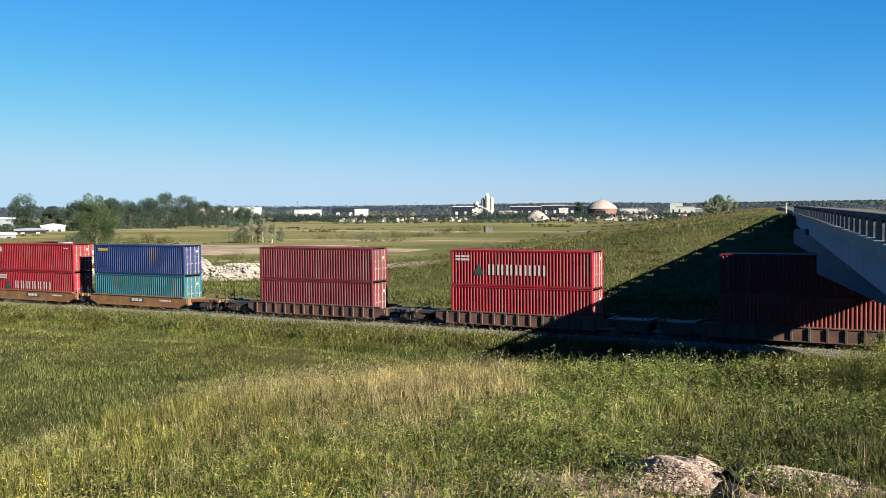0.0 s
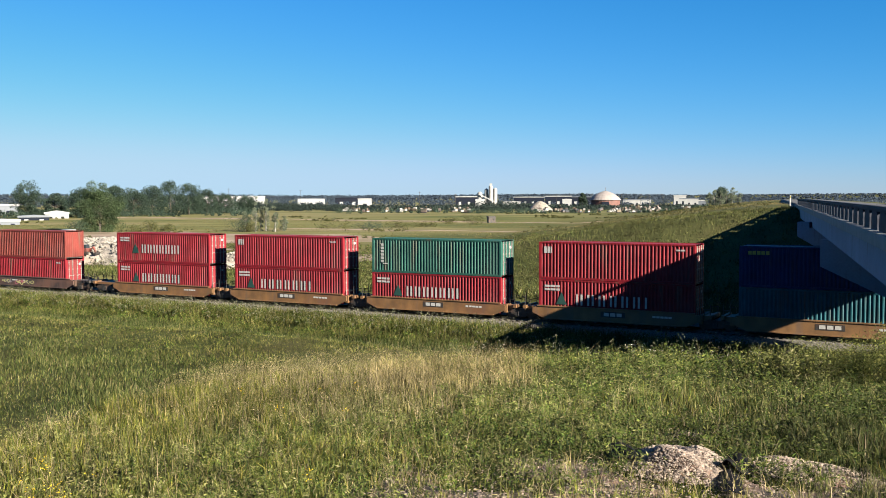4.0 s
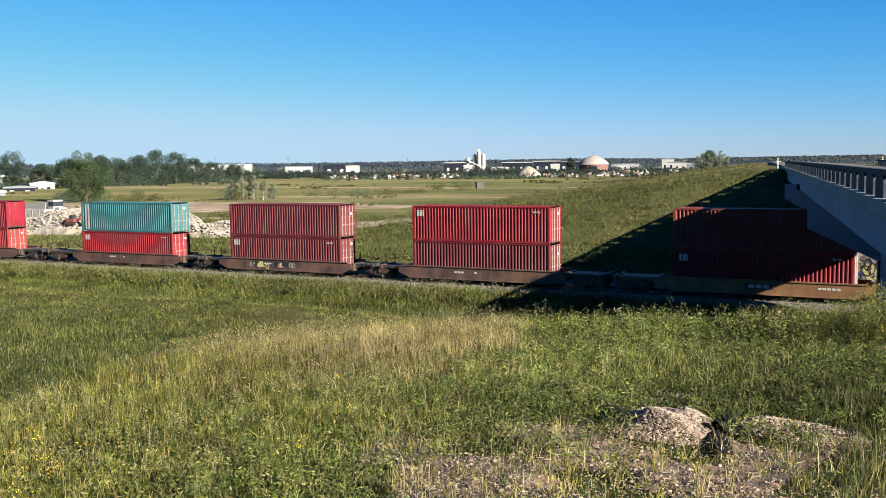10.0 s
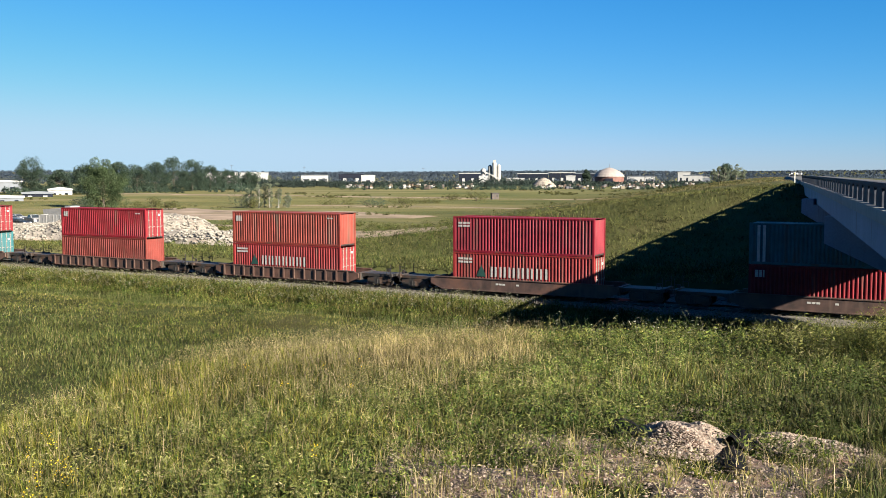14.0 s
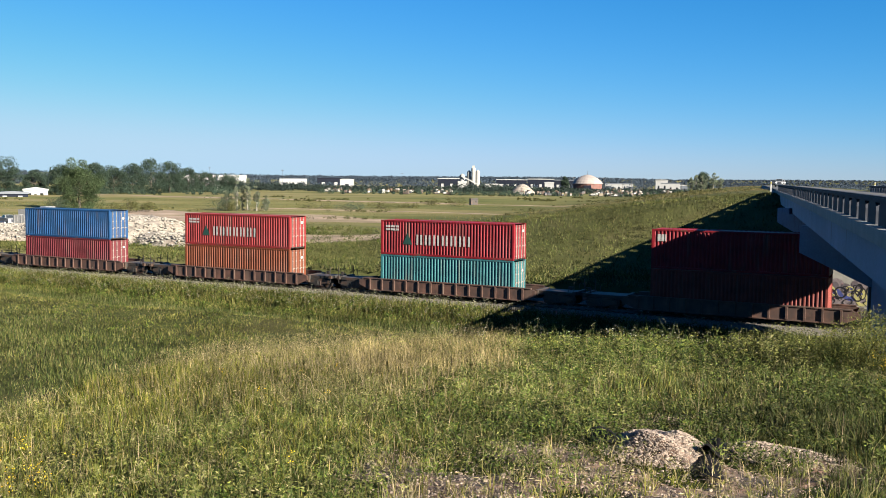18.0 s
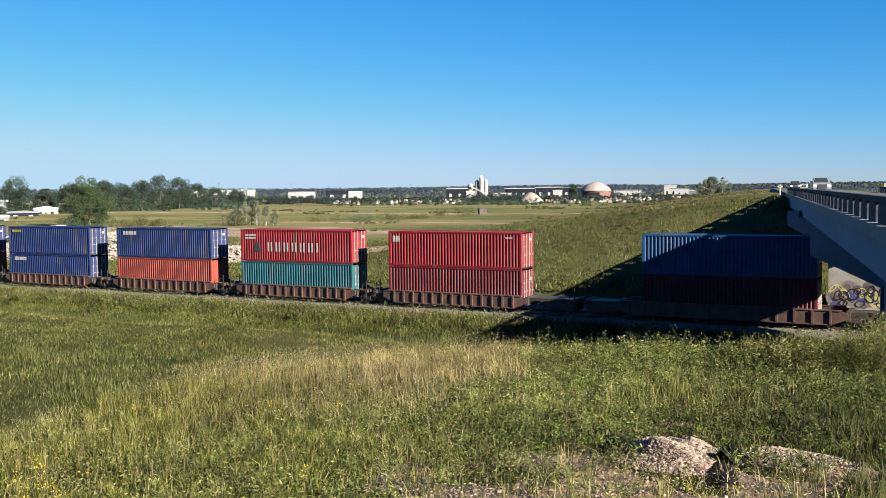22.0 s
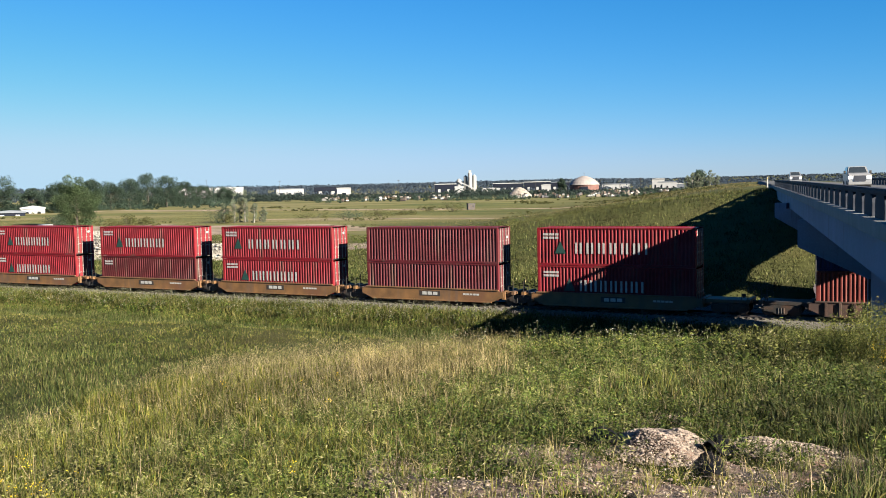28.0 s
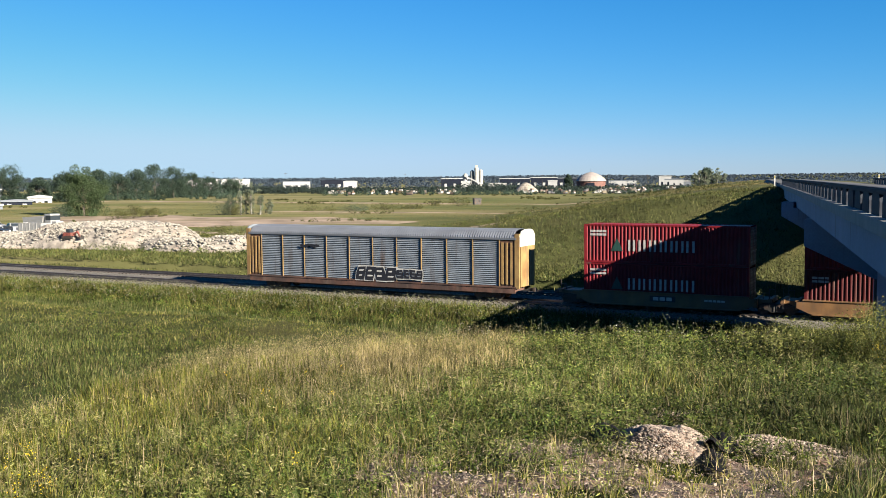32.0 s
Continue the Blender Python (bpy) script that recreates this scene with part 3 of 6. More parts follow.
CAR_MAT = {"tan": TAN, "dark": DARKCAR, "rib": BROWNCAR}


def wheel_bm():
    bm = bmesh.new()
    cyl(bm, (0, -0.07, 0), (0, 0.07, 0), 0.46, seg=20)
    cyl(bm, (0, -0.09, 0), (0, -0.07, 0), 0.4, 0.36, seg=20)
    cyl(bm, (0, -0.2, 0), (0, -0.08, 0), 0.1, seg=10)
    return bm


def bogie_bm():
    bm = bmesh.new()
    for y in (-1.02, 0.9):
        prism(bm, [(-1.15, 0.38), (-1.15, 0.62), (-0.55, 0.78), (0.55, 0.78), (1.15, 0.62), (1.15, 0.38), (0.55, 0.3), (0.35, 0.16), (-0.35, 0.16), (-0.55, 0.3)], y, y + 0.12)
    box(bm, -0.25, 0.25, -0.95, 0.95, 0.4, 0.75)
    for y in (-1.04, 0.94):
        for x in (-0.18, 0.0, 0.18):
            cyl(bm, (x, y + 0.05, 0.22), (x, y + 0.05, 0.6), 0.07, seg=8)
    return bm


def add_bogie(car, x):
    b = shared("bogie", bogie_bm, "bogie", STEEL_DK, car, "dark cast steel bogie")
    b.matrix_basis = pose(x, 0, 0)
    for wx in (-0.88, 0.88):
        for wy, turn in ((-0.76, 0), (0.76, 180)):
            w = shared("wheel", wheel_bm, "wheel", STEEL_DK, b)
            w.matrix_basis = pose(wx, wy, 0.46, 0, 0, turn)


def well_car(s, kind, e_left, e_right, joint_left, joint_right, hw):
    """One well: e are the distances to its ends; a joint is 'art' (bogie shared, carried by the left neighbour) or 'coupler'."""
    car = thing("well_car", on_track(s), CAR_LABEL[kind] + " on steel wheels", "railway wagon", "well cars of the train")
    MOVERS.append((car, s, V1, 0.0))
    m = CAR_MAT[kind]
    for sy in (-1, 1):
        def sill():
            bm = bmesh.new()
            prism(bm, [(-hw, 0.62), (-hw + 0.9, 0.24), (hw - 0.9, 0.24), (hw, 0.62), (hw, 1.02), (hw - 0.5, 1.14), (-hw + 0.5, 1.14), (-hw, 1.02)], -0.05, 0.05)
            box(bm, -hw + 0.4, hw - 0.4, -0.11, 0.08, 1.14, 1.22)
            box(bm, -hw + 1.0, hw - 1.0, -0.13, 0.05, 0.18, 0.26)
            return bm
        sl = shared("sill%s%.1f" % (kind, hw), sill, "side_sill", m, car)
        sl.matrix_basis = pose(0, sy * 1.36, 0, 0, 0, 0 if sy < 0 else 180)
        if kind == "rib":
            n = 13
            for i in range(n):
                x = -hw + 1.1 + (2 * hw - 2.2) * i / (n - 1)
                r = shared("rib", lambda: boxes((-0.07, 0.07, -0.16, -0.05, 0.262, 1.138)), "rib", m, sl)
                r.matrix_basis = pose(x, 0, 0)
        elif kind == "tan" and sy < 0:
            pl = shared("plate_dk", lambda: boxes((-0.95, 0.95, -0.062, -0.052, 0.56, 0.98)), "lettering_plate", STEEL_DK, sl, "dark plate with pale lettering")
            for k in range(3):
                q = shared("plate_bar", lambda: boxes((-0.2, 0.2, -0.07, -0.063, 0.64, 0.9)), "letter_bar", MARK, pl)
                q.matrix_basis = pose(-0.5 + 0.5 * k, 0, 0)
            for k in range(5):
                q = shared("small_bar", lambda: boxes((-0.12, 0.12, -0.06, -0.052, 0.72, 0.86)), "letter_bar", MARK, sl)
                q.matrix_basis = pose(hw - 3.4 + 0.3 * k, 0, 0)
        elif kind == "dark" and sy < 0:
            for k in range(4):
                q = shared("small_bar", lambda: boxes((-0.12, 0.12, -0.06, -0.052, 0.72, 0.86)), "letter_bar", MARK, sl)
                q.matrix_basis = pose(-2 + 0.3 * k + 0.9 * (k // 3), 0, 0)
    if kind == "dark" and s in (-116.33, -177.29):
        rng = random.Random(int(-s))
        for k in range(16):
            bm = bmesh.new()
            blob(bm, -3.6 + 0.32 * k + rng.uniform(-0.15, 0.15), 0.68 + rng.uniform(-0.14, 0.14), rng.uniform(0.2, 0.42), rng.uniform(0.1, 0.3), -1.412 - 0.0006 * k, rng.uniform(-0.6, 0.6), 9, rng.choice((0.0, 0.0, 0.6)))
            part("graffiti_field", bm, PAINTS[rng.choice((0, 0, 3, 4, 5, 1))], car, "faded spray paint")
    shared("well_floor%.1f" % hw, lambda: boxes((-hw + 0.9, hw - 0.9, -1.3, 1.3, 0.25, 0.34)), "floor", STEEL_DK, car)
    for sx, e, joint in ((-1, e_left, joint_left), (1, e_right, joint_right)):
        def platform():
            bm = bmesh.new()
            prism(bm, [(hw - 0.2, 0.5), (hw - 0.2, 1.04), (e - 0.25, 1.04), (e - 0.25, 0.84), (hw + 0.5, 0.8)], -0.95, 0.95)
            box(bm, hw - 0.15, hw + 0.1, -1.3, 1.3, 0.45, 1.1)
            box(bm, e - 0.55, e - 0.3, -1.25, 1.25, 0.86, 1.12)
            return bm
        pf = shared("platform%s%.2f%.2f" % (kind, hw, e), platform, "end_platform", m if kind == "tan" else STEEL_DK, car)
        pf.matrix_basis = pose(0, 0, 0, 0, 0, 0 if sx > 0 else 180)
        for sy in (-1, 1):
            st = shared("stanchion", lambda: boxes((-0.025, 0.025, -0.025, 0.025, 1.1, 1.9), (-0.025, 0.45, -0.02, 0.02, 1.5, 1.54), (0.4, 0.44, -0.02, 0.02, 1.1, 1.52), (-0.025, 0.45, -0.03, 0.03, 0.5, 0.54), (-0.025, 0.02, -0.02, 0.02, 0.5, 1.1)), "handrail", STEEL_DK, car)
            st.matrix_basis = pose(sx * (e - 0.45), sy * 1.15, 0, 0, 0, 0 if sx < 0 else 180)
        if joint == "coupler":
            add_bogie(car, sx * (e - 1.75))

            def coupler():
                bm = bmesh.new()
                box(bm, 0, 0.55, -0.12, 0.12, 0.7, 0.95)
                box(bm, 0.4, 0.62, -0.2, 0.2, 0.66, 0.98, bevel=0.04)
                return bm
            c = shared("coupler", coupler, "coupler", STEEL_DK, car)
            c.matrix_basis = pose(sx * (e - 0.32), 0, 0, 0, 0, 0 if sx > 0 else 180)
            hb = bmesh.new()
            cyl(hb, (0, -0.02, 0), (0, 0.02, 0), 0.15, seg=12)
            h = shared("brakewheel", lambda: hb, "brake_wheel", STEEL_DK, car)
            h.matrix_basis = pose(sx * (e - 0.75), -1.0, 1.38)
        elif sx > 0:
            add_bogie(car, e)
    return car


# centre along the train, upper and lower container (paint, marking), well car
STACKS = [
    (27.8, "brown", "", "rustred", "", "rib"),
    (6.1, "red", "H", "red", "", "rib"),
    (-13.69, "brown", "", "brown", "", "rib"),
    (-35.18, "navy", "Y", "teal", "", "tan"),
    (-50.46, "red", "C", "red", "H wide low", "tan"),
    (-65.94, "green", "V", "red", "H low", "tan"),
    (-81.16, "red", "C", "red", "H wide low", "tan"),
    (-96.52, "red", "H", "red", "H low", "tan"),
    (-116.33, "rustred", "", "red", "C", "dark"),
    (-135.98, "rustred", "", "red", "C", "tan"),
    (-157.78, "red", "C", "brown", "", "dark"),
    (-177.29, "brown", "", "brown", "C", "dark"),
    (-196.7, "cyan", "B", "red", "C", "dark"),
    (-220.33, "crimson", "N", "scarlet", "H low", "dark"),
    (-243.79, "orange", "C", "scarlet", "H low", "rib"),
    (-267.23, "red", "C", "rustred", "", "rib"),
    (-290.39, "red", "H", "cyan", "", "rib"),
    (-312.06, "scarlet", "H", "umber", "", "rib"),
    (-334.12, "blue", "", "brown", "", "rib"),
    (-355.99, "red", "C", "brown", "", "rib"),
    (-371.92, "red", "H wide", "teal", "", "rib"),
    (-387.75, "navy", "S", "orange", "", "rib"),
    (-403.88, "navy", "Y", "navy", "S", "rib"),
    (-419.69, "navy", "S", "rustred", "", "rib"),
    (-440.01, "red", "H wide", "red", "H low", "tan"),
    (-455.55, "brown", "", "brown", "", "tan"),
    (-471.29, "red", "H wide", "red", "H low", "tan"),
    (-486.81, "red", "H", "maroon", "N", "tan"),
    (-502.64, "red", "H", "red", "H low", "tan"),
]
ARTICULATED = {1, 8, 10, 11, 3, 4, 5, 6, 19, 20, 21, 22, 24, 25, 26, 27}  # joined to the next by a shared bogie


def build_train():
    z_low, z_up = 0.35, 0.35 + CH + 0.012
    for i, (s, up, um, lo, lm, kind) in enumerate(STACKS):
        gap_r = STACKS[i - 1][0] - s if i else 21.7
        gap_l = s - STACKS[i + 1][0] if i + 1 < len(STACKS) else 18.0
        jr = "art" if i - 1 in ARTICULATED else "coupler"
        jl = "art" if i in ARTICULATED else "coupler"
        tight = min(gap_l, gap_r)
        hw = 6.55 if tight < 16.5 else 7.4 if tight < 20 else 8.1
        if i + 1 == len(STACKS):
            gap_l = 2 * 8.4
        well_car(s, kind, gap_l / 2, gap_r / 2, jl, jr, hw)
        container(s, z_low, lo, lm, "resting in a railway well car")
        container(s, z_up, up, um, "stacked on another container")


build_train()

# ---- the closed car carrier at the train's tail ----
YELLOW = mat("dirty yellow railcar paint", (0.44, 0.28, 0.1), 0.65, vary=0.14, scale=1.5, second=(0.3, 0.16, 0.05), grime=0.14)
GALV = mat("dull galvanised panel", (0.33, 0.385, 0.46), 0.55, 0.25, vary=0.12, scale=1.0, bscale=10, second=(0.24, 0.25, 0.27), grime=0.06)
GALV_L = mat("bright galvanised roof", (0.28, 0.305, 0.36), 0.5, 0.3, vary=0.08, scale=1.0)


def auto_carrier(s):
    L, W = 27.1, 1.5
    car = thing("car_carrier_wagon", on_track(s), "closed grey and yellow car carrier wagon with graffiti", "railway wagon")
    MOVERS.append((car, s, V1, 0.0))
    part("underframe", boxes((-L / 2 + 0.4, L / 2 - 0.4, -1.45, 1.45, 0.75, 1.2), (-9, 9, -0.5, 0.5, 0.35, 0.75), (-L / 2 + 0.4, L / 2 - 0.4, -1.52, -1.45, 0.6, 1.02)), BROWNCAR, car)
    for sy in (-1, 1):
        n = 10
        for i in range(n):
            x0 = -L / 2 + 1.75 + i * (L - 3.5) / n
            x1 = x0 + (L - 3.5) / n

            def panel():
                bm = bmesh.new()
                k = 23
                w = (L - 3.5) / n - 0.1
                prev = None
                for j in range(k * 2 + 1):
                    z = 1.2 + 3.61 * j / (2 * k)
                    d = 0.05 if j % 2 else 0.0
                    row = [bm.verts.new((-w / 2, d, z)), bm.verts.new((w / 2, d, z))]
                    if prev:
                        bm.faces.new((prev[0], prev[1], row[1], row[0]))
                    prev = row
                return bm
            p = shared("ac_panel", panel, "side_panel", GALV, car)
            p.matrix_basis = pose((x0 + x1) / 2, sy * (W - 0.02), 0, 0, 0, 0 if sy < 0 else 180)
            q = shared("ac_post", lambda: boxes((-0.04, 0.04, -0.03, 0.03, 1.05, 4.88), bevel=0.01), "post", YELLOW, car, "dirty yellow post")
            q.matrix_basis = pose(x0, sy * W, 0)
        q = shared("ac_post", None, "post", YELLOW, car, "dirty yellow post")
        q.matrix_basis = pose(L / 2 - 1.75, sy * W, 0)
        part("bottom_chord", boxes((-L / 2 + 0.3, L / 2 - 0.3, sy * W - 0.06, sy * W + 0.06, 1.02, 1.13)), BROWNCAR, car)
        part("top_chord", boxes((-L / 2 + 0.3, L / 2 - 0.3, sy * W - 0.05, sy * W + 0.05, 4.82, 4.99)), GALV_L, car)
        for ex in (-1, 1):
            part("end_post", boxes((ex * (L / 2 - 0.25) - 0.2, ex * (L / 2 - 0.25) + 0.2, sy * (W - 0.1) - 0.12, sy * (W - 0.1) + 0.12, 1.0, 5.3), bevel=0.02), YELLOW, car)
            part("corner_panel", boxes((ex * (L / 2 - 1.1) - 0.62, ex * (L / 2 - 1.1) + 0.62, sy * (W - 0.06) - 0.03, sy * (W - 0.06) + 0.03, 1.2, 4.82)), RUST, car, "rusty brown panel")
            for k in range(3):
                part("slat", boxes((ex * (L / 2 - 1.1) - 0.4 + 0.38 * k - 0.08, ex * (L / 2 - 1.1) - 0.4 + 0.38 * k + 0.08, sy * (W + 0.0) - 0.03, sy * (W + 0.0) + 0.03, 1.3, 4.6)), YELLOW, car, "dirty yellow slat")
    roof = bmesh.new()
    n = 120
    prof = [(-1.55, 4.95), (-1.5, 5.12), (-1.1, 5.5), (-0.5, 5.63), (0.5, 5.63), (1.1, 5.5), (1.5, 5.12), (1.55, 4.95)]
    rows = []
    for i in range(n * 2 + 1):
        x = -L / 2 + 0.5 + (L - 1.0) * i / (2 * n)
        d = 1.0 if i % 2 else 0.972
        rows.append([roof.verts.new((x, y * d, 4.8 + (z - 4.8) * d)) for y, z in prof])
    for a, b in zip(rows, rows[1:]):
        for j in range(len(prof) - 1):
            roof.faces.new((a[j], b[j], b[j + 1], a[j + 1]))
    bmesh.ops.recalc_face_normals(roof, faces=roof.faces)
    part("roof", roof, GALV_L, car, "ribbed galvanised roof")
    for ex in (-1, 1):
        for sy in (-1, 1):
            part("end_door", boxes((ex * L / 2 - 0.06, ex * L / 2 + 0.04, min(sy * 0.02, sy * 1.38), max(sy * 0.02, sy * 1.38), 1.1, 4.3), bevel=0.02), YELLOW, car, "yellow end door")
        cap = bmesh.new()
        prism(cap, [(-1.45, 4.3), (1.45, 4.3), (1.5, 5.05), (1.1, 5.5), (0.5, 5.62), (-0.5, 5.62), (-1.1, 5.5), (-1.5, 5.05)], -0.05, 0.05)
        c = part("end_gable", cap, WHITE if ex > 0 else GALV, car, "white end gable" if ex > 0 else "grey end gable")
        c.matrix_basis = pose(ex * (L / 2 - 0.02), 0, 0, 0, 0, 90)
        add_bogie(car, ex * (L / 2 - 3.0))
        cp = shared("coupler", None, "coupler", STEEL_DK, car)
        cp.matrix_basis = pose(ex * (L / 2 + 0.1), 0, 0, 0, 0, 0 if ex > 0 else 180)
    rng = random.Random(11)

    def slab(cx, cz, w, h, lean, d, m, nm):
        """A flat angular painted shape."""
        bm = bmesh.new()
        q = [(-w / 2, -h / 2), (w / 2 * rng.uniform(0.7, 1.05), -h / 2 * rng.uniform(0.85, 1.1)), (w / 2, h * 0.1), (w / 2 * rng.uniform(0.8, 1.1), h / 2), (-w / 2 * rng.uniform(0.7, 1.0), h / 2 * rng.uniform(0.9, 1.1)), (-w / 2 * 1.05, h * 0.05)]
        bm.faces.new([bm.verts.new((cx + px + lean * pz, -W - d, cz + pz)) for px, pz in q])
        part(nm, bm, m, car, "black and white spray paint")

    x = -1.55
    for k in range(8):
        w, h = (rng.uniform(0.75, 1.0), 1.12) if k < 4 else (rng.uniform(0.5, 0.68), 0.72)
        z, lean = 1.72 + rng.uniform(-0.05, 0.05), rng.uniform(-0.25, 0.25)
        slab(x + w / 2, z, w + 0.16, h + 0.2, lean, 0.07 + 0.0015 * k, MARK, "graffiti_edge")
        slab(x + w / 2, z, w, h, lean, 0.085 + 0.0015 * k, PAINTS[3], "graffiti_shape")
        for g in (0.2, -0.18):
            slab(x + w / 2 + rng.uniform(-0.08, 0.08), z + g * h, w * rng.uniform(0.35, 0.6), h * 0.12, lean, 0.1 + 0.0015 * k, MARK if k < 4 else GALV, "graffiti_gap")
        x += w + 0.06
    bm = bmesh.new()
    for k in range(4):
        blob(bm, -7.2 + k * 0.5, 3.9 + rng.uniform(-0.05, 0.05), 0.3, 0.14, -W - 0.075, rng.uniform(-0.3, 0.3), 8)
    part("graffiti_shape", bm, PAINTS[3], car)


auto_carrier(-527.45)

# ---- roads on the fills ----


def road_z(y):
    return 8.54 - 7.6 * float(smooth(330, 900, y))


def build_road(name, y0, y1, step):
    ys = np.arange(y0, y1 + 0.01, step)
    vs, k = [], 6
    for y in ys:
        z = road_z(y)
        vs += [(BX0 - 1.2, y, z - 0.95), (BX0 + 0.3, y, z - 0.06), (BX0 + 0.7, y, z), (BX1 - 0.7, y, z), (BX1 - 0.3, y, z - 0.06), (BX1 + 1.2, y, z - 0.95)]
    fs = [(i * k + j, i * k + j + 1, (i + 1) * k + j + 1, (i + 1) * k + j) for i in range(len(ys) - 1) for j in range(k - 1)]
    road = put(name, raw_mesh(name, vs, fs, 4), ASPHALT)
    road.matrix_basis = BRIDGE_TURN
    tagged(road, "grey asphalt road on the embankment", "road", kind="structure")


build_road("road_near", -420, BY0 - 0.05, 8)
build_road("road_far", BY1 + 0.05, 900, 10)


def marker_post(x, y):
    z = road_z(y)
    ob = thing("marker_post", BRIDGE_TURN @ pose(x, y, z - 0.4), "white marker post at the end of the bridge", "road marker", "markers at the bridge end")
    part("post", boxes((-0.09, 0.09, -0.04, 0.04, 0, 1.6), bevel=0.02), WHITE, ob)
    part("reflector", boxes((-0.07, 0.07, -0.048, -0.042, 1.25, 1.5)), MARK_Y, ob, "yellow reflector")


marker_post(2.4, 148)
marker_post(15.9, 146)


# ---- vehicles on the bridge ----
CARS = []


def car_paint(name, c):
    return mat(name, c, 0.3, 0.4, vary=0.04, scale=2, bump=0.0)


SILVER, GREY, WHITE_CAR = car_paint("silver car paint", (0.55, 0.56, 0.58)), car_paint("dark grey car paint", (0.045, 0.048, 0.055)), car_paint("white car paint", (0.72, 0.72, 0.72))
LAMP = mat("lit headlight", (0.8, 0.8, 0.78), 0.15, 0.1, vary=0.02, bump=0.0)
LAMP.node_tree.nodes["Principled BSDF"].inputs["Emission Color"].default_value = (1, 0.97, 0.9, 1)
LAMP.node_tree.nodes["Principled BSDF"].inputs["Emission Strength"].default_value = 0.35


def car_body(L, W, H, hood, cabin0, cabin1, bed):
    """Side outline, nose towards -y, swept across the width with tucked-in glasshouse."""
    bm = bmesh.new()
    b = H * 0.69
    low = [(-L / 2, 0.45), (-L / 2 + 0.05, b * 0.86), (-L / 2 + 0.35, b), (cabin0 - hood * 0.0, b * 1.06), (L / 2 - 0.1, b * 1.08), (L / 2, b * 0.8), (L / 2, 0.42), (L / 2 - 0.6, 0.28), (-L / 2 + 0.5, 0.28)]
    rows = [[bm.verts.new((x * W / 2 * (0.96 if abs(x) == 1 else 1), y, z)) for y, z in low] for x in (-1, 1)]
    k = len(low)
    for i in range(k):
        bm.faces.new((rows[0][i], rows[0][(i + 1) % k], rows[1][(i + 1) % k], rows[1][i]))
    bm.faces.new(rows[0][::-1])
    bm.faces.new(rows[1])
    bmesh.ops.recalc_face_normals(bm, faces=bm.faces)
    bmesh.ops.bevel(bm, geom=list(bm.edges), offset=0.06, segments=2, affect="EDGES")
    return bm


def cabin_corners(W, H, c0, c1, z0, inset):
    wb, wt = W / 2 - 0.06, W / 2 - inset
    lo = [Vector(q) for q in ((-wb, c0, z0), (wb, c0, z0), (wb, c1, z0), (-wb, c1, z0))]
    hi = [Vector(q) for q in ((-wt, c0 + 0.75, H), (wt, c0 + 0.75, H), (wt, c1 - 0.35, H), (-wt, c1 - 0.35, H))]
    return lo, hi


def cabin_bm(W, H, c0, c1, z0, inset):
    bm = bmesh.new()
    lo, hi = cabin_corners(W, H, c0, c1, z0 - 0.03, inset)
    a, b = [bm.verts.new(q) for q in lo], [bm.verts.new(q) for q in hi]
    for i in range(4):
        bm.faces.new((a[i], a[(i + 1) % 4], b[(i + 1) % 4], b[i]))
    bm.faces.new(b)
    bm.faces.new(a[::-1])
    bmesh.ops.recalc_face_normals(bm, faces=bm.faces)
    bmesh.ops.bevel(bm, geom=list(bm.edges), offset=0.04, segments=2, affect="EDGES")
    return bm


def pane_bm(W, H, c0, c1, z0, inset, side):
    """A thin pane let into one side of the cabin, inside its pillars."""
    lo, hi = cabin_corners(W, H, c0, c1, z0, inset)
    i, j = side, (side + 1) % 4
    q = [lo[i], lo[j], hi[j], hi[i]]
    mid = sum(q, Vector()) / 4
    nrm = (q[1] - q[0]).cross(q[3] - q[0]).normalized()
    if nrm.dot(mid - Vector((0, (c0 + c1) / 2, mid.z))) < 0:
        nrm = -nrm
    bm = bmesh.new()
    f = [bm.verts.new(mid + (p - mid) * 0.82 + nrm * 0.012) for p in q]
    g = [bm.verts.new(mid + (p - mid) * 0.82 - nrm * 0.03) for p in q]
    bm.faces.new(f)
    for k in range(4):
        bm.faces.new((f[k], g[k], g[(k + 1) % 4], f[(k + 1) % 4]))
    bmesh.ops.recalc_face_normals(bm, faces=bm.faces)
    return bm


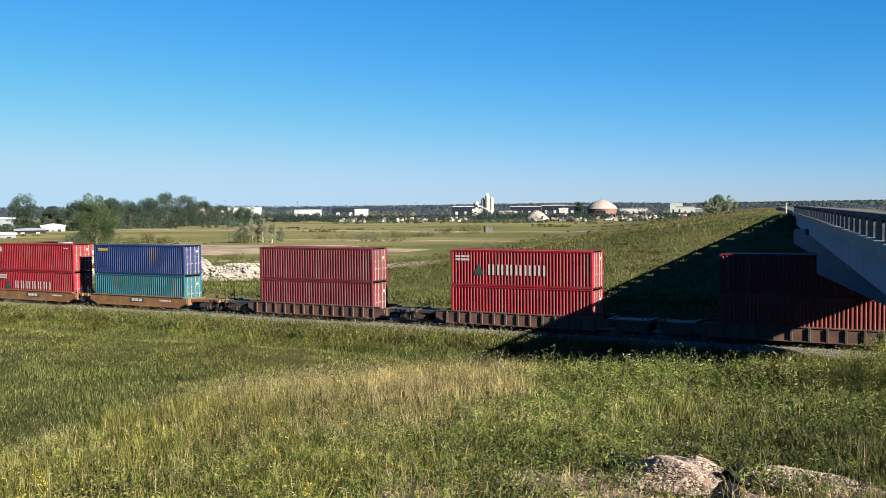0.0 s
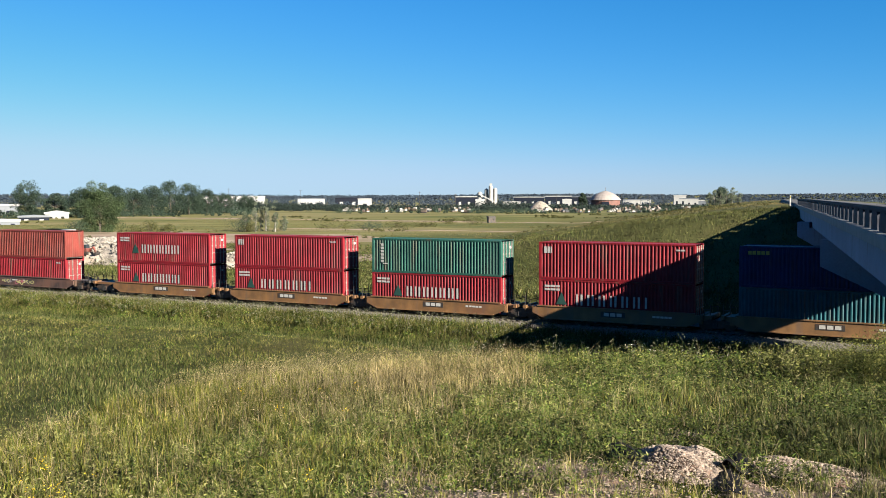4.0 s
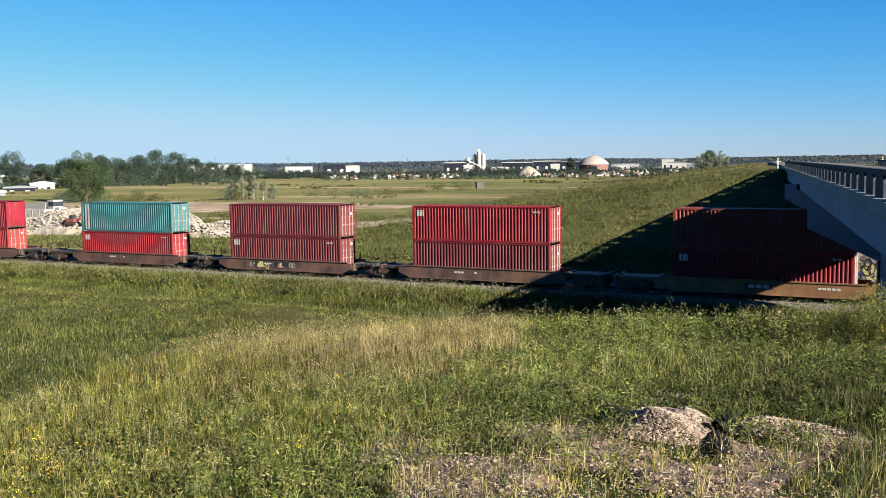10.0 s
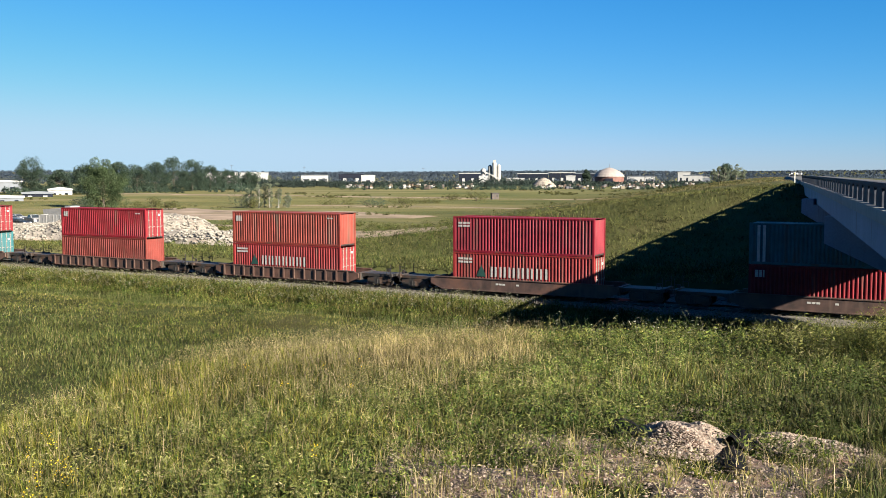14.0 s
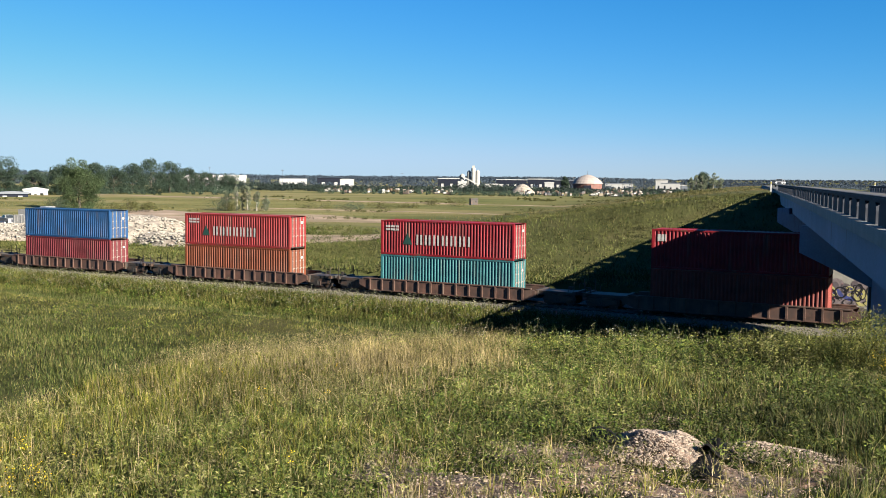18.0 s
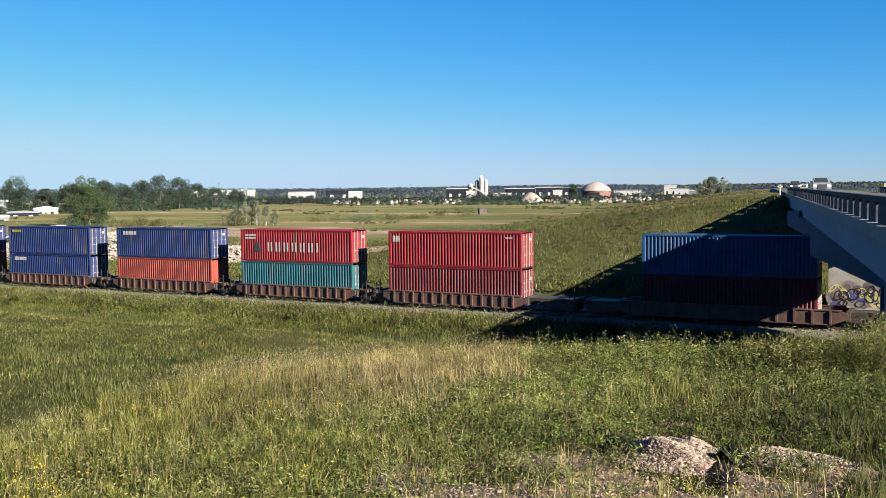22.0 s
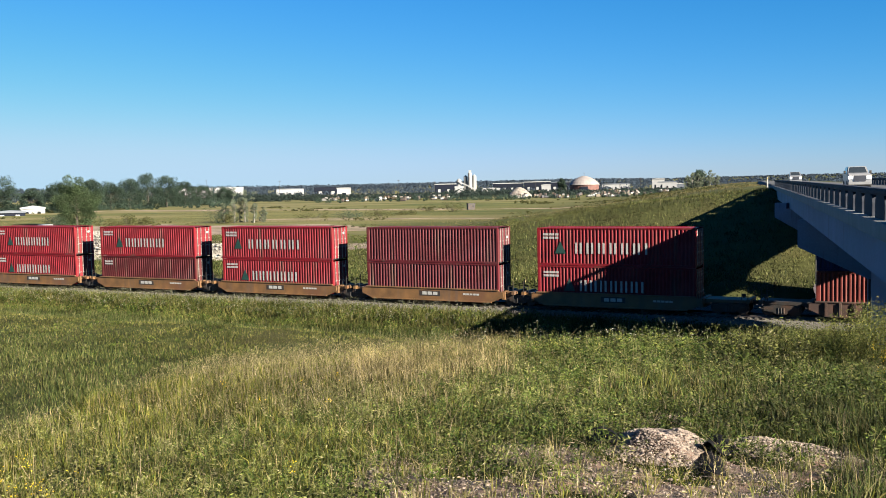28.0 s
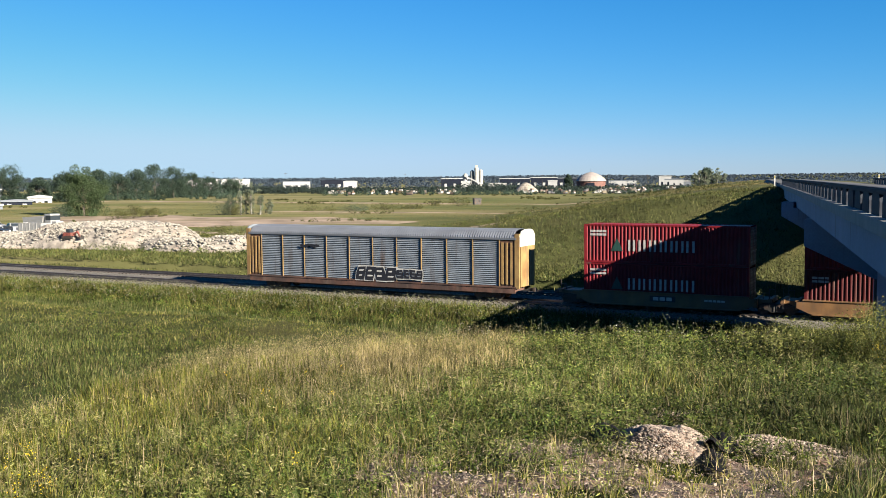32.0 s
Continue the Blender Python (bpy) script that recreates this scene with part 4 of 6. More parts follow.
def vehicle(name, label, m, L, W, H, c0, c1, x):
    ob = thing(name, pose(x, 0, 0), label, "car" if name != "pickup_truck" else "pickup truck", "traffic on the bridge")
    part("body", car_body(L, W, H, 1.2, c0, c1, 0), m, ob)
    z0 = H * 0.69
    part("cabin", cabin_bm(W, H, c0, c1, z0, 0.22), m, ob)
    for side, nm in enumerate(("windshield", "side_window", "rear_window", "side_window")):
        part(nm, pane_bm(W, H, c0, c1, z0, 0.22, side), GLASS_DK, ob, "dark glass")
    part("bumper", boxes((-W / 2 + 0.05, W / 2 - 0.05, -L / 2 - 0.08, -L / 2 + 0.1, 0.4, 0.62), bevel=0.03), CHROME if name == "pickup_truck" else m, ob)
    part("grille", boxes((-W * 0.24, W * 0.24, -L / 2 - 0.03, -L / 2 + 0.02, 0.66, z0 * 0.88)), BARRIER, ob, "dark grille")
    for sx in (-1, 1):
        part("headlight", boxes((sx * W * 0.37 - 0.17, sx * W * 0.37 + 0.17, -L / 2 - 0.03, -L / 2 + 0.06, z0 * 0.66, z0 * 0.86), bevel=0.02), LAMP, ob)
        part("mirror", boxes((sx * (W / 2 + 0.06) - 0.08, sx * (W / 2 + 0.06) + 0.08, c0 + 0.3, c0 + 0.45, z0 + 0.02, z0 + 0.24), bevel=0.03), STEEL_DK, ob)
        for wy in (-L / 2 + 0.95, L / 2 - 1.05):
            t = bmesh.new()
            cyl(t, (-0.12, 0, 0), (0.12, 0, 0), 0.36, seg=18)
            t = part("wheel", t, RUBBER, ob)
            t.matrix_basis = pose(sx * (W / 2 - 0.12), wy, 0.36)
            r = bmesh.new()
            cyl(r, (0.11 * sx, 0, 0), (0.135 * sx, 0, 0), 0.22, seg=12)
            part("rim", r, CHROME, t)
    return ob


CARS.append((vehicle("pickup_truck", "silver pickup truck driving across the bridge", SILVER, 5.4, 1.85, 1.85, -1.0, 1.1, 5.8), 5.8, [(22, 110.0), (23, 76.0), (24, 46.0)]))
CARS.append((vehicle("car", "dark grey car driving across the bridge", GREY, 4.6, 1.8, 1.82, -1.0, 1.6, 5.8), 5.8, [(24, 135.5), (25, 105.0), (26, 76.0)]))
CARS.append((vehicle("car", "white sport utility car driving across the bridge", WHITE_CAR, 4.6, 1.74, 1.8, -0.9, 2.2, 8.0), 8.0, [(27, 105.0), (28, 83.0), (29, 64.0)]))
CARS.append((vehicle("car", "silver car driving across the bridge", SILVER, 4.6, 1.78, 1.84, -0.9, 1.9, 6.5), 6.5, [(27, 198.0), (28, 157.0), (29, 117.5), (30, 84.5), (31, 60.0)]))


# ---- the plain beyond the track ----
def far(px, r):
    """A place on the plain: degrees right of the bridge's line, and metres."""
    a = radians(px)
    x, y = r * math.sin(a), r * math.cos(a)
    return x, y, float(land(x, y))


RUBBLE = mat("pale limestone rubble", (0.4, 0.355, 0.31), 0.95, vary=0.26, scale=0.8, bump=0.8, bscale=5, second=(0.5, 0.4, 0.33))
ROCK = mat("broken pale stone", (0.46, 0.425, 0.37), 0.9, vary=0.2, scale=1.5, bump=0.6, bscale=6, rand=0.4)
DIRT = mat("bare pale dirt", (0.52, 0.41, 0.32), 0.95, vary=0.18, scale=0.12, bump=0.3, bscale=3, second=(0.34, 0.28, 0.17), spec=0.05)


def stone_mesh(seed):
    rng = random.Random(seed)
    bm = bmesh.new()
    bmesh.ops.create_icosphere(bm, subdivisions=1, radius=1.0)
    for vv in bm.verts:
        vv.co *= rng.uniform(0.5, 1.15)
        vv.co.z *= 0.6
    me = bpy.data.meshes.new("stone")
    bm.to_mesh(me)
    bm.free()
    return me


STONES = [stone_mesh(i) for i in range(6)]


def stones_joined(name, centres, sizes, m, label, seed):
    """Very many loose stones in one mesh."""
    rng = np.random.default_rng(seed)
    base = [np.array([v.co[:] for v in me.vertices]) for me in STONES]
    tri = [np.array([p.vertices[:] for p in me.polygons]) for me in STONES]
    vs, fs, o = [], [], 0
    for c, s in zip(centres, sizes):
        k = int(rng.integers(len(base)))
        a = rng.uniform(0, 6.28)
        q = base[k] * s * rng.uniform(0.7, 1.25, 3)
        q = q @ np.array([[math.cos(a), -math.sin(a), 0], [math.sin(a), math.cos(a), 0], [0, 0, 1]])
        vs.append(q + c)
        fs.append(tri[k] + o)
        o += len(q)
    return tagged(put(name, raw_mesh(name, np.concatenate(vs), np.concatenate(fs), 3), m), label, "stones", kind="stuff")


def heap_z(s, v, lumps):
    z = np.zeros_like(s)
    for s0, v0, rs, rv, h in lumps:
        d = ((s - s0) / rs) ** 2 + ((v - v0) / rv) ** 2
        z = np.maximum(z, h * np.clip(1.55 - 1.25 * d, 0, 1) ** 0.6)
    return z


HEAPS = [(-117, 109, 12, 12, 3.0), (-150, 104, 26, 10, 1.2), (-110, 108, 8.5, 9, 3.1), (-98, 104.5, 9, 3.6, 1.5), (-90, 106.5, 4.5, 3.0, 1.9), (-130, 102, 14, 9, 1.5)]


def build_rubble():
    s, v = np.meshgrid(np.arange(-185, -72, 0.5), np.arange(90, 132, 0.5), indexing="ij")
    h = heap_z(s, v, HEAPS)
    h = h * (0.92 + 0.08 * wave(s, v, 2.4, 3) + 0.1 * wave(s, v, 0.6, 9)) + np.random.default_rng(2).uniform(-0.3, 0.3, s.shape) * np.clip(h, 0, 1)
    x, y = s * U.x + v * N.x, s * U.y + v * N.y
    z = land(x, y) + np.where(h > 0.02, h, -0.4)
    idx = np.arange(s.size).reshape(s.shape)
    f = np.stack([idx[:-1, :-1], idx[1:, :-1], idx[1:, 1:], idx[:-1, 1:]], -1).reshape(-1, 4)
    tagged(put("rubble_heap", raw_mesh("rubble_heap", np.stack([x, y, z], -1).reshape(-1, 3), f, 4), RUBBLE), "long heap of pale crushed rubble beyond the track", "rubble heap", kind="stuff")
    rng = np.random.default_rng(5)
    cs, sz = [], []
    while len(cs) < 12000:
        ss, vv = rng.uniform(-182, -72), rng.uniform(91, 124)
        hh = float(heap_z(np.array([ss]), np.array([vv]), HEAPS)[0])
        if hh <= 0.02:
            continue
        if ss > -100 or rng.random() < 0.6:
            xx, yy = ss * U.x + vv * N.x, ss * U.y + vv * N.y
            big = 0.3 if ss > -100 else 0.26
            q = big * rng.uniform(0.2, 1.0) ** 2 + 0.07
            cs.append((xx, yy, float(land(xx, yy)) + hh * 1.0 + q * 0.2))
            sz.append(q)
    stones_joined("broken_stones", np.array(cs), sz, ROCK, "loose pale broken stones on the rubble heap", 6)


build_rubble()


def dirt_patch(s0, s1, v0, v1, seed):
    """A bare strip of pale ground with a ragged edge."""
    s, t = np.meshgrid(np.linspace(0, 1, 60), np.linspace(-1, 1, 7), indexing="ij")
    ss = s0 + (s1 - s0) * s
    w = (v1 - v0) / 2 * np.sin(np.pi * np.clip(s, 0.01, 0.99)) ** 0.4 * (1 + 0.35 * wave(ss, t * 0, 9, seed))
    vv = (v0 + v1) / 2 + t * w + 4 * wave(ss, ss * 0, 30, seed)
    x, y = ss * U.x + vv * N.x, ss * U.y + vv * N.y
    z = land(x, y) + np.where(np.abs(t) > 0.95, -0.05, 0.07)
    idx = np.arange(s.size).reshape(s.shape)
    f = np.stack([idx[:-1, :-1], idx[1:, :-1], idx[1:, 1:], idx[:-1, 1:]], -1).reshape(-1, 4)
    me = raw_mesh("dirt", np.stack([x, y, z], -1).reshape(-1, 3), f, 4)
    tagged(put("dirt_patch", me, DIRT), "bare pale dirt track in the field", "ground", kind="structure")


DIRTS = ((-210, -112, 132, 142, 1), (-225, -106, 160, 208, 2), (-260, -160, 108, 150, 5), (-108, -58, 122, 140, 6), (-420, -120, 330, 345, 7), (-190, -90, 236, 241, 9))
for d in DIRTS:
    dirt_patch(*d)


def on_dirt(x, y):
    ss, vv = x * U.x + y * U.y, x * N.x + y * N.y
    got = np.zeros(x.shape, bool)
    for s0, s1, v0, v1, seed in DIRTS:
        s = (ss - s0) / (s1 - s0)
        w = (v1 - v0) / 2 * np.sin(np.pi * np.clip(s, 0.01, 0.99)) ** 0.4 * (1 + 0.35 * wave(ss, ss * 0, 9, seed))
        got |= (s > 0) & (s < 1) & (np.abs(vv - (v0 + v1) / 2 - 4 * wave(ss, ss * 0, 30, seed)) < w)
    return got

# ---- parked vehicles and machines by the heap ----
def parked(name, label, m, L, W, H, c0, c1, s, v, turn, z=None):
    ob = vehicle(name, label, m, L, W, H, c0, c1, 0)
    p = U * s + N * v
    ob.matrix_basis = pose(p.x, p.y, float(land(p.x, p.y)) if z is None else z, 0, 0, turn)
    ob["group"] = "vehicles parked by the rubble"
    return ob


def dump_truck(s, v):
    p = U * s + N * v
    ob = thing("dump_truck", pose(p.x, p.y, float(land(p.x, p.y)) - 0.02, 0, 0, PHI), "white dump truck parked behind the rubble heap", "truck")
    bed = bmesh.new()
    prism(bed, [(-4.4, 1.2), (0.9, 1.2), (1.2, 2.9), (-4.6, 2.7)], -1.25, 1.25)
    part("dump_bed", bed, WHITE_CAR, ob)
    part("chassis", boxes((-4.2, 3.6, -0.5, 0.5, 0.7, 1.1)), STEEL_DK, ob)
    part("cab", boxes((1.5, 3.2, -1.15, 1.15, 0.9, 3.4), bevel=0.12), WHITE_CAR, ob)
    part("window", boxes((1.8, 3.22, -1.17, 1.17, 2.2, 3.1), bevel=0.05), GLASS_DK, ob)
    part("hood", boxes((3.2, 4.4, -0.9, 0.9, 0.8, 2.0), bevel=0.12), WHITE_CAR, ob)
    for x in (-3.4, -2.2, 3.4):
        for y in (-1.1, 1.1):
            w = bmesh.new()
            cyl(w, (x, y - 0.15, 0.5), (x, y + 0.15, 0.5), 0.5, seg=16)
            part("wheel", w, RUBBER, ob)


def excavator(s, v):
    p = U * s + N * v
    z = float(land(p.x, p.y)) + float(heap_z(np.array([s]), np.array([v]), HEAPS)[0])
    red = mat("worn red machine paint", (0.3, 0.07, 0.05), 0.7, vary=0.2, scale=2, second=(0.16, 0.08, 0.06))
    ob = thing("excavator", pose(p.x, p.y, z - 0.1, 0, 0, PHI + 8) @ Matrix.Scale(0.55, 4), "worn red and grey loader machine on the rubble", "excavator")
    part("body", boxes((-1.4, 1.2, -1.0, 1.0, 0.8, 1.7), bevel=0.1), red, ob)
    part("cab", boxes((-0.5, 0.7, -0.7, 0.7, 1.7, 2.6), bevel=0.08), GLASS_DK, ob)
    for y in (-1.0, 1.0):
        part("track", boxes((-1.8, 1.7, y - 0.25, y + 0.25, 0.0, 0.75), bevel=0.25), STEEL_DK, ob)
    arm = bmesh.new()
    prism(arm, [(0.9, 1.2), (2.6, 2.2), (3.6, 0.5), (3.3, 0.4), (2.5, 1.8), (1.0, 0.9)], -0.2, 0.2)
    part("boom", arm, red, ob)
    bk = bmesh.new()
    prism(bk, [(3.2, 0.0), (4.0, 0.1), (3.9, 0.7), (3.2, 0.6)], -0.8, 0.8)
    part("bucket", bk, STEEL_DK, ob)


def skip_box(s, v):
    """A long open steel box on skids."""
    p = U * s + N * v
    ob = thing("skip_container", pose(p.x, p.y, float(land(p.x, p.y)) - 0.02, 0, 0, PHI + 4), "long white open steel skip beside the rubble heap", "skip")
    part("skid", boxes((-2.6, 2.6, -0.9, -0.7, 0.0, 0.25), (-2.6, 2.6, 0.7, 0.9, 0.0, 0.25)), STEEL_DK, ob)
    part("floor", boxes((-2.8, 2.8, -1.1, 1.1, 0.25, 0.33)), WHITE_CAR, ob)
    for y0 in (-1.15, 1.1):
        part("side_wall", boxes((-2.8, 2.8, y0, y0 + 0.05, 0.33, 2.2)), WHITE_CAR, ob)
        for k in range(7):
            part("rib", boxes((-2.6 + 0.85 * k, -2.52 + 0.85 * k, y0 - 0.05 if y0 < 0 else y0 + 0.05, y0 if y0 < 0 else y0 + 0.1, 0.35, 2.15)), WHITE_CAR, ob)
    for x0 in (-2.85, 2.8):
        part("end_wall", boxes((x0, x0 + 0.05, -1.1, 1.1, 0.33, 2.2)), WHITE_CAR, ob)


skip_box(-148.5, 121)
dump_truck(-158, 131)
parked("pickup_truck", "white pickup truck parked behind the rubble", WHITE_CAR, 5.4, 2.0, 1.9, -1.2, 1.1, -158, 124, 60)
for i, (s, v, tn) in enumerate(((-154.5, 118, 80), (-157.5, 119, 75), (-160.5, 118, 85), (-164, 122, 70), (-167, 126, 80), (-172, 131, 75))):
    parked("car", ("dark grey", "silver", "white", "dark grey", "silver", "white")[i] + " car parked on the dirt yard", (GREY, SILVER, WHITE_CAR)[i % 3], 4.6, 1.85, 1.5, -1.0, 1.5, s, v, tn)
excavator(-113, 98.0)

# ---- industry and houses on the horizon ----
BLD = {
    "white": mat("white sheet metal", (0.5, 0.515, 0.53), 0.6, vary=0.05, scale=0.3),
    "grey": mat("blue-grey sheet metal", (0.16, 0.19, 0.24), 0.6, vary=0.06, scale=0.3),
    "dark": mat("dark sheet metal", (0.012, 0.018, 0.036), 0.7, vary=0.1, scale=0.3, spec=0.1),
    "tan": mat("tan fabric dome", (0.46, 0.405, 0.385), 0.8, vary=0.06, scale=0.3),
    "brick": mat("dull red wall", (0.24, 0.1, 0.08), 0.8, vary=0.12, scale=0.4),
    "conc": mat("silo concrete", (0.5, 0.5, 0.49), 0.8, vary=0.07, scale=0.3),
}


def hall(px, r, w, d, h, wall, roof, label, gable=0.0, doors=2):
    x, y, z = far(px, r)
    ob = thing("industrial_building", pose(x, y, z - 0.3, 0, 0, -px), label, "building", "buildings on the horizon")
    part("wall", boxes((-w / 2, w / 2, 0, d, 0, h)), BLD[wall], ob)
    bm = bmesh.new()
    prism(bm, [(-w / 2 - 0.4, h), (w / 2 + 0.4, h), (w / 2 + 0.4, h + 0.7), (0, h + 0.7 + gable), (-w / 2 - 0.4, h + 0.7)], -0.4, d + 0.4)
    part("roof", bm, BLD[roof], ob)
    for i in range(doors):
        dx = -w / 2 + w * (i + 0.5) / doors
        part("door", boxes((dx - w * 0.07 / doors * 2, dx + w * 0.07 / doors * 2, -0.12, 0.02, 0.0, h * 0.5)), BLD["dark" if wall != "dark" else "white"], ob)
    return ob


HALLS = [
    (-39.2, 495, 10.5, 8, 2.4, "white", "white", "low white house with a pale gable roof", 0.9, 2),
    (-43.0, 600, 40, 20, 5.6, "grey", "white", "long grey shed with a white roof behind the trees", 0.6, 4),
    (-42.1, 385, 14, 7, 1.5, "grey", "white", "low grey shed with a white roof", 0.3, 3),
    (-40.35, 450, 12, 6, 1.6, "dark", "grey", "low weathered grey shed beside the white house", 0.4, 2),
    (-30.6, 920, 30, 20, 10.5, "white", "white", "long white warehouse among trees", 0.4, 5),
    (-28.75, 920, 26, 20, 10.5, "white", "white", "white warehouse among trees", 0.4, 2),
    (-29.85, 668, 10, 8, 4.2, "white", "white", "small white house among the trees", 0.6, 1),
    (-25.3, 1100, 30, 16, 8.0, "white", "grey", "white warehouse with a grey roof", 0.3, 3),
    (-23.2, 1200, 30, 20, 8.5, "dark", "dark", "dark blue-grey sheet metal industrial hall", 0.4, 2),
    (-22.2, 900, 12.5, 10, 8.0, "white", "white", "small white box-shaped industrial hall", 0.2, 1),
    (-16.1, 1000, 28, 20, 9.5, "dark", "white", "dark industrial hall with a pale roof edge", 0.2, 3),
    (-13.6, 900, 16, 14, 4.5, "white", "white", "low white hall beside the silos", 0.5, 2),
    (-12.6, 1100, 34, 16, 9.0, "dark", "white", "dark industrial hall with a white roof", 0.2, 4),
    (-10.9, 1050, 28, 20, 10.0, "dark", "white", "long dark industrial hall with a white roof", 0.2, 3),
    (-9.6, 1060, 22, 20, 9.0, "dark", "grey", "dark hall with a grey roof", 0.2, 2),
    (-10.4, 860, 8, 8, 7, "white", "white", "white tank house beside the dark hall", 0.3, 1),
    (-6.4, 1100, 30, 16, 6, "white", "grey", "low white hall with many doors", 0.3, 5),
    (-4.0, 1000, 12, 12, 10.5, "white", "white", "white tall plant building", 0.3, 2),
    (-3.5, 1000, 18, 12, 7.5, "white", "grey", "white plant building with a grey roof", 0.3, 3),
    (-2.9, 1010, 12, 10, 5.5, "grey", "white", "grey plant building with a white roof", 0.3, 2),
]
for h in HALLS:
    hall(*h)


def silos(px, r):
    x, y, z = far(px, r)
    ob = thing("silo_plant", pose(x, y, z, 0, 0, -px), "group of tall pale concrete silos with a sloping conveyor", "silos")
    for dx, dy, rad, h in ((-8.0, 0, 2.2, 13), (-2.0, 3, 1.8, 16), (1.9, 0, 1.9, 19), (5.8, 1, 1.9, 16.5)):
        bm = bmesh.new()
        cyl(bm, (dx, dy, 0), (dx, dy, h), rad, seg=20)
        cyl(bm, (dx, dy, h), (dx, dy, h + 1.2), rad * 0.9, rad * 0.25, seg=20)
        part("silo", bm, BLD["conc"], ob)
    part("head_house", boxes((0.8, 3.2, -1.2, 1.2, 19, 21.5)), BLD["conc"], ob)
    cv = bmesh.new()
    prism(cv, [(-9, 11.5), (-9, 12.6), (8, 4.5), (8, 3.2)], -3.9, -3.2)
    part("conveyor", cv, BLD["white"], ob)
    part("base_hall", boxes((-12, -3.5, -5, 3, 0, 7.5)), BLD["white"], ob)


silos(-14.95, 880)


def dome(px, r, rad, h, wall_h, m, label, heap=False):
    x, y, z = far(px, r)
    ob = thing("storage_dome" if not heap else "salt_heap", pose(x, y, z, 0, 0, -px), label, "dome" if not heap else "heap")
    bm = bmesh.new()
    n = 28
    prev = None
    prof = [(1.0, 0.0), (0.86, 0.3), (0.66, 0.58), (0.42, 0.8), (0.2, 0.94), (0.02, 1.0)] if not heap else [(1.0, 0.0), (0.7, 0.42), (0.4, 0.78), (0.15, 0.97), (0.02, 1.0)]
    for f, g in prof:
        ring = [bm.verts.new((rad * f * math.cos(2 * math.pi * i / n), rad * f * math.sin(2 * math.pi * i / n), wall_h + (h - wall_h) * g)) for i in range(n)]
        if prev:
            for i in range(n):
                bm.faces.new((prev[i], prev[(i + 1) % n], ring[(i + 1) % n], ring[i]))
        prev = ring
    part("dome" if not heap else "heap_body", bm, m, ob)
    if not heap:
        w = bmesh.new()
        cyl(w, (0, 0, 0), (0, 0, wall_h), rad * 0.93, seg=28)
        part("wall", w, BLD["brick"], ob)
        part("door", boxes((-3, 3, -rad * 0.95, -rad * 0.9, 0, wall_h * 0.8)), BLD["dark"], ob)
        p = bmesh.new()
        cyl(p, (0, 0, h - 0.2), (0, 0, h + 3), 0.15, seg=6)
        part("finial", p, STEEL_DK, ob)


dome(-8.2, 830, 13.0, 14.2, 6.6, BLD["tan"], "tan storage dome on a dull red ring wall")
dome(-11.95, 655, 9.2, 6.6, 0, RUBBLE, "pale conical heap of stone", heap=True)


def pole(px, r, h):
    x, y, z = far(px, r)
    ob = thing("utility_pole", pose(x, y, z - 0.3, 0, 0, -px), "thin wooden utility pole with a crossarm", "utility pole", "utility poles")
    bm = bmesh.new()
    cyl(bm, (0, 0, 0), (0, 0, h), 0.16, 0.1, seg=6)
    part("pole", bm, TIE_MAT, ob)
    part("crossarm", boxes((-1.2, 1.2, -0.06, 0.06, h - 0.8, h - 0.6)), TIE_MAT, ob)


for px, r, h in ((-25.9, 800, 16), (-19.0, 900, 15), (-30.0, 900, 18), (-9.0, 900, 13), (-7.3, 850, 12), (-6.2, 850, 12), (-5.7, 850, 12), (-5.0, 850, 12), (-2.9, 800, 11), (-11.0, 900, 13), (-16.9, 900, 13)):
    pole(px, r, h)


def blind(px, r):
    x, y, z = far(px, r)
    ob = thing("hut", pose(x, y, z - 0.1, 0, 0, -px + 15), "small dark weathered hut in the open field", "hut")
    part("wall", boxes((-1.3, 1.3, -1.2, 1.2, 0, 2.3)), STEEL_DK, ob)
    part("roof", boxes((-1.5, 1.5, -1.4, 1.4, 2.3, 2.5)), STEEL_DK, ob)
    part("opening", boxes((0.2, 0.8, -1.22, -1.19, 1.1, 1.6)), RUBBER, ob)


blind(-14.8, 360)
scrap = [mat("scrap yard sheet", c, 0.6, vary=0.15, scale=0.6) for c in ((0.17, 0.13, 0.11), (0.6, 0.59, 0.57), (0.22, 0.17, 0.1), (0.09, 0.1, 0.12), (0.14, 0.08, 0.055))]
rs = random.Random(21)
for i in range(170):
    px = rs.choice((rs.uniform(-23.5, -16.0), rs.uniform(-13.0, -3.5), rs.uniform(-8.0, -5.5)))
    r = rs.choice((rs.uniform(585, 660), rs.uniform(650, 900)))
    x, y, z = far(px, r)
    w, h = rs.uniform(1.3, 4.2), rs.uniform(0.8, 2.1)
    ob = thing("yard_machine", pose(x, y, z - 0.1, 0, 0, rs.uniform(-40, 40)), "weathered machine or trailer in the scrap yard", "machine", "machines in the yard")
    part("body", boxes((-w / 2, w / 2, -1.1, 1.1, 0.5, h), bevel=0.15), rs.choice(scrap), ob)
    part("cab", boxes((w / 2 - 1.4, w / 2 - 0.1, -1.0, 1.0, h, h + 0.9), bevel=0.12), rs.choice(scrap), ob)
    part("running_gear", boxes((-w / 2 + 0.2, w / 2 - 0.2, -1.0, 1.0, 0.0, 0.5)), RUBBER, ob)
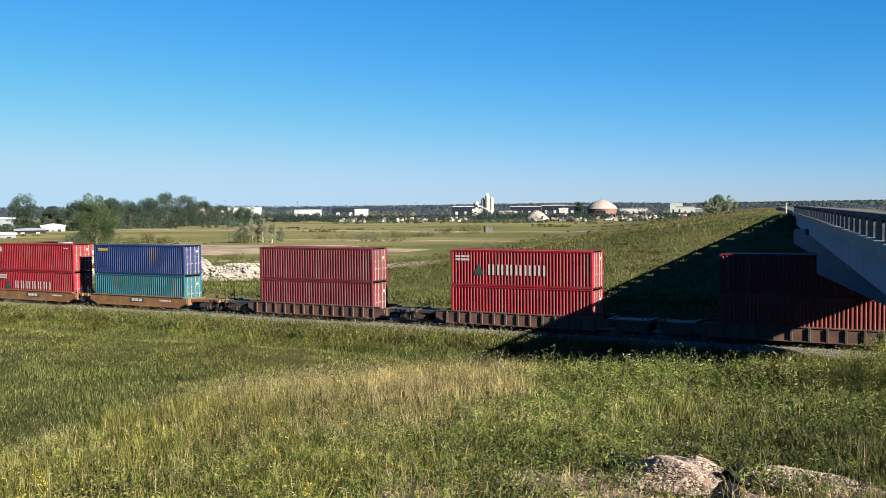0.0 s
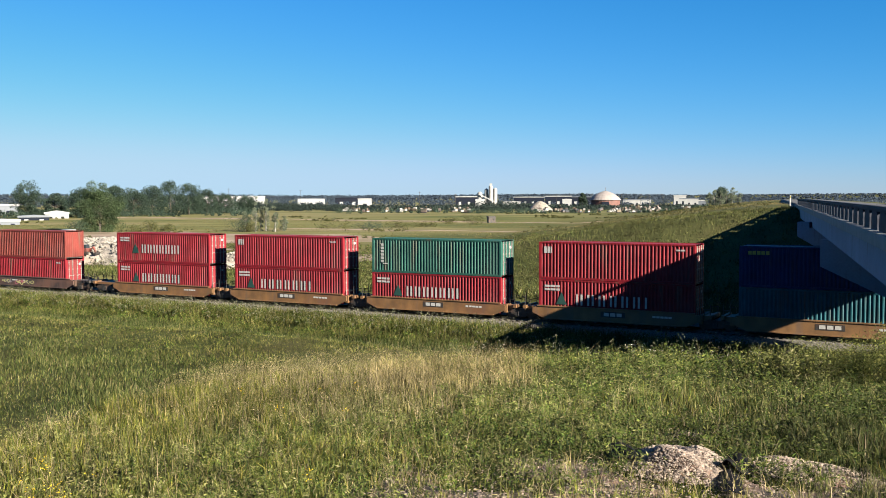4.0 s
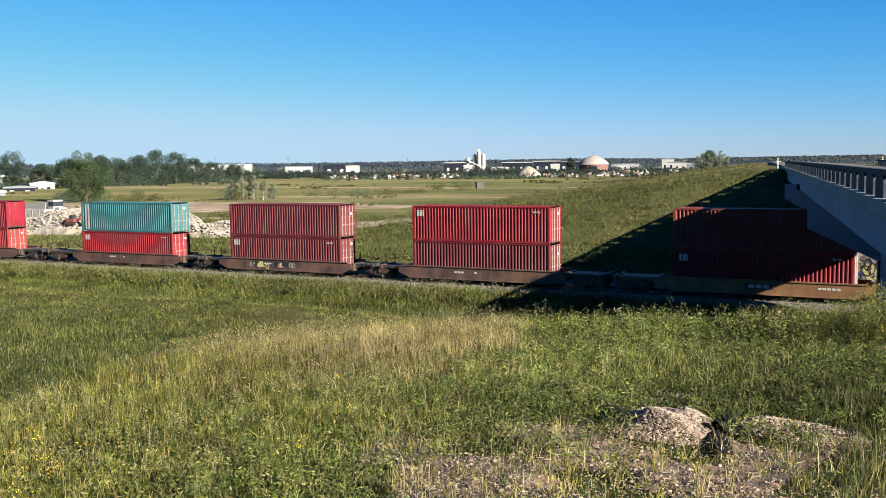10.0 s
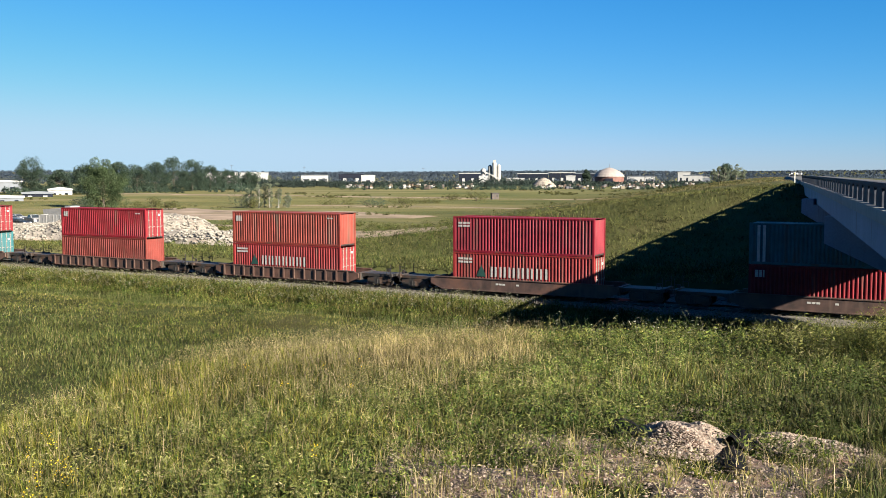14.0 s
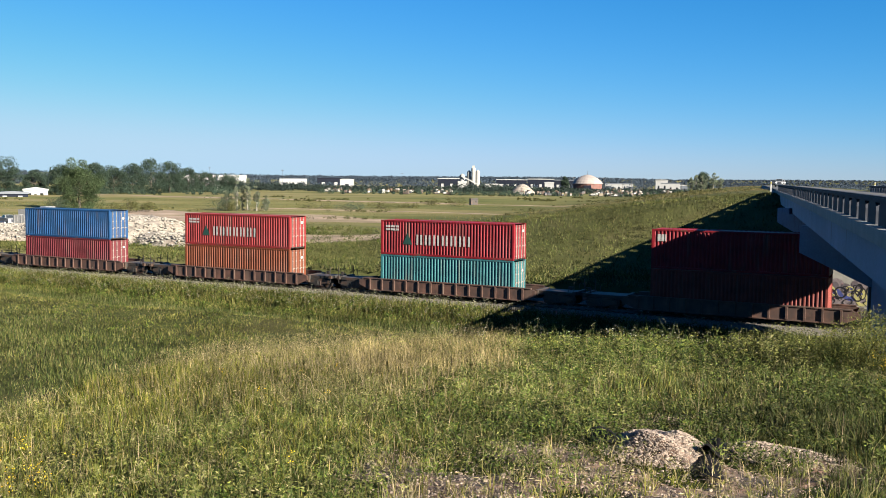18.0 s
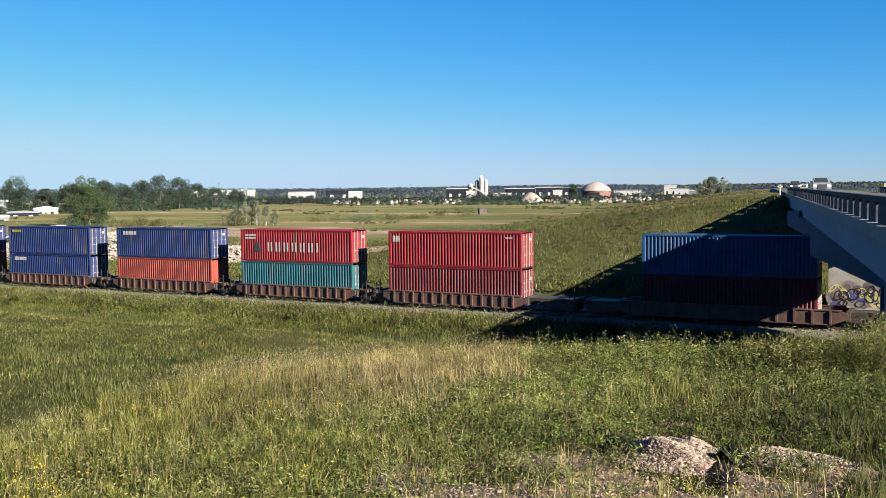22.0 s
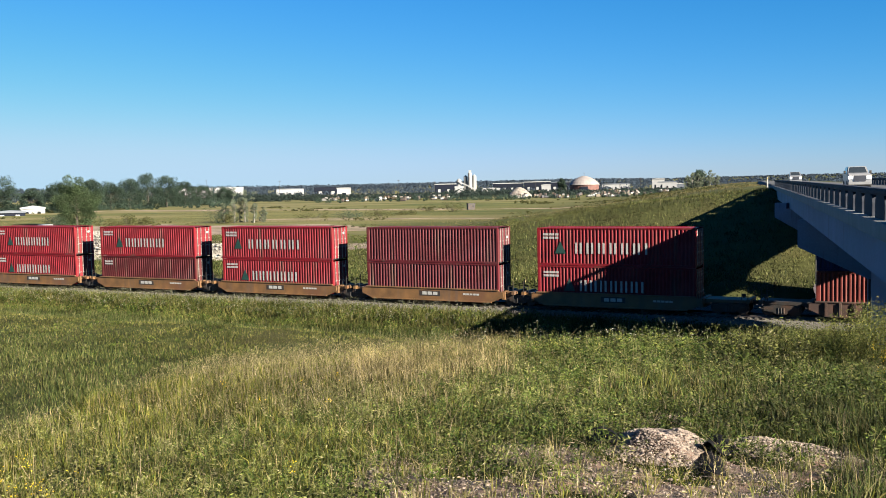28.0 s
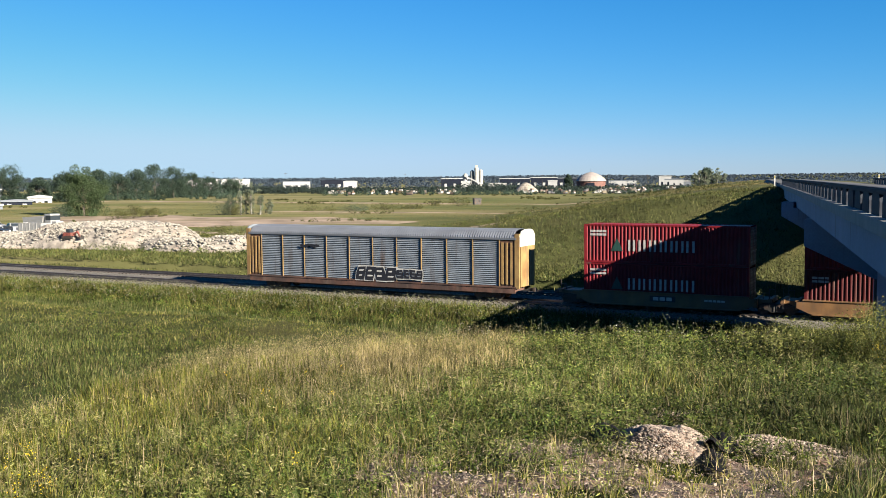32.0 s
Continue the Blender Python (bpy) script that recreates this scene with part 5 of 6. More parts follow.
# ---- vegetation ----
RNG = np.random.default_rng(12)
G_FRESH = leafy("fresh and drying grass", [(0.0, (0.035, 0.06, 0.01)), (0.42, (0.17, 0.215, 0.03)), (0.7, (0.335, 0.355, 0.048)), (0.88, (0.47, 0.41, 0.11)), (1.0, (0.62, 0.51, 0.25))])
G_DARK = leafy("deep green grass", [(0.0, (0.04, 0.07, 0.018)), (0.5, (0.12, 0.17, 0.04)), (0.88, (0.26, 0.28, 0.085)), (1.0, (0.4, 0.36, 0.17))])
G_TAN = leafy("dry tan grass", [(0.0, (0.22, 0.23, 0.07)), (0.4, (0.4, 0.36, 0.15)), (0.8, (0.53, 0.44, 0.22)), (1.0, (0.66, 0.56, 0.36))])
G_GOLD = leafy("golden seeding grass", [(0.0, (0.3, 0.28, 0.08)), (0.5, (0.62, 0.52, 0.2)), (1.0, (0.85, 0.72, 0.38))])
G_MID = leafy("meadow grass", [(0.0, (0.075, 0.11, 0.02)), (0.5, (0.19, 0.22, 0.045)), (0.85, (0.33, 0.315, 0.085)), (1.0, (0.44, 0.37, 0.17))])
G_SLOPE = leafy("olive slope grass", [(0.0, (0.14, 0.17, 0.045)), (0.5, (0.205, 0.225, 0.066)), (1.0, (0.265, 0.27, 0.09))])
LEAF_W = leafy("weed leaves", [(0.0, (0.05, 0.095, 0.018)), (0.5, (0.11, 0.18, 0.03)), (0.85, (0.23, 0.3, 0.055)), (1.0, (0.36, 0.385, 0.09))], 0.62, 0.1)
LEAF_P = leafy("pale yellow-green weed leaves", [(0.0, (0.13, 0.155, 0.035)), (0.5, (0.27, 0.3, 0.075)), (0.8, (0.38, 0.385, 0.13)), (1.0, (0.46, 0.42, 0.22))], 0.62, 0.1)
LEAF_C = leafy("bright crest leaves", [(0.0, (0.14, 0.19, 0.04)), (0.5, (0.34, 0.4, 0.085)), (0.85, (0.52, 0.53, 0.12)), (1.0, (0.66, 0.6, 0.2))], 0.62, 0.32)
LEAF_S = leafy("silvery weed heads", [(0.0, (0.2, 0.24, 0.1)), (0.5, (0.36, 0.38, 0.22)), (1.0, (0.6, 0.58, 0.42))], 0.6, 0.2)
G_FIELD = leafy("dry pasture grass", [(0.0, (0.2, 0.2, 0.06)), (0.5, (0.31, 0.275, 0.1)), (1.0, (0.42, 0.34, 0.17))])
LEAF_B = leafy("dark olive brush", [(0.0, (0.08, 0.1, 0.03)), (0.5, (0.14, 0.16, 0.048)), (1.0, (0.25, 0.245, 0.085))])
STRAW = leafy("bleached straw", [(0.0, (0.22, 0.17, 0.11)), (0.5, (0.42, 0.33, 0.24)), (1.0, (0.7, 0.6, 0.48))])
FLOWER = leafy("yellow petals", [(0.0, (1.0, 0.7, 0.03)), (1.0, (1.1, 0.85, 0.06))])
# some blue of the distant haze is put into these leaves
LEAF_T = leafy("tree leaves", [(0.0, (0.1, 0.175, 0.125)), (0.5, (0.15, 0.24, 0.155)), (1.0, (0.21, 0.3, 0.175))], 0.7, 0.5)
LEAF_N = leafy("fresh tree leaves", [(0.0, (0.085, 0.15, 0.065)), (0.5, (0.14, 0.22, 0.09)), (1.0, (0.21, 0.29, 0.12))], 0.6, 0.3)
LEAF_Y = leafy("pale poplar leaves", [(0.0, (0.36, 0.46, 0.27)), (0.5, (0.46, 0.56, 0.34)), (1.0, (0.58, 0.66, 0.42))], 0.7, 0.5)
# the bluish haze of distance is put into these two leaf colours
LEAF_FAR = leafy("distant woodland", [(0.0, (0.085, 0.13, 0.105)), (0.5, (0.11, 0.165, 0.13)), (1.0, (0.145, 0.2, 0.145))], 0.8, 0.55)
LEAF_HAZE = leafy("far woodland with haze in colour", [(0.0, (0.18, 0.26, 0.31)), (0.5, (0.2, 0.28, 0.33)), (1.0, (0.22, 0.3, 0.345))], 0.9, 0.6)
BARK = mat("grey-brown bark", (0.13, 0.105, 0.08), 0.9, vary=0.25, scale=3, bump=0.5, bscale=12)

BARK_P = mat("pale poplar bark", (0.4, 0.38, 0.33), 0.9, vary=0.2, scale=3, bump=0.4, bscale=12)


def polar_points(n, az0, az1, r0, r1, power=2.0):
    az = np.radians(RNG.uniform(az0, az1, n))
    r = (RNG.uniform(r0 ** power, r1 ** power, n)) ** (1 / power)
    return r * np.sin(az), r * np.cos(az)


def track_points(n, s0, s1, v0, v1):
    s, v = RNG.uniform(s0, s1, n), RNG.uniform(v0, v1, n)
    return s * U.x + v * N.x, s * U.y + v * N.y


def blades(name, x, y, h, w, m, label, lean=0.35, droop=0.4, kind="stuff", lift=0.0, out=None, far=False):
    """Bent, pointed blades, each of three triangles, or of one where they stay far off."""
    n = len(x)
    z = land(x, y) - 0.03 + lift
    face, dirn = RNG.uniform(0, 2 * np.pi, n), RNG.uniform(0, 2 * np.pi, n)
    ln = np.abs(RNG.normal(0, lean, n)) * h
    if out is not None:
        dirn = out + RNG.normal(0, 0.5, n)
    dx, dy = np.cos(dirn) * ln, np.sin(dirn) * ln
    fx, fy = np.cos(face) * w / 2, np.sin(face) * w / 2
    b = np.stack([x, y, z], -1)
    side = np.stack([fx, fy, fx * 0], -1)
    mid = b + np.stack([dx * 0.35, dy * 0.35, h * 0.58], -1)
    tip = b + np.stack([dx * (1 + droop), dy * (1 + droop), h * (1 - 0.25 * droop * ln / h)], -1)
    vs = np.stack([b - side, b + side, mid - side * 0.8, mid + side * 0.8, tip], 1).reshape(-1, 3)
    o = np.arange(n)[:, None] * 5
    if far:
        vs = np.stack([b - side * 1.38, b + side * 1.38, tip], 1).reshape(-1, 3)
        return tagged(put(name, raw_mesh(name, vs, np.arange(n * 3).reshape(-1, 3), 3), m), label, "grass", kind=kind)
    fs = np.stack([o + np.array([[0, 1, 3]]), o + np.array([[0, 3, 2]]), o + np.array([[2, 3, 4]])], 1).reshape(-1, 3)
    return tagged(put(name, raw_mesh(name, vs, fs, 3), m), label, "grass", kind=kind)


def quads(points, size, flat=0.0, ratio=0.55):
    """Leaf-shaped quads round points, each with its own turn. Returns vertices and faces."""
    n = len(points)
    a = RNG.normal(0, 1, (n, 3))
    a[:, 2] *= 1 - flat
    a /= np.linalg.norm(a, axis=1, keepdims=True)
    q = RNG.normal(0, 1, (n, 3))
    b = np.cross(a, q)
    b /= np.linalg.norm(b, axis=1, keepdims=True)
    s = np.asarray(size)[:, None] if np.ndim(size) else size
    a, b = a * s * 0.5, b * s * 0.5 * ratio
    vs = np.stack([points - a, points + b, points + a, points - b], 1).reshape(-1, 3)
    fs = np.arange(n * 4).reshape(-1, 4)
    return vs, fs


def tuft_points(x, y, per, spread):
    """Blades springing from common roots: places and outward directions."""
    k = RNG.integers(per // 2, per * 2, len(x))
    cx, cy = np.repeat(x, k), np.repeat(y, k)
    a = RNG.uniform(0, 2 * np.pi, len(cx))
    q = np.abs(RNG.normal(0, spread, len(cx)))
    grow = np.repeat(RNG.uniform(0.55, 1.25, len(x)), k)
    return cx + q * np.cos(a), cy + q * np.sin(a), a, grow


def gravel_mask(x, y):
    """How bare the gravelly ground by the camera lies, 0 to 1."""
    r, az = np.hypot(x, y), np.degrees(np.arctan2(x, y))
    thin = 0.78 * smooth(-27, -17, az) * (1 - smooth(5.9, 7.2, r))
    bare = np.exp(-((az + 13.5) / 7.0) ** 4 - ((r - 4.85) / 0.72) ** 4)
    bare = np.maximum(bare, 0.8 * np.exp(-((az + 1.5) / 5.0) ** 2 - ((r - 5.0) / 0.35) ** 2))
    bare = np.maximum(bare, 0.95 * np.exp(-((az + 4.2) / 3.6) ** 2 - ((r - 7.25) / 0.42) ** 2))
    m = np.maximum(thin * (0.75 + 0.75 * wave(x, y, 0.22, 4)), bare * (0.82 + 0.5 * wave(x, y, 0.16, 6)))
    return np.clip(np.maximum(m, mound_h(x, y) * 12 * (0.8 + 0.5 * wave(x, y, 0.12, 9))), 0, 1)


MX, MY = -0.43, 6.22


def mound_h(x, y):
    """The small gravel heap and the low windrow beside it."""
    d = np.hypot((x - MX) / 0.3, (y - MY) / 0.42)
    lump = 0.11 * np.clip(1.25 - d ** 1.6, 0, 1) ** 1.15 * (1 + 0.35 * wave(x, y, 0.08, 2))
    e = np.hypot((x - MX - 0.7) / 0.55, (y - MY - 0.24) / 0.27)
    return lump + 0.05 * np.clip(1.2 - e, 0, 1) * (1 + 0.6 * wave(x, y, 0.11, 5))


def near_grass():
    x, y = polar_points(52000, -47, 13, 3.6, 15.0, 1.6)
    keep = (RNG.random(len(x)) > 0.92 * gravel_mask(x, y)) & (RNG.random(len(x)) < 0.6 + 0.5 * wave(x, y, 0.2, 11) + 0.35 * wave(x, y, 0.9, 5))
    keep &= (mound_h(x, y) < 0.045) | (RNG.random(len(x)) < 0.07)
    x, y, out, grow = tuft_points(x[keep], y[keep], 9, 0.02)
    az, r = np.degrees(np.arctan2(x, y)), np.hypot(x, y)
    left = 1 - smooth(-36, -20, az)
    h = RNG.uniform(0.05, 0.17, len(x)) * grow * (1 + 0.3 * left) * (1 - 0.4 * smooth(-27, -17, az) * (1 - smooth(5.9, 7.2, r))) * (0.85 + 0.35 * wave(x, y, 0.6, 6))
    w = RNG.uniform(0.004, 0.009, len(x)) * (0.75 + 0.4 * smooth(5, 9, r))
    pick = RNG.random(len(x))
    rank = smooth(-1, 5, az) * smooth(4.6, 5.6, r)
    h = h * (1 + 0.55 * rank)
    dark = pick < 0.22 + 0.45 * smooth(-16, -6, az) * smooth(6.2, 7.6, r) - 0.12 * left + 0.55 * rank
    for near in (True, False):
        for deep, m, wide, label in ((False, G_FRESH, 1.0, "fresh green and drying grass on the slope"), (True, G_DARK, 1.3, "deep green grass on the slope")):
            k = (dark == deep) & ((r < 7.0) == near)
            blades("meadow_grass", x[k], y[k], h[k] * (0.9 if deep else 1.0), w[k] * wide, m, label, 0.36, 0.3, out=out[k], far=not near)
    # tall green grass at the edge of the gravel
    x, y = polar_points(120, 5.8, 12, 4.4, 6.0, 1.6)
    x, y, out, grow = tuft_points(x, y, 12, 0.03)
    blades("meadow_grass", x, y, RNG.uniform(0.08, 0.22, len(x)) * grow, RNG.uniform(0.003, 0.006, len(x)), G_DARK, "tall green grass beside the gravel", 0.4, 0.3, out=out)
    # the same meadow goes on beside and behind the camera
    x, y = polar_points(5200, 13, 313, 0.6, 16.0, 1.7)
    x, y, out, grow = tuft_points(x[x < 3.6], y[x < 3.6], 8, 0.05)
    blades("meadow_grass", x, y, RNG.uniform(0.08, 0.26, len(x)) * grow, RNG.uniform(0.008, 0.016, len(x)), G_FRESH, "fresh green grass on the top of the fill", 0.46, 0.4, out=out)
    # dry seeding grass along the crest
    x, y = polar_points(15000, -37, -6, 7.6, 14.5, 4.0)
    az = np.degrees(np.arctan2(x, y))
    keep = RNG.random(len(x)) < smooth(-39, -25, az) * (1 - smooth(-17, -8, az)) * (0.62 + 0.6 * wave(x, y, 0.9, 8))
    x, y = x[keep], y[keep]
    blades("dry_grass", x, y, RNG.uniform(0.1, 0.27, len(x)), RNG.uniform(0.003, 0.006, len(x)), G_TAN, "dry tan seeding grass on the crest", 0.35)
    x, y = polar_points(5000, -22, -10.5, 10.0, 12.8, 2.0)
    az = np.degrees(np.arctan2(x, y))
    keep = RNG.random(len(x)) < 1 - smooth(-14.5, -11, az)
    x, y = x[keep], y[keep]
    blades("dry_grass", x, y, RNG.uniform(0.14, 0.32, len(x)), RNG.uniform(0.003, 0.006, len(x)), G_GOLD, "golden seeding grass along the crest", 0.35)
    x, y = polar_points(6000, -46, 11, 3.0, 13.0, 1.6)
    x, y, out, grow = tuft_points(x[::3], y[::3], 4, 0.02)
    keep = RNG.random(len(x)) > 0.92 * gravel_mask(x, y)
    x, y, out, grow = x[keep], y[keep], out[keep], grow[keep]
    blades("dry_grass", x, y, RNG.uniform(0.1, 0.3, len(x)) * grow, RNG.uniform(0.002, 0.004, len(x)), G_TAN, "thin dry stalks among the grass", 0.7, out=out)


def seed_heads():
    """Feathery heads on the dry stalks."""
    x, y = polar_points(11000, -37, -7, 7.6, 13.8, 4.0)
    az = np.degrees(np.arctan2(x, y))
    keep = RNG.random(len(x)) < smooth(-38, -30, az) * (1 - smooth(-18, -9, az))
    x, y = x[keep], y[keep]
    z = land(x, y) + RNG.uniform(0.12, 0.3, len(x))
    pts = np.repeat(np.stack([x, y, z], -1), 4, axis=0) + RNG.normal(0, 1, (len(x) * 4, 3)) * np.array([0.008, 0.008, 0.03])
    vs, fs = quads(pts, RNG.uniform(0.01, 0.022, len(pts)), ratio=0.3)
    tagged(put("grass_seed_heads", raw_mesh("heads", vs, fs, 4), G_TAN), "pale tan seed heads of dry grass", "grass", kind="stuff")


def weeds(n, az0, az1, r0, r1, h0, h1, leaf, per, m, label, power=2.0, patchy=0.0, fade=9.0, ratio=0.27):
    x, y = polar_points(n, az0, az1, r0, r1, power)
    if patchy:
        keep = RNG.random(n) < 0.5 + patchy * wave(x, y, 0.7, 3)
        x, y = x[keep], y[keep]
    az = np.degrees(np.arctan2(x, y))
    keep = (RNG.random(len(x)) > 0.94 * gravel_mask(x, y)) & ((mound_h(x, y) < 0.03) | (RNG.random(len(x)) < 0.05)) & (RNG.random(len(x)) < smooth(az0 - 0.1, az0 + fade, az))
    x, y = x[keep], y[keep]
    n = len(x)
    z = land(x, y) - 0.02
    h = RNG.uniform(h0, h1, n)
    lean = RNG.normal(0, 0.3, (n, 2)) * h[:, None]
    t = RNG.uniform(0.12, 1.0, (n, per))
    spread = (0.05 + 0.16 * (1 - t)) * h[:, None] * 1.2 + 0.02
    ang = RNG.uniform(0, 2 * np.pi, (n, per))
    pts = np.stack([x[:, None] + lean[:, :1] * t + spread * np.cos(ang), y[:, None] + lean[:, 1:] * t + spread * np.sin(ang), z[:, None] + h[:, None] * t], -1).reshape(-1, 3)
    vs, fs = quads(pts, RNG.uniform(0.6, 1.25, len(pts)) * leaf * np.repeat(0.7 + h / h1 * 0.4, per), flat=0.35, ratio=ratio)
    tagged(put("weed_leaves", raw_mesh("weeds", vs, fs, 4), m), label, "weeds", kind="stuff")
    b = np.stack([x, y, z], -1)
    top = b + np.stack([lean[:, 0], lean[:, 1], h], -1)
    sd = np.array([[0.0016, 0.001, 0]])
    sv = np.stack([b - sd, b + sd, top + sd * 0.4, top - sd * 0.4], 1).reshape(-1, 3)
    tagged(put("weed_stems", raw_mesh("stems", sv, np.arange(n * 4).reshape(-1, 4), 4), G_DARK), label.replace("leaves", "stems"), "weeds", kind="stuff")


near_grass()
seed_heads()
weeds(12000, -20, 12, 6.0, 12.6, 0.05, 0.2, 0.034, 24, LEAF_W, "green narrow weed leaves on the crest", 2.0, 0.45)
weeds(6000, -20, 12, 5.8, 12.4, 0.05, 0.22, 0.032, 18, LEAF_P, "yellow-green weed leaves on the crest", 2.0, 0.5)
weeds(500, -13, 12, 10.6, 12.6, 0.12, 0.32, 0.045, 30, LEAF_W, "tall uneven weed leaves on the crest", 2.0, 0.5, 2.0)
weeds(260, -18, 12, 11.4, 12.9, 0.22, 0.46, 0.036, 20, LEAF_S, "pale silvery seeding weed leaves on the crest", 2.0, 0.5, 2.0)
weeds(70, 0.2, 4.0, 10.6, 11.6, 0.25, 0.45, 0.045, 40, LEAF_P, "leafy green bush leaves on the crest", 2.0, 0.0, 1.0)
weeds(1100, 1, 12, 6.2, 9.5, 0.1, 0.28, 0.036, 20, LEAF_W, "rank green weed leaves by the bridge end", 1.8, 0.4, 4.0)
weeds(1500, -23, 3.5, 11.3, 13.2, 0.12, 0.28, 0.03, 28, LEAF_C, "dense bright weed leaves along the crest", 2.0, 0.25, 5.0)
weeds(320, -1.0, 5.0, 10.9, 12.3, 0.2, 0.38, 0.032, 30, LEAF_C, "bright leafy weed leaves along the crest", 2.0, 0.0, 2.0)
weeds(380, 1.8, 7.5, 10.9, 12.0, 0.3, 0.52, 0.026, 46, LEAF_C, "taller leafy weed leaves along the crest", 2.0, 0.0, 1.5)
weeds(300, 5.6, 12.5, 10.6, 12.0, 0.46, 0.74, 0.03, 70, LEAF_C, "yellow-green bush leaves near the bridge", 2.0, 0.0, 1.0)
weeds(8000, -37, -8, 4.2, 8.2, 0.04, 0.15, 0.028, 20, LEAF_W, "low green weed leaves among the grass", 1.6, 0.5)
weeds(4400, -37, -5, 4.2, 8.2, 0.04, 0.15, 0.027, 18, LEAF_P, "low pale weed leaves among the grass", 1.6, 0.5)
weeds(3200, -47, -20, 4.5, 9.5, 0.08, 0.24, 0.028, 18, LEAF_P, "yellow-green weed leaves among the grass", 1.6, 0.45)


def litter():
    """Dead stalks and leaves lying flat between the living plants."""
    x, y = polar_points(34000, -47, 13, 2.8, 12.5, 1.6)
    pts = np.stack([x, y, land(x, y) + 0.012 + RNG.uniform(0, 0.05, len(x)) + mound_h(x, y) * 0.3], -1)
    vs, fs = quads(pts, RNG.uniform(0.012, 0.045, len(x)), flat=0.85, ratio=0.14)
    tagged(put("grass_litter", raw_mesh("litter", vs, fs, 4), G_TAN), "dead tan grass litter on the ground", "grass", kind="stuff")


litter()


def straw():
    """Bleached straw and thin tufts on the gravelly ground by the camera."""
    x, y = polar_points(60000, -28, 9, 3.8, 7.6, 1.6)
    k = RNG.random(len(x)) < 0.2 * gravel_mask(x, y) * (mound_h(x, y) < 0.02)
    x, y = x[k], y[k]
    pts = np.stack([x, y, land(x, y) + 0.016 + RNG.uniform(0, 0.035, len(x))], -1)
    vs, fs = quads(pts, RNG.uniform(0.015, 0.045, len(x)), flat=0.8, ratio=0.1)
    tagged(put("straw_litter", raw_mesh("straw", vs, fs, 4), STRAW), "bleached straw scattered over the gravel", "straw", kind="stuff")
    x, y = polar_points(1100, -28, 9, 3.8, 7.4, 1.6)
    k = (RNG.random(len(x)) < gravel_mask(x, y)) & (mound_h(x, y) < 0.02)
    x, y, out, grow = tuft_points(x[k], y[k], 9, 0.02)
    green = RNG.random(len(x)) < 0.5
    h = RNG.uniform(0.05, 0.19, len(x)) * grow
    w = RNG.uniform(0.0025, 0.005, len(x))
    blades("dry_grass", x[~green], y[~green], h[~green], w[~green], G_TAN, "thin dry tufts on the gravel", 0.5, out=out[~green])
    blades("meadow_grass", x[green], y[green], h[green], w[green], G_FRESH, "thin green tufts on the gravel", 0.5, out=out[green])


straw()


def flowers(n, az0, az1, r0, r1):
    x, y = polar_points(n, az0, az1, r0, r1)
    z = land(x, y) + RNG.uniform(0.16, 0.32, n)
    pts = np.repeat(np.stack([x, y, z], -1), 12, axis=0) + RNG.normal(0, 1, (n * 12, 3)) * np.array([0.02, 0.02, 0.025])
    vs, fs = quads(pts, 0.01, ratio=0.9)
    tagged(put("yellow_flowers", raw_mesh("flowers", vs, fs, 4), FLOWER), "small yellow flower clusters in the grass", "flowers", kind="stuff")


flowers(12, -42, -39, 4.8, 6.2)
flowers(7, -40, -20, 5.0, 9.0)
flowers(30, 7, 9.5, 9.5, 12.0)




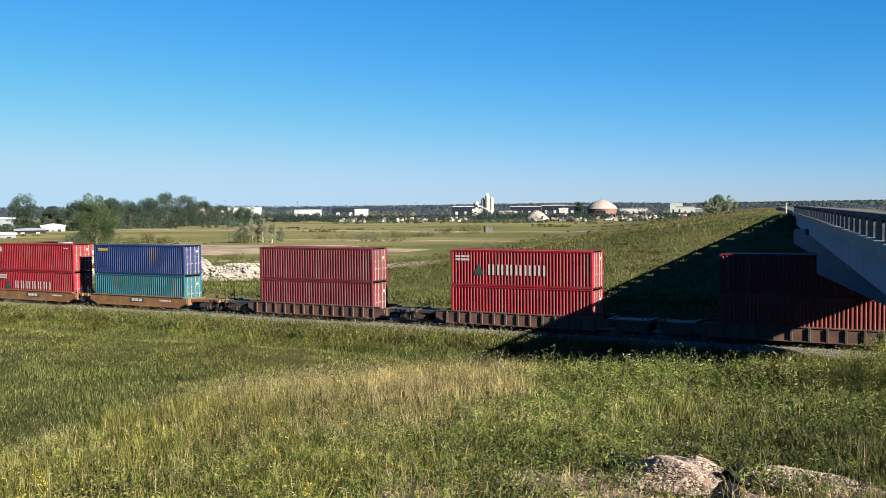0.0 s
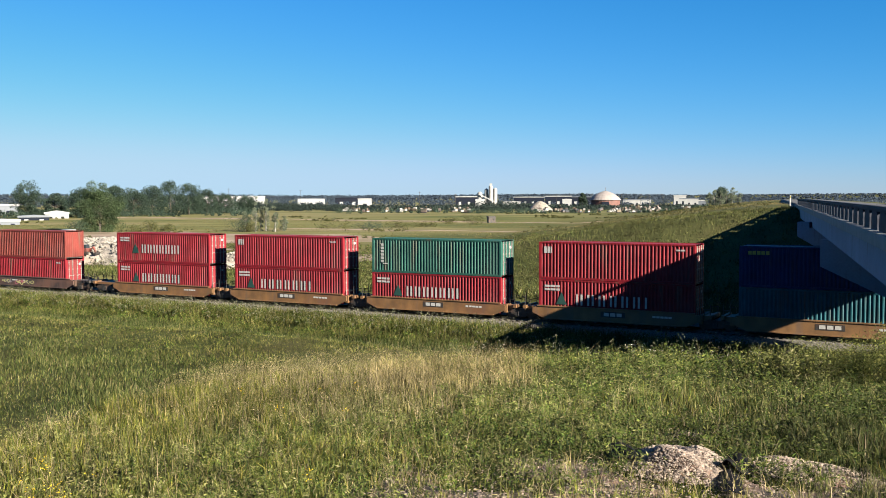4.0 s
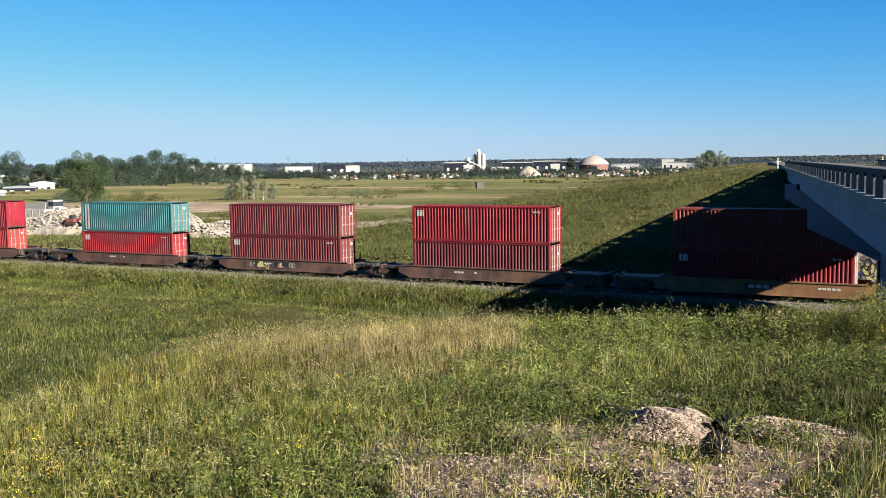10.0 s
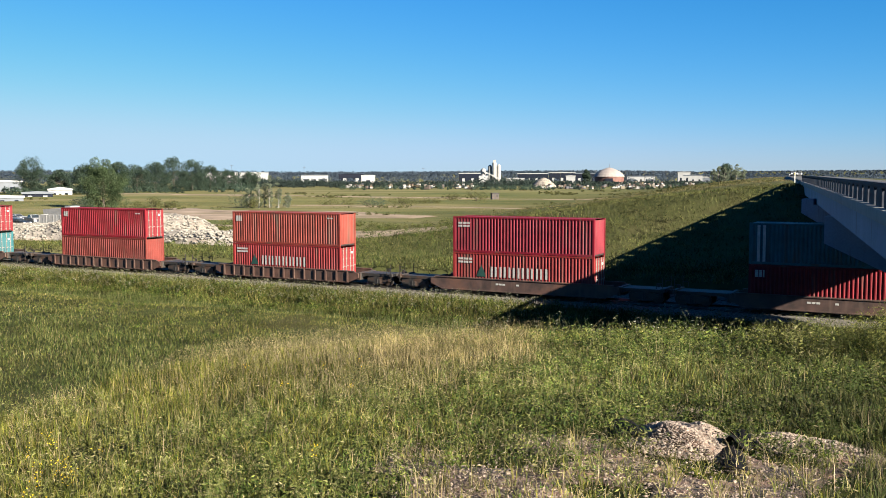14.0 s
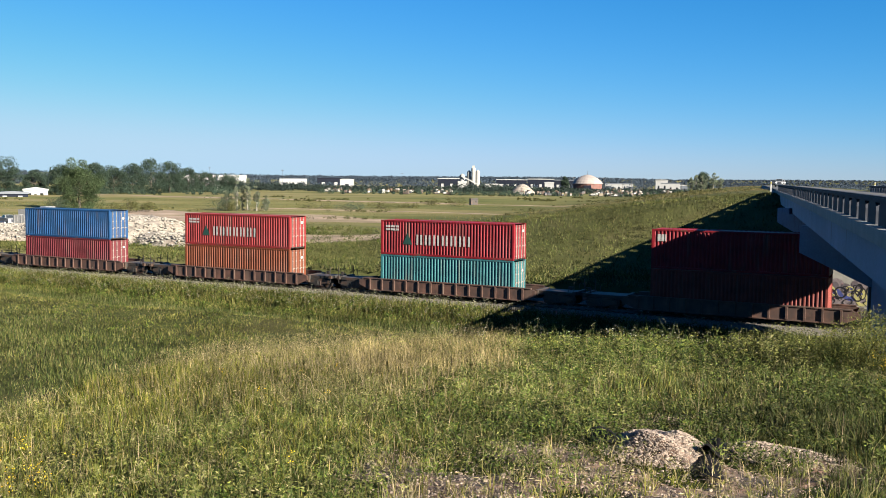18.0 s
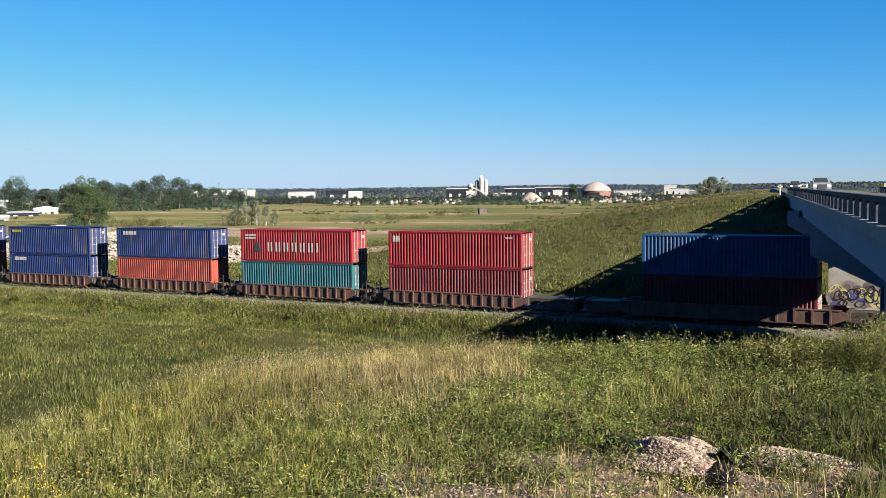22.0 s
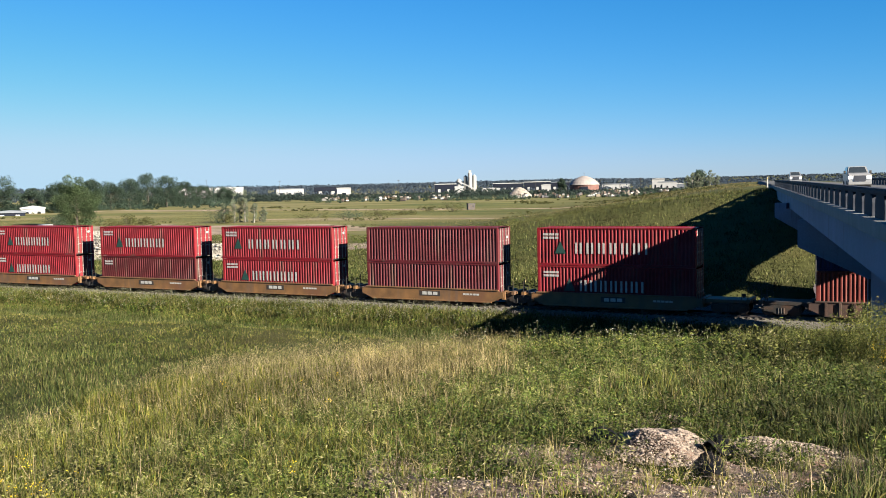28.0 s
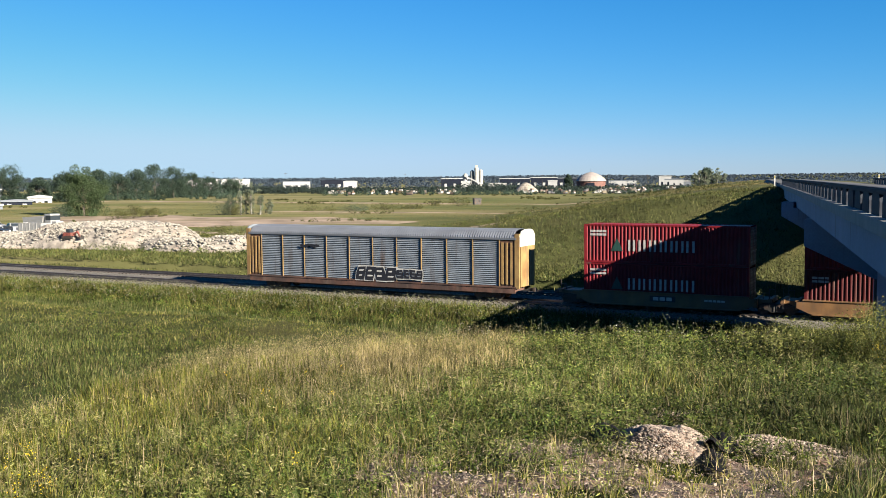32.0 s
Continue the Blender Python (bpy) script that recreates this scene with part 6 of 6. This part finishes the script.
def slope_grass():
    """The long slope down to the railway: fine grass, with hollows of deeper green and rank growth by the ditch."""
    n = 620000
    s, v = RNG.uniform(-135, 14, n), 14 + 44 * RNG.uniform(0, 1, n) ** 0.9
    x, y = s * U.x + v * N.x, s * U.y + v * N.y
    r, az = np.hypot(x, y), np.degrees(np.arctan2(x, y))
    keep = (az > -48) & (az < 12) & (r > 13.5) & (RNG.random(n) < np.clip(55 / r, 0.6, 1))
    x, y, r = x[keep], y[keep], r[keep]
    hollow = 0.5 * wave(x, y, 7.0, 9) + 0.5 * wave(x, y, 2.6, 4)
    v = x * N.x + y * N.y
    lush = np.exp(-((v - 36) / 6) ** 2) - 1.2 * np.exp(-((v - 47.5) / 3.6) ** 2)
    mid = RNG.random(len(x)) < 0.6 + 0.4 * hollow - 0.4 * lush
    h = RNG.uniform(0.1, 0.32, len(x)) * (1 + 0.25 * lush) * (0.85 + 0.4 * wave(x, y, 1.4, 4)) * np.where(mid, 1.0, 1.25)
    w = RNG.uniform(0.012, 0.028, len(x)) * (0.7 + r / 70)
    blades("slope_grass", x[mid], y[mid], h[mid], w[mid], G_MID, "green and yellow grass on the long slope", 0.4, far=True)
    blades("slope_grass", x[~mid], y[~mid], h[~mid], w[~mid], G_DARK, "deep green grass on the long slope", 0.4, far=True)
    # weeds that stand in the slope's grass in loose drifts
    x, y = track_points(5200, -130, 12, 15, 60)
    keep = (RNG.random(len(x)) < 0.25 + 0.75 * wave(x, y, 3.2, 6)) & (np.hypot(x, y) > 14.5)
    x, y = x[keep], y[keep]
    leaf_mass("slope_weeds", np.stack([x, y, land(x, y) + 0.12], -1), RNG.uniform(0.12, 0.34, len(x)), 34, 0.085, LEAF_W, "leafy green weeds on the long slope", "weeds", kind="stuff")
    x, y = track_points(26000, -130, 10, 14, 60)
    berm = np.exp(-((x * N.x + y * N.y - 47.5) / 3.6) ** 2)
    keep = (np.hypot(x, y) > 14) & (RNG.random(len(x)) < 0.3 + 0.4 * wave(x, y, 4.0, 3) + 0.7 * berm)
    x, y = x[keep], y[keep]
    vs, fs = quads(np.stack([x, y, land(x, y) + RNG.uniform(0.15, 0.36, len(x))], -1), RNG.uniform(0.035, 0.07, len(x)), ratio=0.5)
    tagged(put("grass_seed_heads", raw_mesh("slope heads", vs, fs, 4), LEAF_S), "pale seed heads scattered over the slope", "grass", kind="stuff")
    # rank growth in the ditch and along the ballast
    x, y = track_points(64000, -140, 12, 54.5, 63.5)
    blades("ditch_grass", x, y, RNG.uniform(0.3, 0.8, len(x)) * (0.8 + 0.4 * wave(x, y, 4, 7)), RNG.uniform(0.025, 0.06, len(x)), G_DARK, "deep green tall grass in the ditch", 0.3, far=True)
    x, y = track_points(60000, -140, 12, 62.5, 67.6)
    s = x * U.x + y * U.y
    tall = 1 - 0.45 * smooth(-30, -5, s)
    blades("ditch_grass", x, y, RNG.uniform(0.3, 0.75, len(x)) * tall * (0.85 + 0.35 * wave(x, y, 3, 7)), RNG.uniform(0.022, 0.05, len(x)), G_MID, "yellow-green grass along the ditch", 0.4, far=True)
    x, y = track_points(34000, -140, 10, 65.4, 68.9)
    s = x * U.x + y * U.y
    tall = 1 - 0.55 * smooth(-34, -8, s)
    keep = RNG.random(len(x)) < 0.35 + 0.65 * tall
    x, y, tall = x[keep], y[keep], tall[keep]
    blades("ballast_weeds", x, y, RNG.uniform(0.35, 0.95, len(x)) * tall, RNG.uniform(0.02, 0.05, len(x)), G_MID, "rank green weeds along the ballast", 0.35, far=True)
    x, y = track_points(1500, -140, 10, 62.5, 68.4)
    s = x * U.x + y * U.y
    keep = RNG.random(len(x)) < 0.25 + 0.75 * (1 - smooth(-45, -5, s))
    x, y = x[keep], y[keep]
    leaf_mass("ballast_weeds", np.stack([x, y, land(x, y) + 0.3], -1), RNG.uniform(0.22, 0.5, len(x)), 40, 0.13, LEAF_W, "leafy weeds along the ballast", "weeds", kind="stuff")
    x, y = track_points(4200, -140, 8, 64.5, 68.8)
    s = x * U.x + y * U.y
    keep = RNG.random(len(x)) < 1 - 0.7 * smooth(-40, -5, s)
    x, y = x[keep], y[keep]
    z = land(x, y) + RNG.uniform(0.5, 1.0, len(x))
    vs, fs = quads(np.repeat(np.stack([x, y, z], -1), 5, axis=0) + RNG.normal(0, 0.07, (len(x) * 5, 3)), 0.1, ratio=0.5)
    tagged(put("weed_heads", raw_mesh("heads", vs, fs, 4), LEAF_S), "pale seeding weed heads along the ballast", "weeds", kind="stuff")
    # the verge between the far track and the rubble
    x, y = track_points(46000, -205, -20, 81.6, 97)
    ok = heap_z(x * U.x + y * U.y, x * N.x + y * N.y, HEAPS) <= 0.02
    x, y = x[ok], y[ok]
    deep = RNG.random(len(x)) < 0.3 + 0.4 * smooth(-125, -100, x * U.x + y * U.y) + 0.3 * wave(x, y, 4, 3)
    for k, m, label in ((~deep, G_MID, "soft yellow-green weeds on the verge"), (deep, G_DARK, "deep green weeds on the verge")):
        blades("verge_grass", x[k], y[k], RNG.uniform(0.2, 0.6, k.sum()) * (0.85 + 0.4 * wave(x[k], y[k], 3, 2)), RNG.uniform(0.04, 0.09, k.sum()), m, label, 0.45, far=True)
    # tall brush between the rubble and the embankment
    for count, m, label in ((1300, LEAF_B, "tall dark olive brush beside the rubble"), (900, LEAF_W, "tall green weeds beside the rubble")):
        x, y = track_points(count, -128, -62, 96, 150)
        keep = (heap_z(x * U.x + y * U.y, x * N.x + y * N.y, HEAPS) <= 0.02) & (RNG.random(count) < 0.45 + 0.6 * wave(x, y, 7.0, count)) & (~on_dirt(x, y) | (RNG.random(count) < 0.3))
        x, y = x[keep], y[keep]
        rad = RNG.uniform(0.3, 0.95, len(x))
        leaf_mass("verge_brush", np.stack([x, y, land(x, y) + rad * 0.6], -1), rad, 60, 0.16, m, label, "brush", kind="stuff")
    # the dry plain
    x, y = polar_points(70000, -47, 2, 136, 420, 1.5)
    keep = ~on_dirt(x, y) | (RNG.random(len(x)) < 0.12)
    x, y = x[keep], y[keep]
    blades("field_grass", x, y, RNG.uniform(0.1, 0.3, len(x)) * (0.8 + 0.6 * wave(x * 0.3, y, 14, 3)), RNG.uniform(0.05, 0.13, len(x)), G_FIELD, "rough yellow-green grass across the plain", 0.5, far=True)
    # the far embankment: olive grass broken by clumps of tall weeds
    x, y = track_points(190000, -200, 40, 81.5, 140)
    hz = heap_z(x * U.x + y * U.y, x * N.x + y * N.y, HEAPS) + 0.1 * (on_dirt(x, y) & (RNG.random(len(x)) > 0.1))
    dark = RNG.random(len(x)) < 0.3 + 0.35 * wave(x, y, 6, 5)
    ok = (hz <= 0.02) & ~dark
    blades("field_grass", x[ok], y[ok], RNG.uniform(0.12, 0.42, ok.sum()), RNG.uniform(0.03, 0.08, ok.sum()), G_SLOPE, "olive field grass beyond the track", 0.4, far=True)
    ok = (hz <= 0.02) & dark
    blades("field_grass", x[ok], y[ok], RNG.uniform(0.2, 0.65, ok.sum()), RNG.uniform(0.04, 0.08, ok.sum()), G_DARK, "deep green grass on the far slope", 0.35, far=True)
    for count, m, r0, r1, leaf, label in ((2500, LEAF_B, 0.25, 0.75, 0.13, "dark clumps of tall weeds on the far embankment"), (2200, G_SLOPE, 0.2, 0.55, 0.11, "olive clumps of tall weeds on the far embankment")):
        x, y = track_points(count, -75, 18, 86, 134)
        keep = (x > -68) & (RNG.random(count) < 0.35 + 0.6 * wave(x * 1.6, y, 4.0, count))
        x, y = x[keep], y[keep]
        rad = RNG.uniform(r0, r1, len(x))
        leaf_mass("slope_brush", np.stack([x, y, land(x, y) + rad * 0.55], -1), rad, 52, leaf, m, label, "brush", kind="stuff")


def leaf_mass(name, centres, radii, per, size, m, label, category, parent=None, kind=""):
    c = np.repeat(centres, per, axis=0)
    g = RNG.normal(0, 1, (len(c), 3))
    g /= np.linalg.norm(g, axis=1, keepdims=True)
    g *= RNG.uniform(0.35, 1.0, (len(c), 1)) ** 0.6
    pts = c + g * np.repeat(radii, per)[:, None] * np.array([1, 1, 0.85])
    vs, fs = quads(pts, RNG.uniform(0.6, 1.3, len(pts)) * (np.repeat(size, per) if np.ndim(size) else size), ratio=0.65)
    ob = put(name, raw_mesh(name, vs, fs, 4), m, parent)
    return tagged(ob, label, category, kind=kind) if label else ob


slope_grass()


def tree(px, r, h, w, m=None, label="broad leafy green tree at the field edge", slim=False, leaf=0.5, bushy=0.03):
    x, y, z = far(px, r)
    ob = thing("tree", pose(x, y, z - 0.15), label, "tree", "trees across the plain")
    h, w = h * 1.1, w * 1.1
    bm = bmesh.new()
    rng = random.Random(int(px * 100) + int(r))
    cyl(bm, (0, 0, 0), (rng.uniform(-0.3, 0.3), 0, h * 0.6), h * 0.022 + 0.05, h * 0.008, seg=8)
    tips = []
    for i in range(9):
        a, t = rng.uniform(0, 6.28), rng.uniform(0.12 if bushy > 0.05 else 0.3, 0.62)
        L = w * 0.5 * rng.uniform(0.6, 1.0)
        tip = (math.cos(a) * L, math.sin(a) * L, h * t + L * rng.uniform(0.2, 0.7))
        cyl(bm, (0, 0, h * t * 0.9), tip, h * 0.009 + 0.02, 0.02, seg=5)
        tips.append(tip)
    part("trunk", bm, BARK if not slim else BARK_P, ob)
    k = 64 if not slim else 22
    cs = []
    for i in range(k):
        t = rng.uniform(bushy, 1.0)
        rad = w * 0.5 * (math.sin(math.pi * min(1, 0.22 + 0.72 * t)) ** 0.7) * rng.uniform(0.35, 1.0)
        a = rng.uniform(0, 6.28)
        cs.append((math.cos(a) * rad, math.sin(a) * rad, h * t * 0.93))
    cs = np.array(cs + tips)
    leaf_mass("crown", cs, RNG.uniform(0.08, 0.15, len(cs)) * (w + h * (0.25 if not slim else 0.32)), (360 if m is LEAF_N else 150) if not slim else 48, leaf, m or LEAF_T, "", "", ob)
    return ob


# degrees right of the bridge's line, metres, height, width
for px, r, h, w in ((-45.0, 470, 17, 13), (-46.0, 440, 15, 12), (-40.65, 520, 16.5, 13), (-37.9, 500, 14, 12), (-36.2, 520, 14, 13), (-34.2, 560, 15, 14), (-33.2, 600, 18, 15), (-32.2, 560, 16, 14), (-31.2, 600, 13, 14), (-39.2, 540, 11, 12), (-30.2, 620, 11, 13), (-29.0, 640, 10, 12), (-35.2, 540, 13, 14)):
    tree(px, r, h, w)
tree(-37.0, 292, 13.5, 11, LEAF_N, "bushy green tree standing alone in the field", leaf=0.3, bushy=0.04)
for px, r, h, w in ((-28.5, 282, 8.6, 1.5), (-27.9, 286, 9.2, 1.3), (-27.4, 280, 8.6, 1.3), (-28.2, 288, 7.0, 1.6), (-29.1, 284, 5.5, 2.4), (-26.9, 283, 4.0, 2.2)):
    tree(px, r, h, w, LEAF_Y, "slim pale poplar in a small clump", True, 0.26, 0.02)
for px, r, h, w in ((-1.75, 680, 13, 11), (-9.5, 760, 11.5, 6)):
    tree(px, r, h, w, LEAF_T, "green tree beside the plant")
for px, r, h, w in ((-2.4, 600, 9, 3.6), (-2.1, 606, 10.5, 3.8), (-1.8, 598, 9.5, 4.0), (-1.45, 610, 10.5, 3.4), (-1.15, 602, 11, 3.4), (-0.85, 606, 9.5, 3.6)):
    tree(px, r, h, w, LEAF_Y, "pale green poplar beside the road", True, 0.5, 0.02)


def shrub(px, r, h, w, m, label):
    x, y, z = far(px, r)
    ob = thing("shrub", pose(x, y, z - 0.1), label, "shrub", "shrubs in the field")
    rng = random.Random(int(px * 77) + int(r))
    for i in range(6):
        bm = bmesh.new()
        a = rng.uniform(0, 6.28)
        cyl(bm, (0, 0, 0), (math.cos(a) * w * 0.35, math.sin(a) * w * 0.35, h * 0.75), 0.05, 0.02, seg=5)
        part("stem", bm, BARK, ob)
    k = 14
    cs = np.array([(rng.uniform(-0.5, 0.5) * w, rng.uniform(-0.4, 0.4) * w, h * rng.uniform(0.15, 0.8)) for i in range(k)])
    leaf_mass("crown", cs, np.full(k, 0.16 * (w + h)), 80, 0.26, m, "", "", ob)


for px, r, h, w in ((-15.9, 340, 4.2, 6), (-17.3, 350, 2.5, 5), (-34.4, 270, 4.0, 4), (-35.2, 268, 3.0, 7), (-33.4, 276, 2.6, 5), (-38.2, 285, 3.5, 5), (-20.0, 300, 1.6, 8), (-22.0, 295, 1.8, 10), (-24.0, 300, 1.4, 9), (-18.6, 310, 1.3, 7), (-29.4, 283, 4.6, 5.5), (-28.8, 280, 3.0, 4)):
    shrub(px, r, h, w, LEAF_T if int(r) % 2 else LEAF_B, "low rough shrub in the dry field")


def belts():
    """Woods too far off to count: a nearer belt, a yard hedge and the skyline, its haze in the leaf colour."""
    n = 1150
    px, r = RNG.uniform(-33, -3, n), RNG.uniform(690, 860, n)
    c = np.array([(lambda p: (p[0], p[1], p[2]))(far(a, b)) for a, b in zip(px, r)])
    h = RNG.uniform(1.2, 3.6, n) * (0.7 + 0.9 * (1 - smooth(-31, -22, px)) + 0.5 * smooth(-17, -15, px) * (1 - smooth(-13, -11, px)))
    c[:, 2] += h * 0.7
    leaf_mass("hedge_belt", c, h, 40, 1.2, LEAF_FAR, "dark green belt of bushes before the yards", "woods", kind="stuff")
    n = 900
    px, r = RNG.uniform(-27, -2.5, n), RNG.uniform(660, 980, n)
    c = np.array([far(a, b) for a, b in zip(px, r)])
    h = RNG.uniform(0.6, 1.9, n)
    c[:, 2] += h * 0.5
    leaf_mass("yard_scrub", c, h * 1.3, 30, 1.0, LEAF_FAR, "dark scrub between the yards", "brush", kind="stuff")
    n = 300
    px, r = RNG.uniform(-24, -2, n), RNG.uniform(560, 650, n)
    ok = RNG.random(n) < 0.35 + 0.65 * (np.exp(-((px + 14) / 2.5) ** 2) + np.exp(-((px + 5.5) / 1.5) ** 2))
    px, r = px[ok], r[ok]
    c = np.array([far(a, b) for a, b in zip(px, r)])
    h = RNG.uniform(0.7, 2.2, len(px))
    c[:, 2] += h * 0.7
    leaf_mass("yard_bushes", c, h, 60, 0.7, LEAF_T, "loose green bushes before the yards", "bushes", kind="stuff")
    n = 340
    px, r = RNG.uniform(-50, -28.5, n), RNG.uniform(500, 660, n)
    c = np.array([far(a, b) for a, b in zip(px, r)])
    h = RNG.uniform(1.1, 3.0, n) * (0.75 + 0.35 * wave(px, px * 0, 1.2, 4))
    c[:, 2] += h * 0.8
    leaf_mass("tree_understory", c, h, 50, 0.9, LEAF_T, "dense bushes under the trees at the field edge", "woods", kind="stuff")
    n = 2200
    px, r = RNG.uniform(-50, 14, n), RNG.uniform(1000, 1900, n)
    c = np.array([far(a, b) for a, b in zip(px, r)])
    h = RNG.uniform(1.6, 3.8, n)
    c[:, 2] += h * 0.5
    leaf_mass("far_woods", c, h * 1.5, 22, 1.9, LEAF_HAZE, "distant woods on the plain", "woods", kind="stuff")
    n = 4600
    px, r = RNG.uniform(-52, 16, n), RNG.uniform(1900, 4200, n)
    c = np.array([far(a, b) for a, b in zip(px, r)])
    low = 1 - 0.55 * smooth(-9, -3, px)
    c[:, 2] += 4 * low
    leaf_mass("skyline_woods", c, RNG.uniform(4, 8.5, n) * low, 18, 5.0, LEAF_HAZE, "wooded skyline with haze in its leaf colour", "woods", kind="stuff")
    n = 420
    s, v = RNG.uniform(-60, 22, n), RNG.uniform(92, 330, n)
    x, y = s * U.x + v * N.x, s * U.y + v * N.y
    ok = (x > -62) & (x < 2.5)
    c = np.stack([x, y, land(x, y) + 0.15], -1)[ok]
    leaf_mass("slope_brush", c, RNG.uniform(0.25, 0.7, len(c)), 56, 0.15, LEAF_B, "low brush scattered on the far embankment", "brush", kind="stuff")
    # drifts of scrub that run across the plain
    px, r = [], []
    for k in range(46):
        a, b = RNG.uniform(-46, -1), RNG.uniform(150, 640)
        m = int(RNG.integers(8, 26))
        px.append(a + RNG.normal(0, 260 / b, m))
        r.append(b + RNG.normal(0, 0.012 * b, m))
    px, r = np.concatenate(px), np.concatenate(r)
    c = np.array([far(a, b) for a, b in zip(px, r)])
    c[:, 2] += 0.1
    leaf_mass("field_scrub", c, RNG.uniform(0.3, 0.9, len(c)), 44, r * 0.0011, LEAF_B, "drifts of low scrub across the dry plain", "brush", kind="stuff")


belts()

# ---- gravel by the camera ----
PEBBLE = mat("pale gravel", (0.45, 0.35, 0.28), 0.9, vary=0.3, scale=30, bump=0.4, bscale=150)
PEBBLE_P = mat("pinkish gravel soil", (0.28, 0.165, 0.112), 0.95, vary=0.45, scale=9, bump=0.9, bscale=90, second=(0.08, 0.057, 0.044))


def build_gravel():
    x, y = np.meshgrid(np.linspace(-2.4, 1.7, 110), np.linspace(2.6, 7.8, 130), indexing="ij")
    m = gravel_mask(x, y)
    z = land(x, y) + np.where(m > 0.5, 0.012 + 0.01 * wave(x, y, 0.12, 3), -0.03) + mound_h(x, y)
    idx = np.arange(x.size).reshape(x.shape)
    f = np.stack([idx[:-1, :-1], idx[1:, :-1], idx[1:, 1:], idx[:-1, 1:]], -1).reshape(-1, 4)
    tagged(put("gravel_patch", raw_mesh("gravel", np.stack([x, y, z], -1).reshape(-1, 3), f, 4), PEBBLE_P), "bare pinkish gravel soil with a small heap", "gravel", kind="structure")
    n = 40000
    x, y = RNG.uniform(-2.3, 1.6, n), RNG.uniform(2.8, 7.7, n)
    mh = mound_h(x, y)
    keep = RNG.random(n) < 0.75 * gravel_mask(x, y) ** 1.3 + 0.7 * (mh > 0.012) + (mh > 0.05)
    x, y, mh = x[keep], y[keep], mh[keep]
    n2 = 6500
    a, q = RNG.uniform(0, 6.28, n2), RNG.uniform(0, 1.1, n2) ** 0.6
    x2, y2 = MX + 0.35 * q * np.cos(a), MY + 0.46 * q * np.sin(a)
    x3, y3 = MX + 0.7 + 0.6 * q * np.cos(-a), MY + 0.24 + 0.3 * q * np.sin(-a)
    x, y = np.concatenate([x, x2, x3[::2]]), np.concatenate([y, y2, y3[::2]])
    sz = RNG.uniform(0.003, 0.009, len(x)) * np.where(RNG.random(len(x)) < 0.12, 2.0, 1.0)
    c = np.stack([x, y, land(x, y) + mound_h(x, y) + 0.021], -1)
    stones_joined("gravel_stones", c, sz, PEBBLE, "loose pale gravel stones in a low heap", 3)


build_gravel()


def black_sheet(x, y, w, d, rise, turn):
    """A crumpled flap of black ground sheet that shows from under the heap."""
    n = 12
    c, sn = math.cos(radians(turn)), math.sin(radians(turn))
    i, j = np.meshgrid(np.linspace(-0.5, 0.5, n), np.linspace(-0.5, 0.5, n), indexing="ij")
    px, py = x + (i * w * c - j * d * sn), y + (i * w * sn + j * d * c)
    z = land(px, py) + 0.045 + rise * (0.5 - np.abs(i)) * (0.6 + 0.5 * wave(px, py, 0.05, 3)) + 0.012 * wave(px, py, 0.03, 8)
    idx = np.arange(n * n).reshape(n, n)
    f = np.stack([idx[:-1, :-1], idx[1:, :-1], idx[1:, 1:], idx[:-1, 1:]], -1).reshape(-1, 4)
    sheet = put("ground_sheet", raw_mesh("sheet", np.stack([px, py, z], -1).reshape(-1, 3), f, 4), SHEET)
    sheet.modifiers.new("thickness", "SOLIDIFY").thickness = 0.003
    tagged(sheet, "crumpled black ground sheet under the gravel heap", "plastic sheet", "flaps of the ground sheet")


SHEET = mat("black plastic sheet", (0.012, 0.012, 0.014), 0.85, vary=0.2, scale=20, bump=0.3, bscale=60, spec=0.08)
black_sheet(-0.78, 6.3, 0.26, 0.42, 0.17, 15)
black_sheet(-0.09, 6.26, 0.22, 0.4, 0.19, -12)
black_sheet(-0.11, 5.8, 0.13, 0.55, 0.05, 4)

# seconds, metres that the train has gone
TRAIN = [(0, -37.81), (2, -5.79), (4, 26.34), (6, 58.57), (8, 90.89), (10, 123.29), (12, 155.75), (14, 188.28), (16, 220.86), (18, 253.49),
         (20, 286.18), (22, 318.91), (24, 351.69), (26, 384.52), (28, 417.41), (30, 450.14), (32, 483.38)]


def motions():
    for ob, s, v, z in MOVERS:
        walk(ob, [(t, on_track(s + d, v, z)) for t, d in TRAIN])
    for ob, x, known in CARS:
        t0, y0 = known[0]
        t1, y1 = known[-1]
        before, after = y0 - known[1][1], known[-2][1] - y1
        rows = [(t, y0 + before * (t0 - t)) for t in range(0, t0)] + known + [(t, y1 - after * (t - t1)) for t in range(t1 + 1, 33)]
        walk(ob, [(t, BRIDGE_TURN @ pose(x, y, road_z(y) + 0.015)) for t, y in rows])


motions()
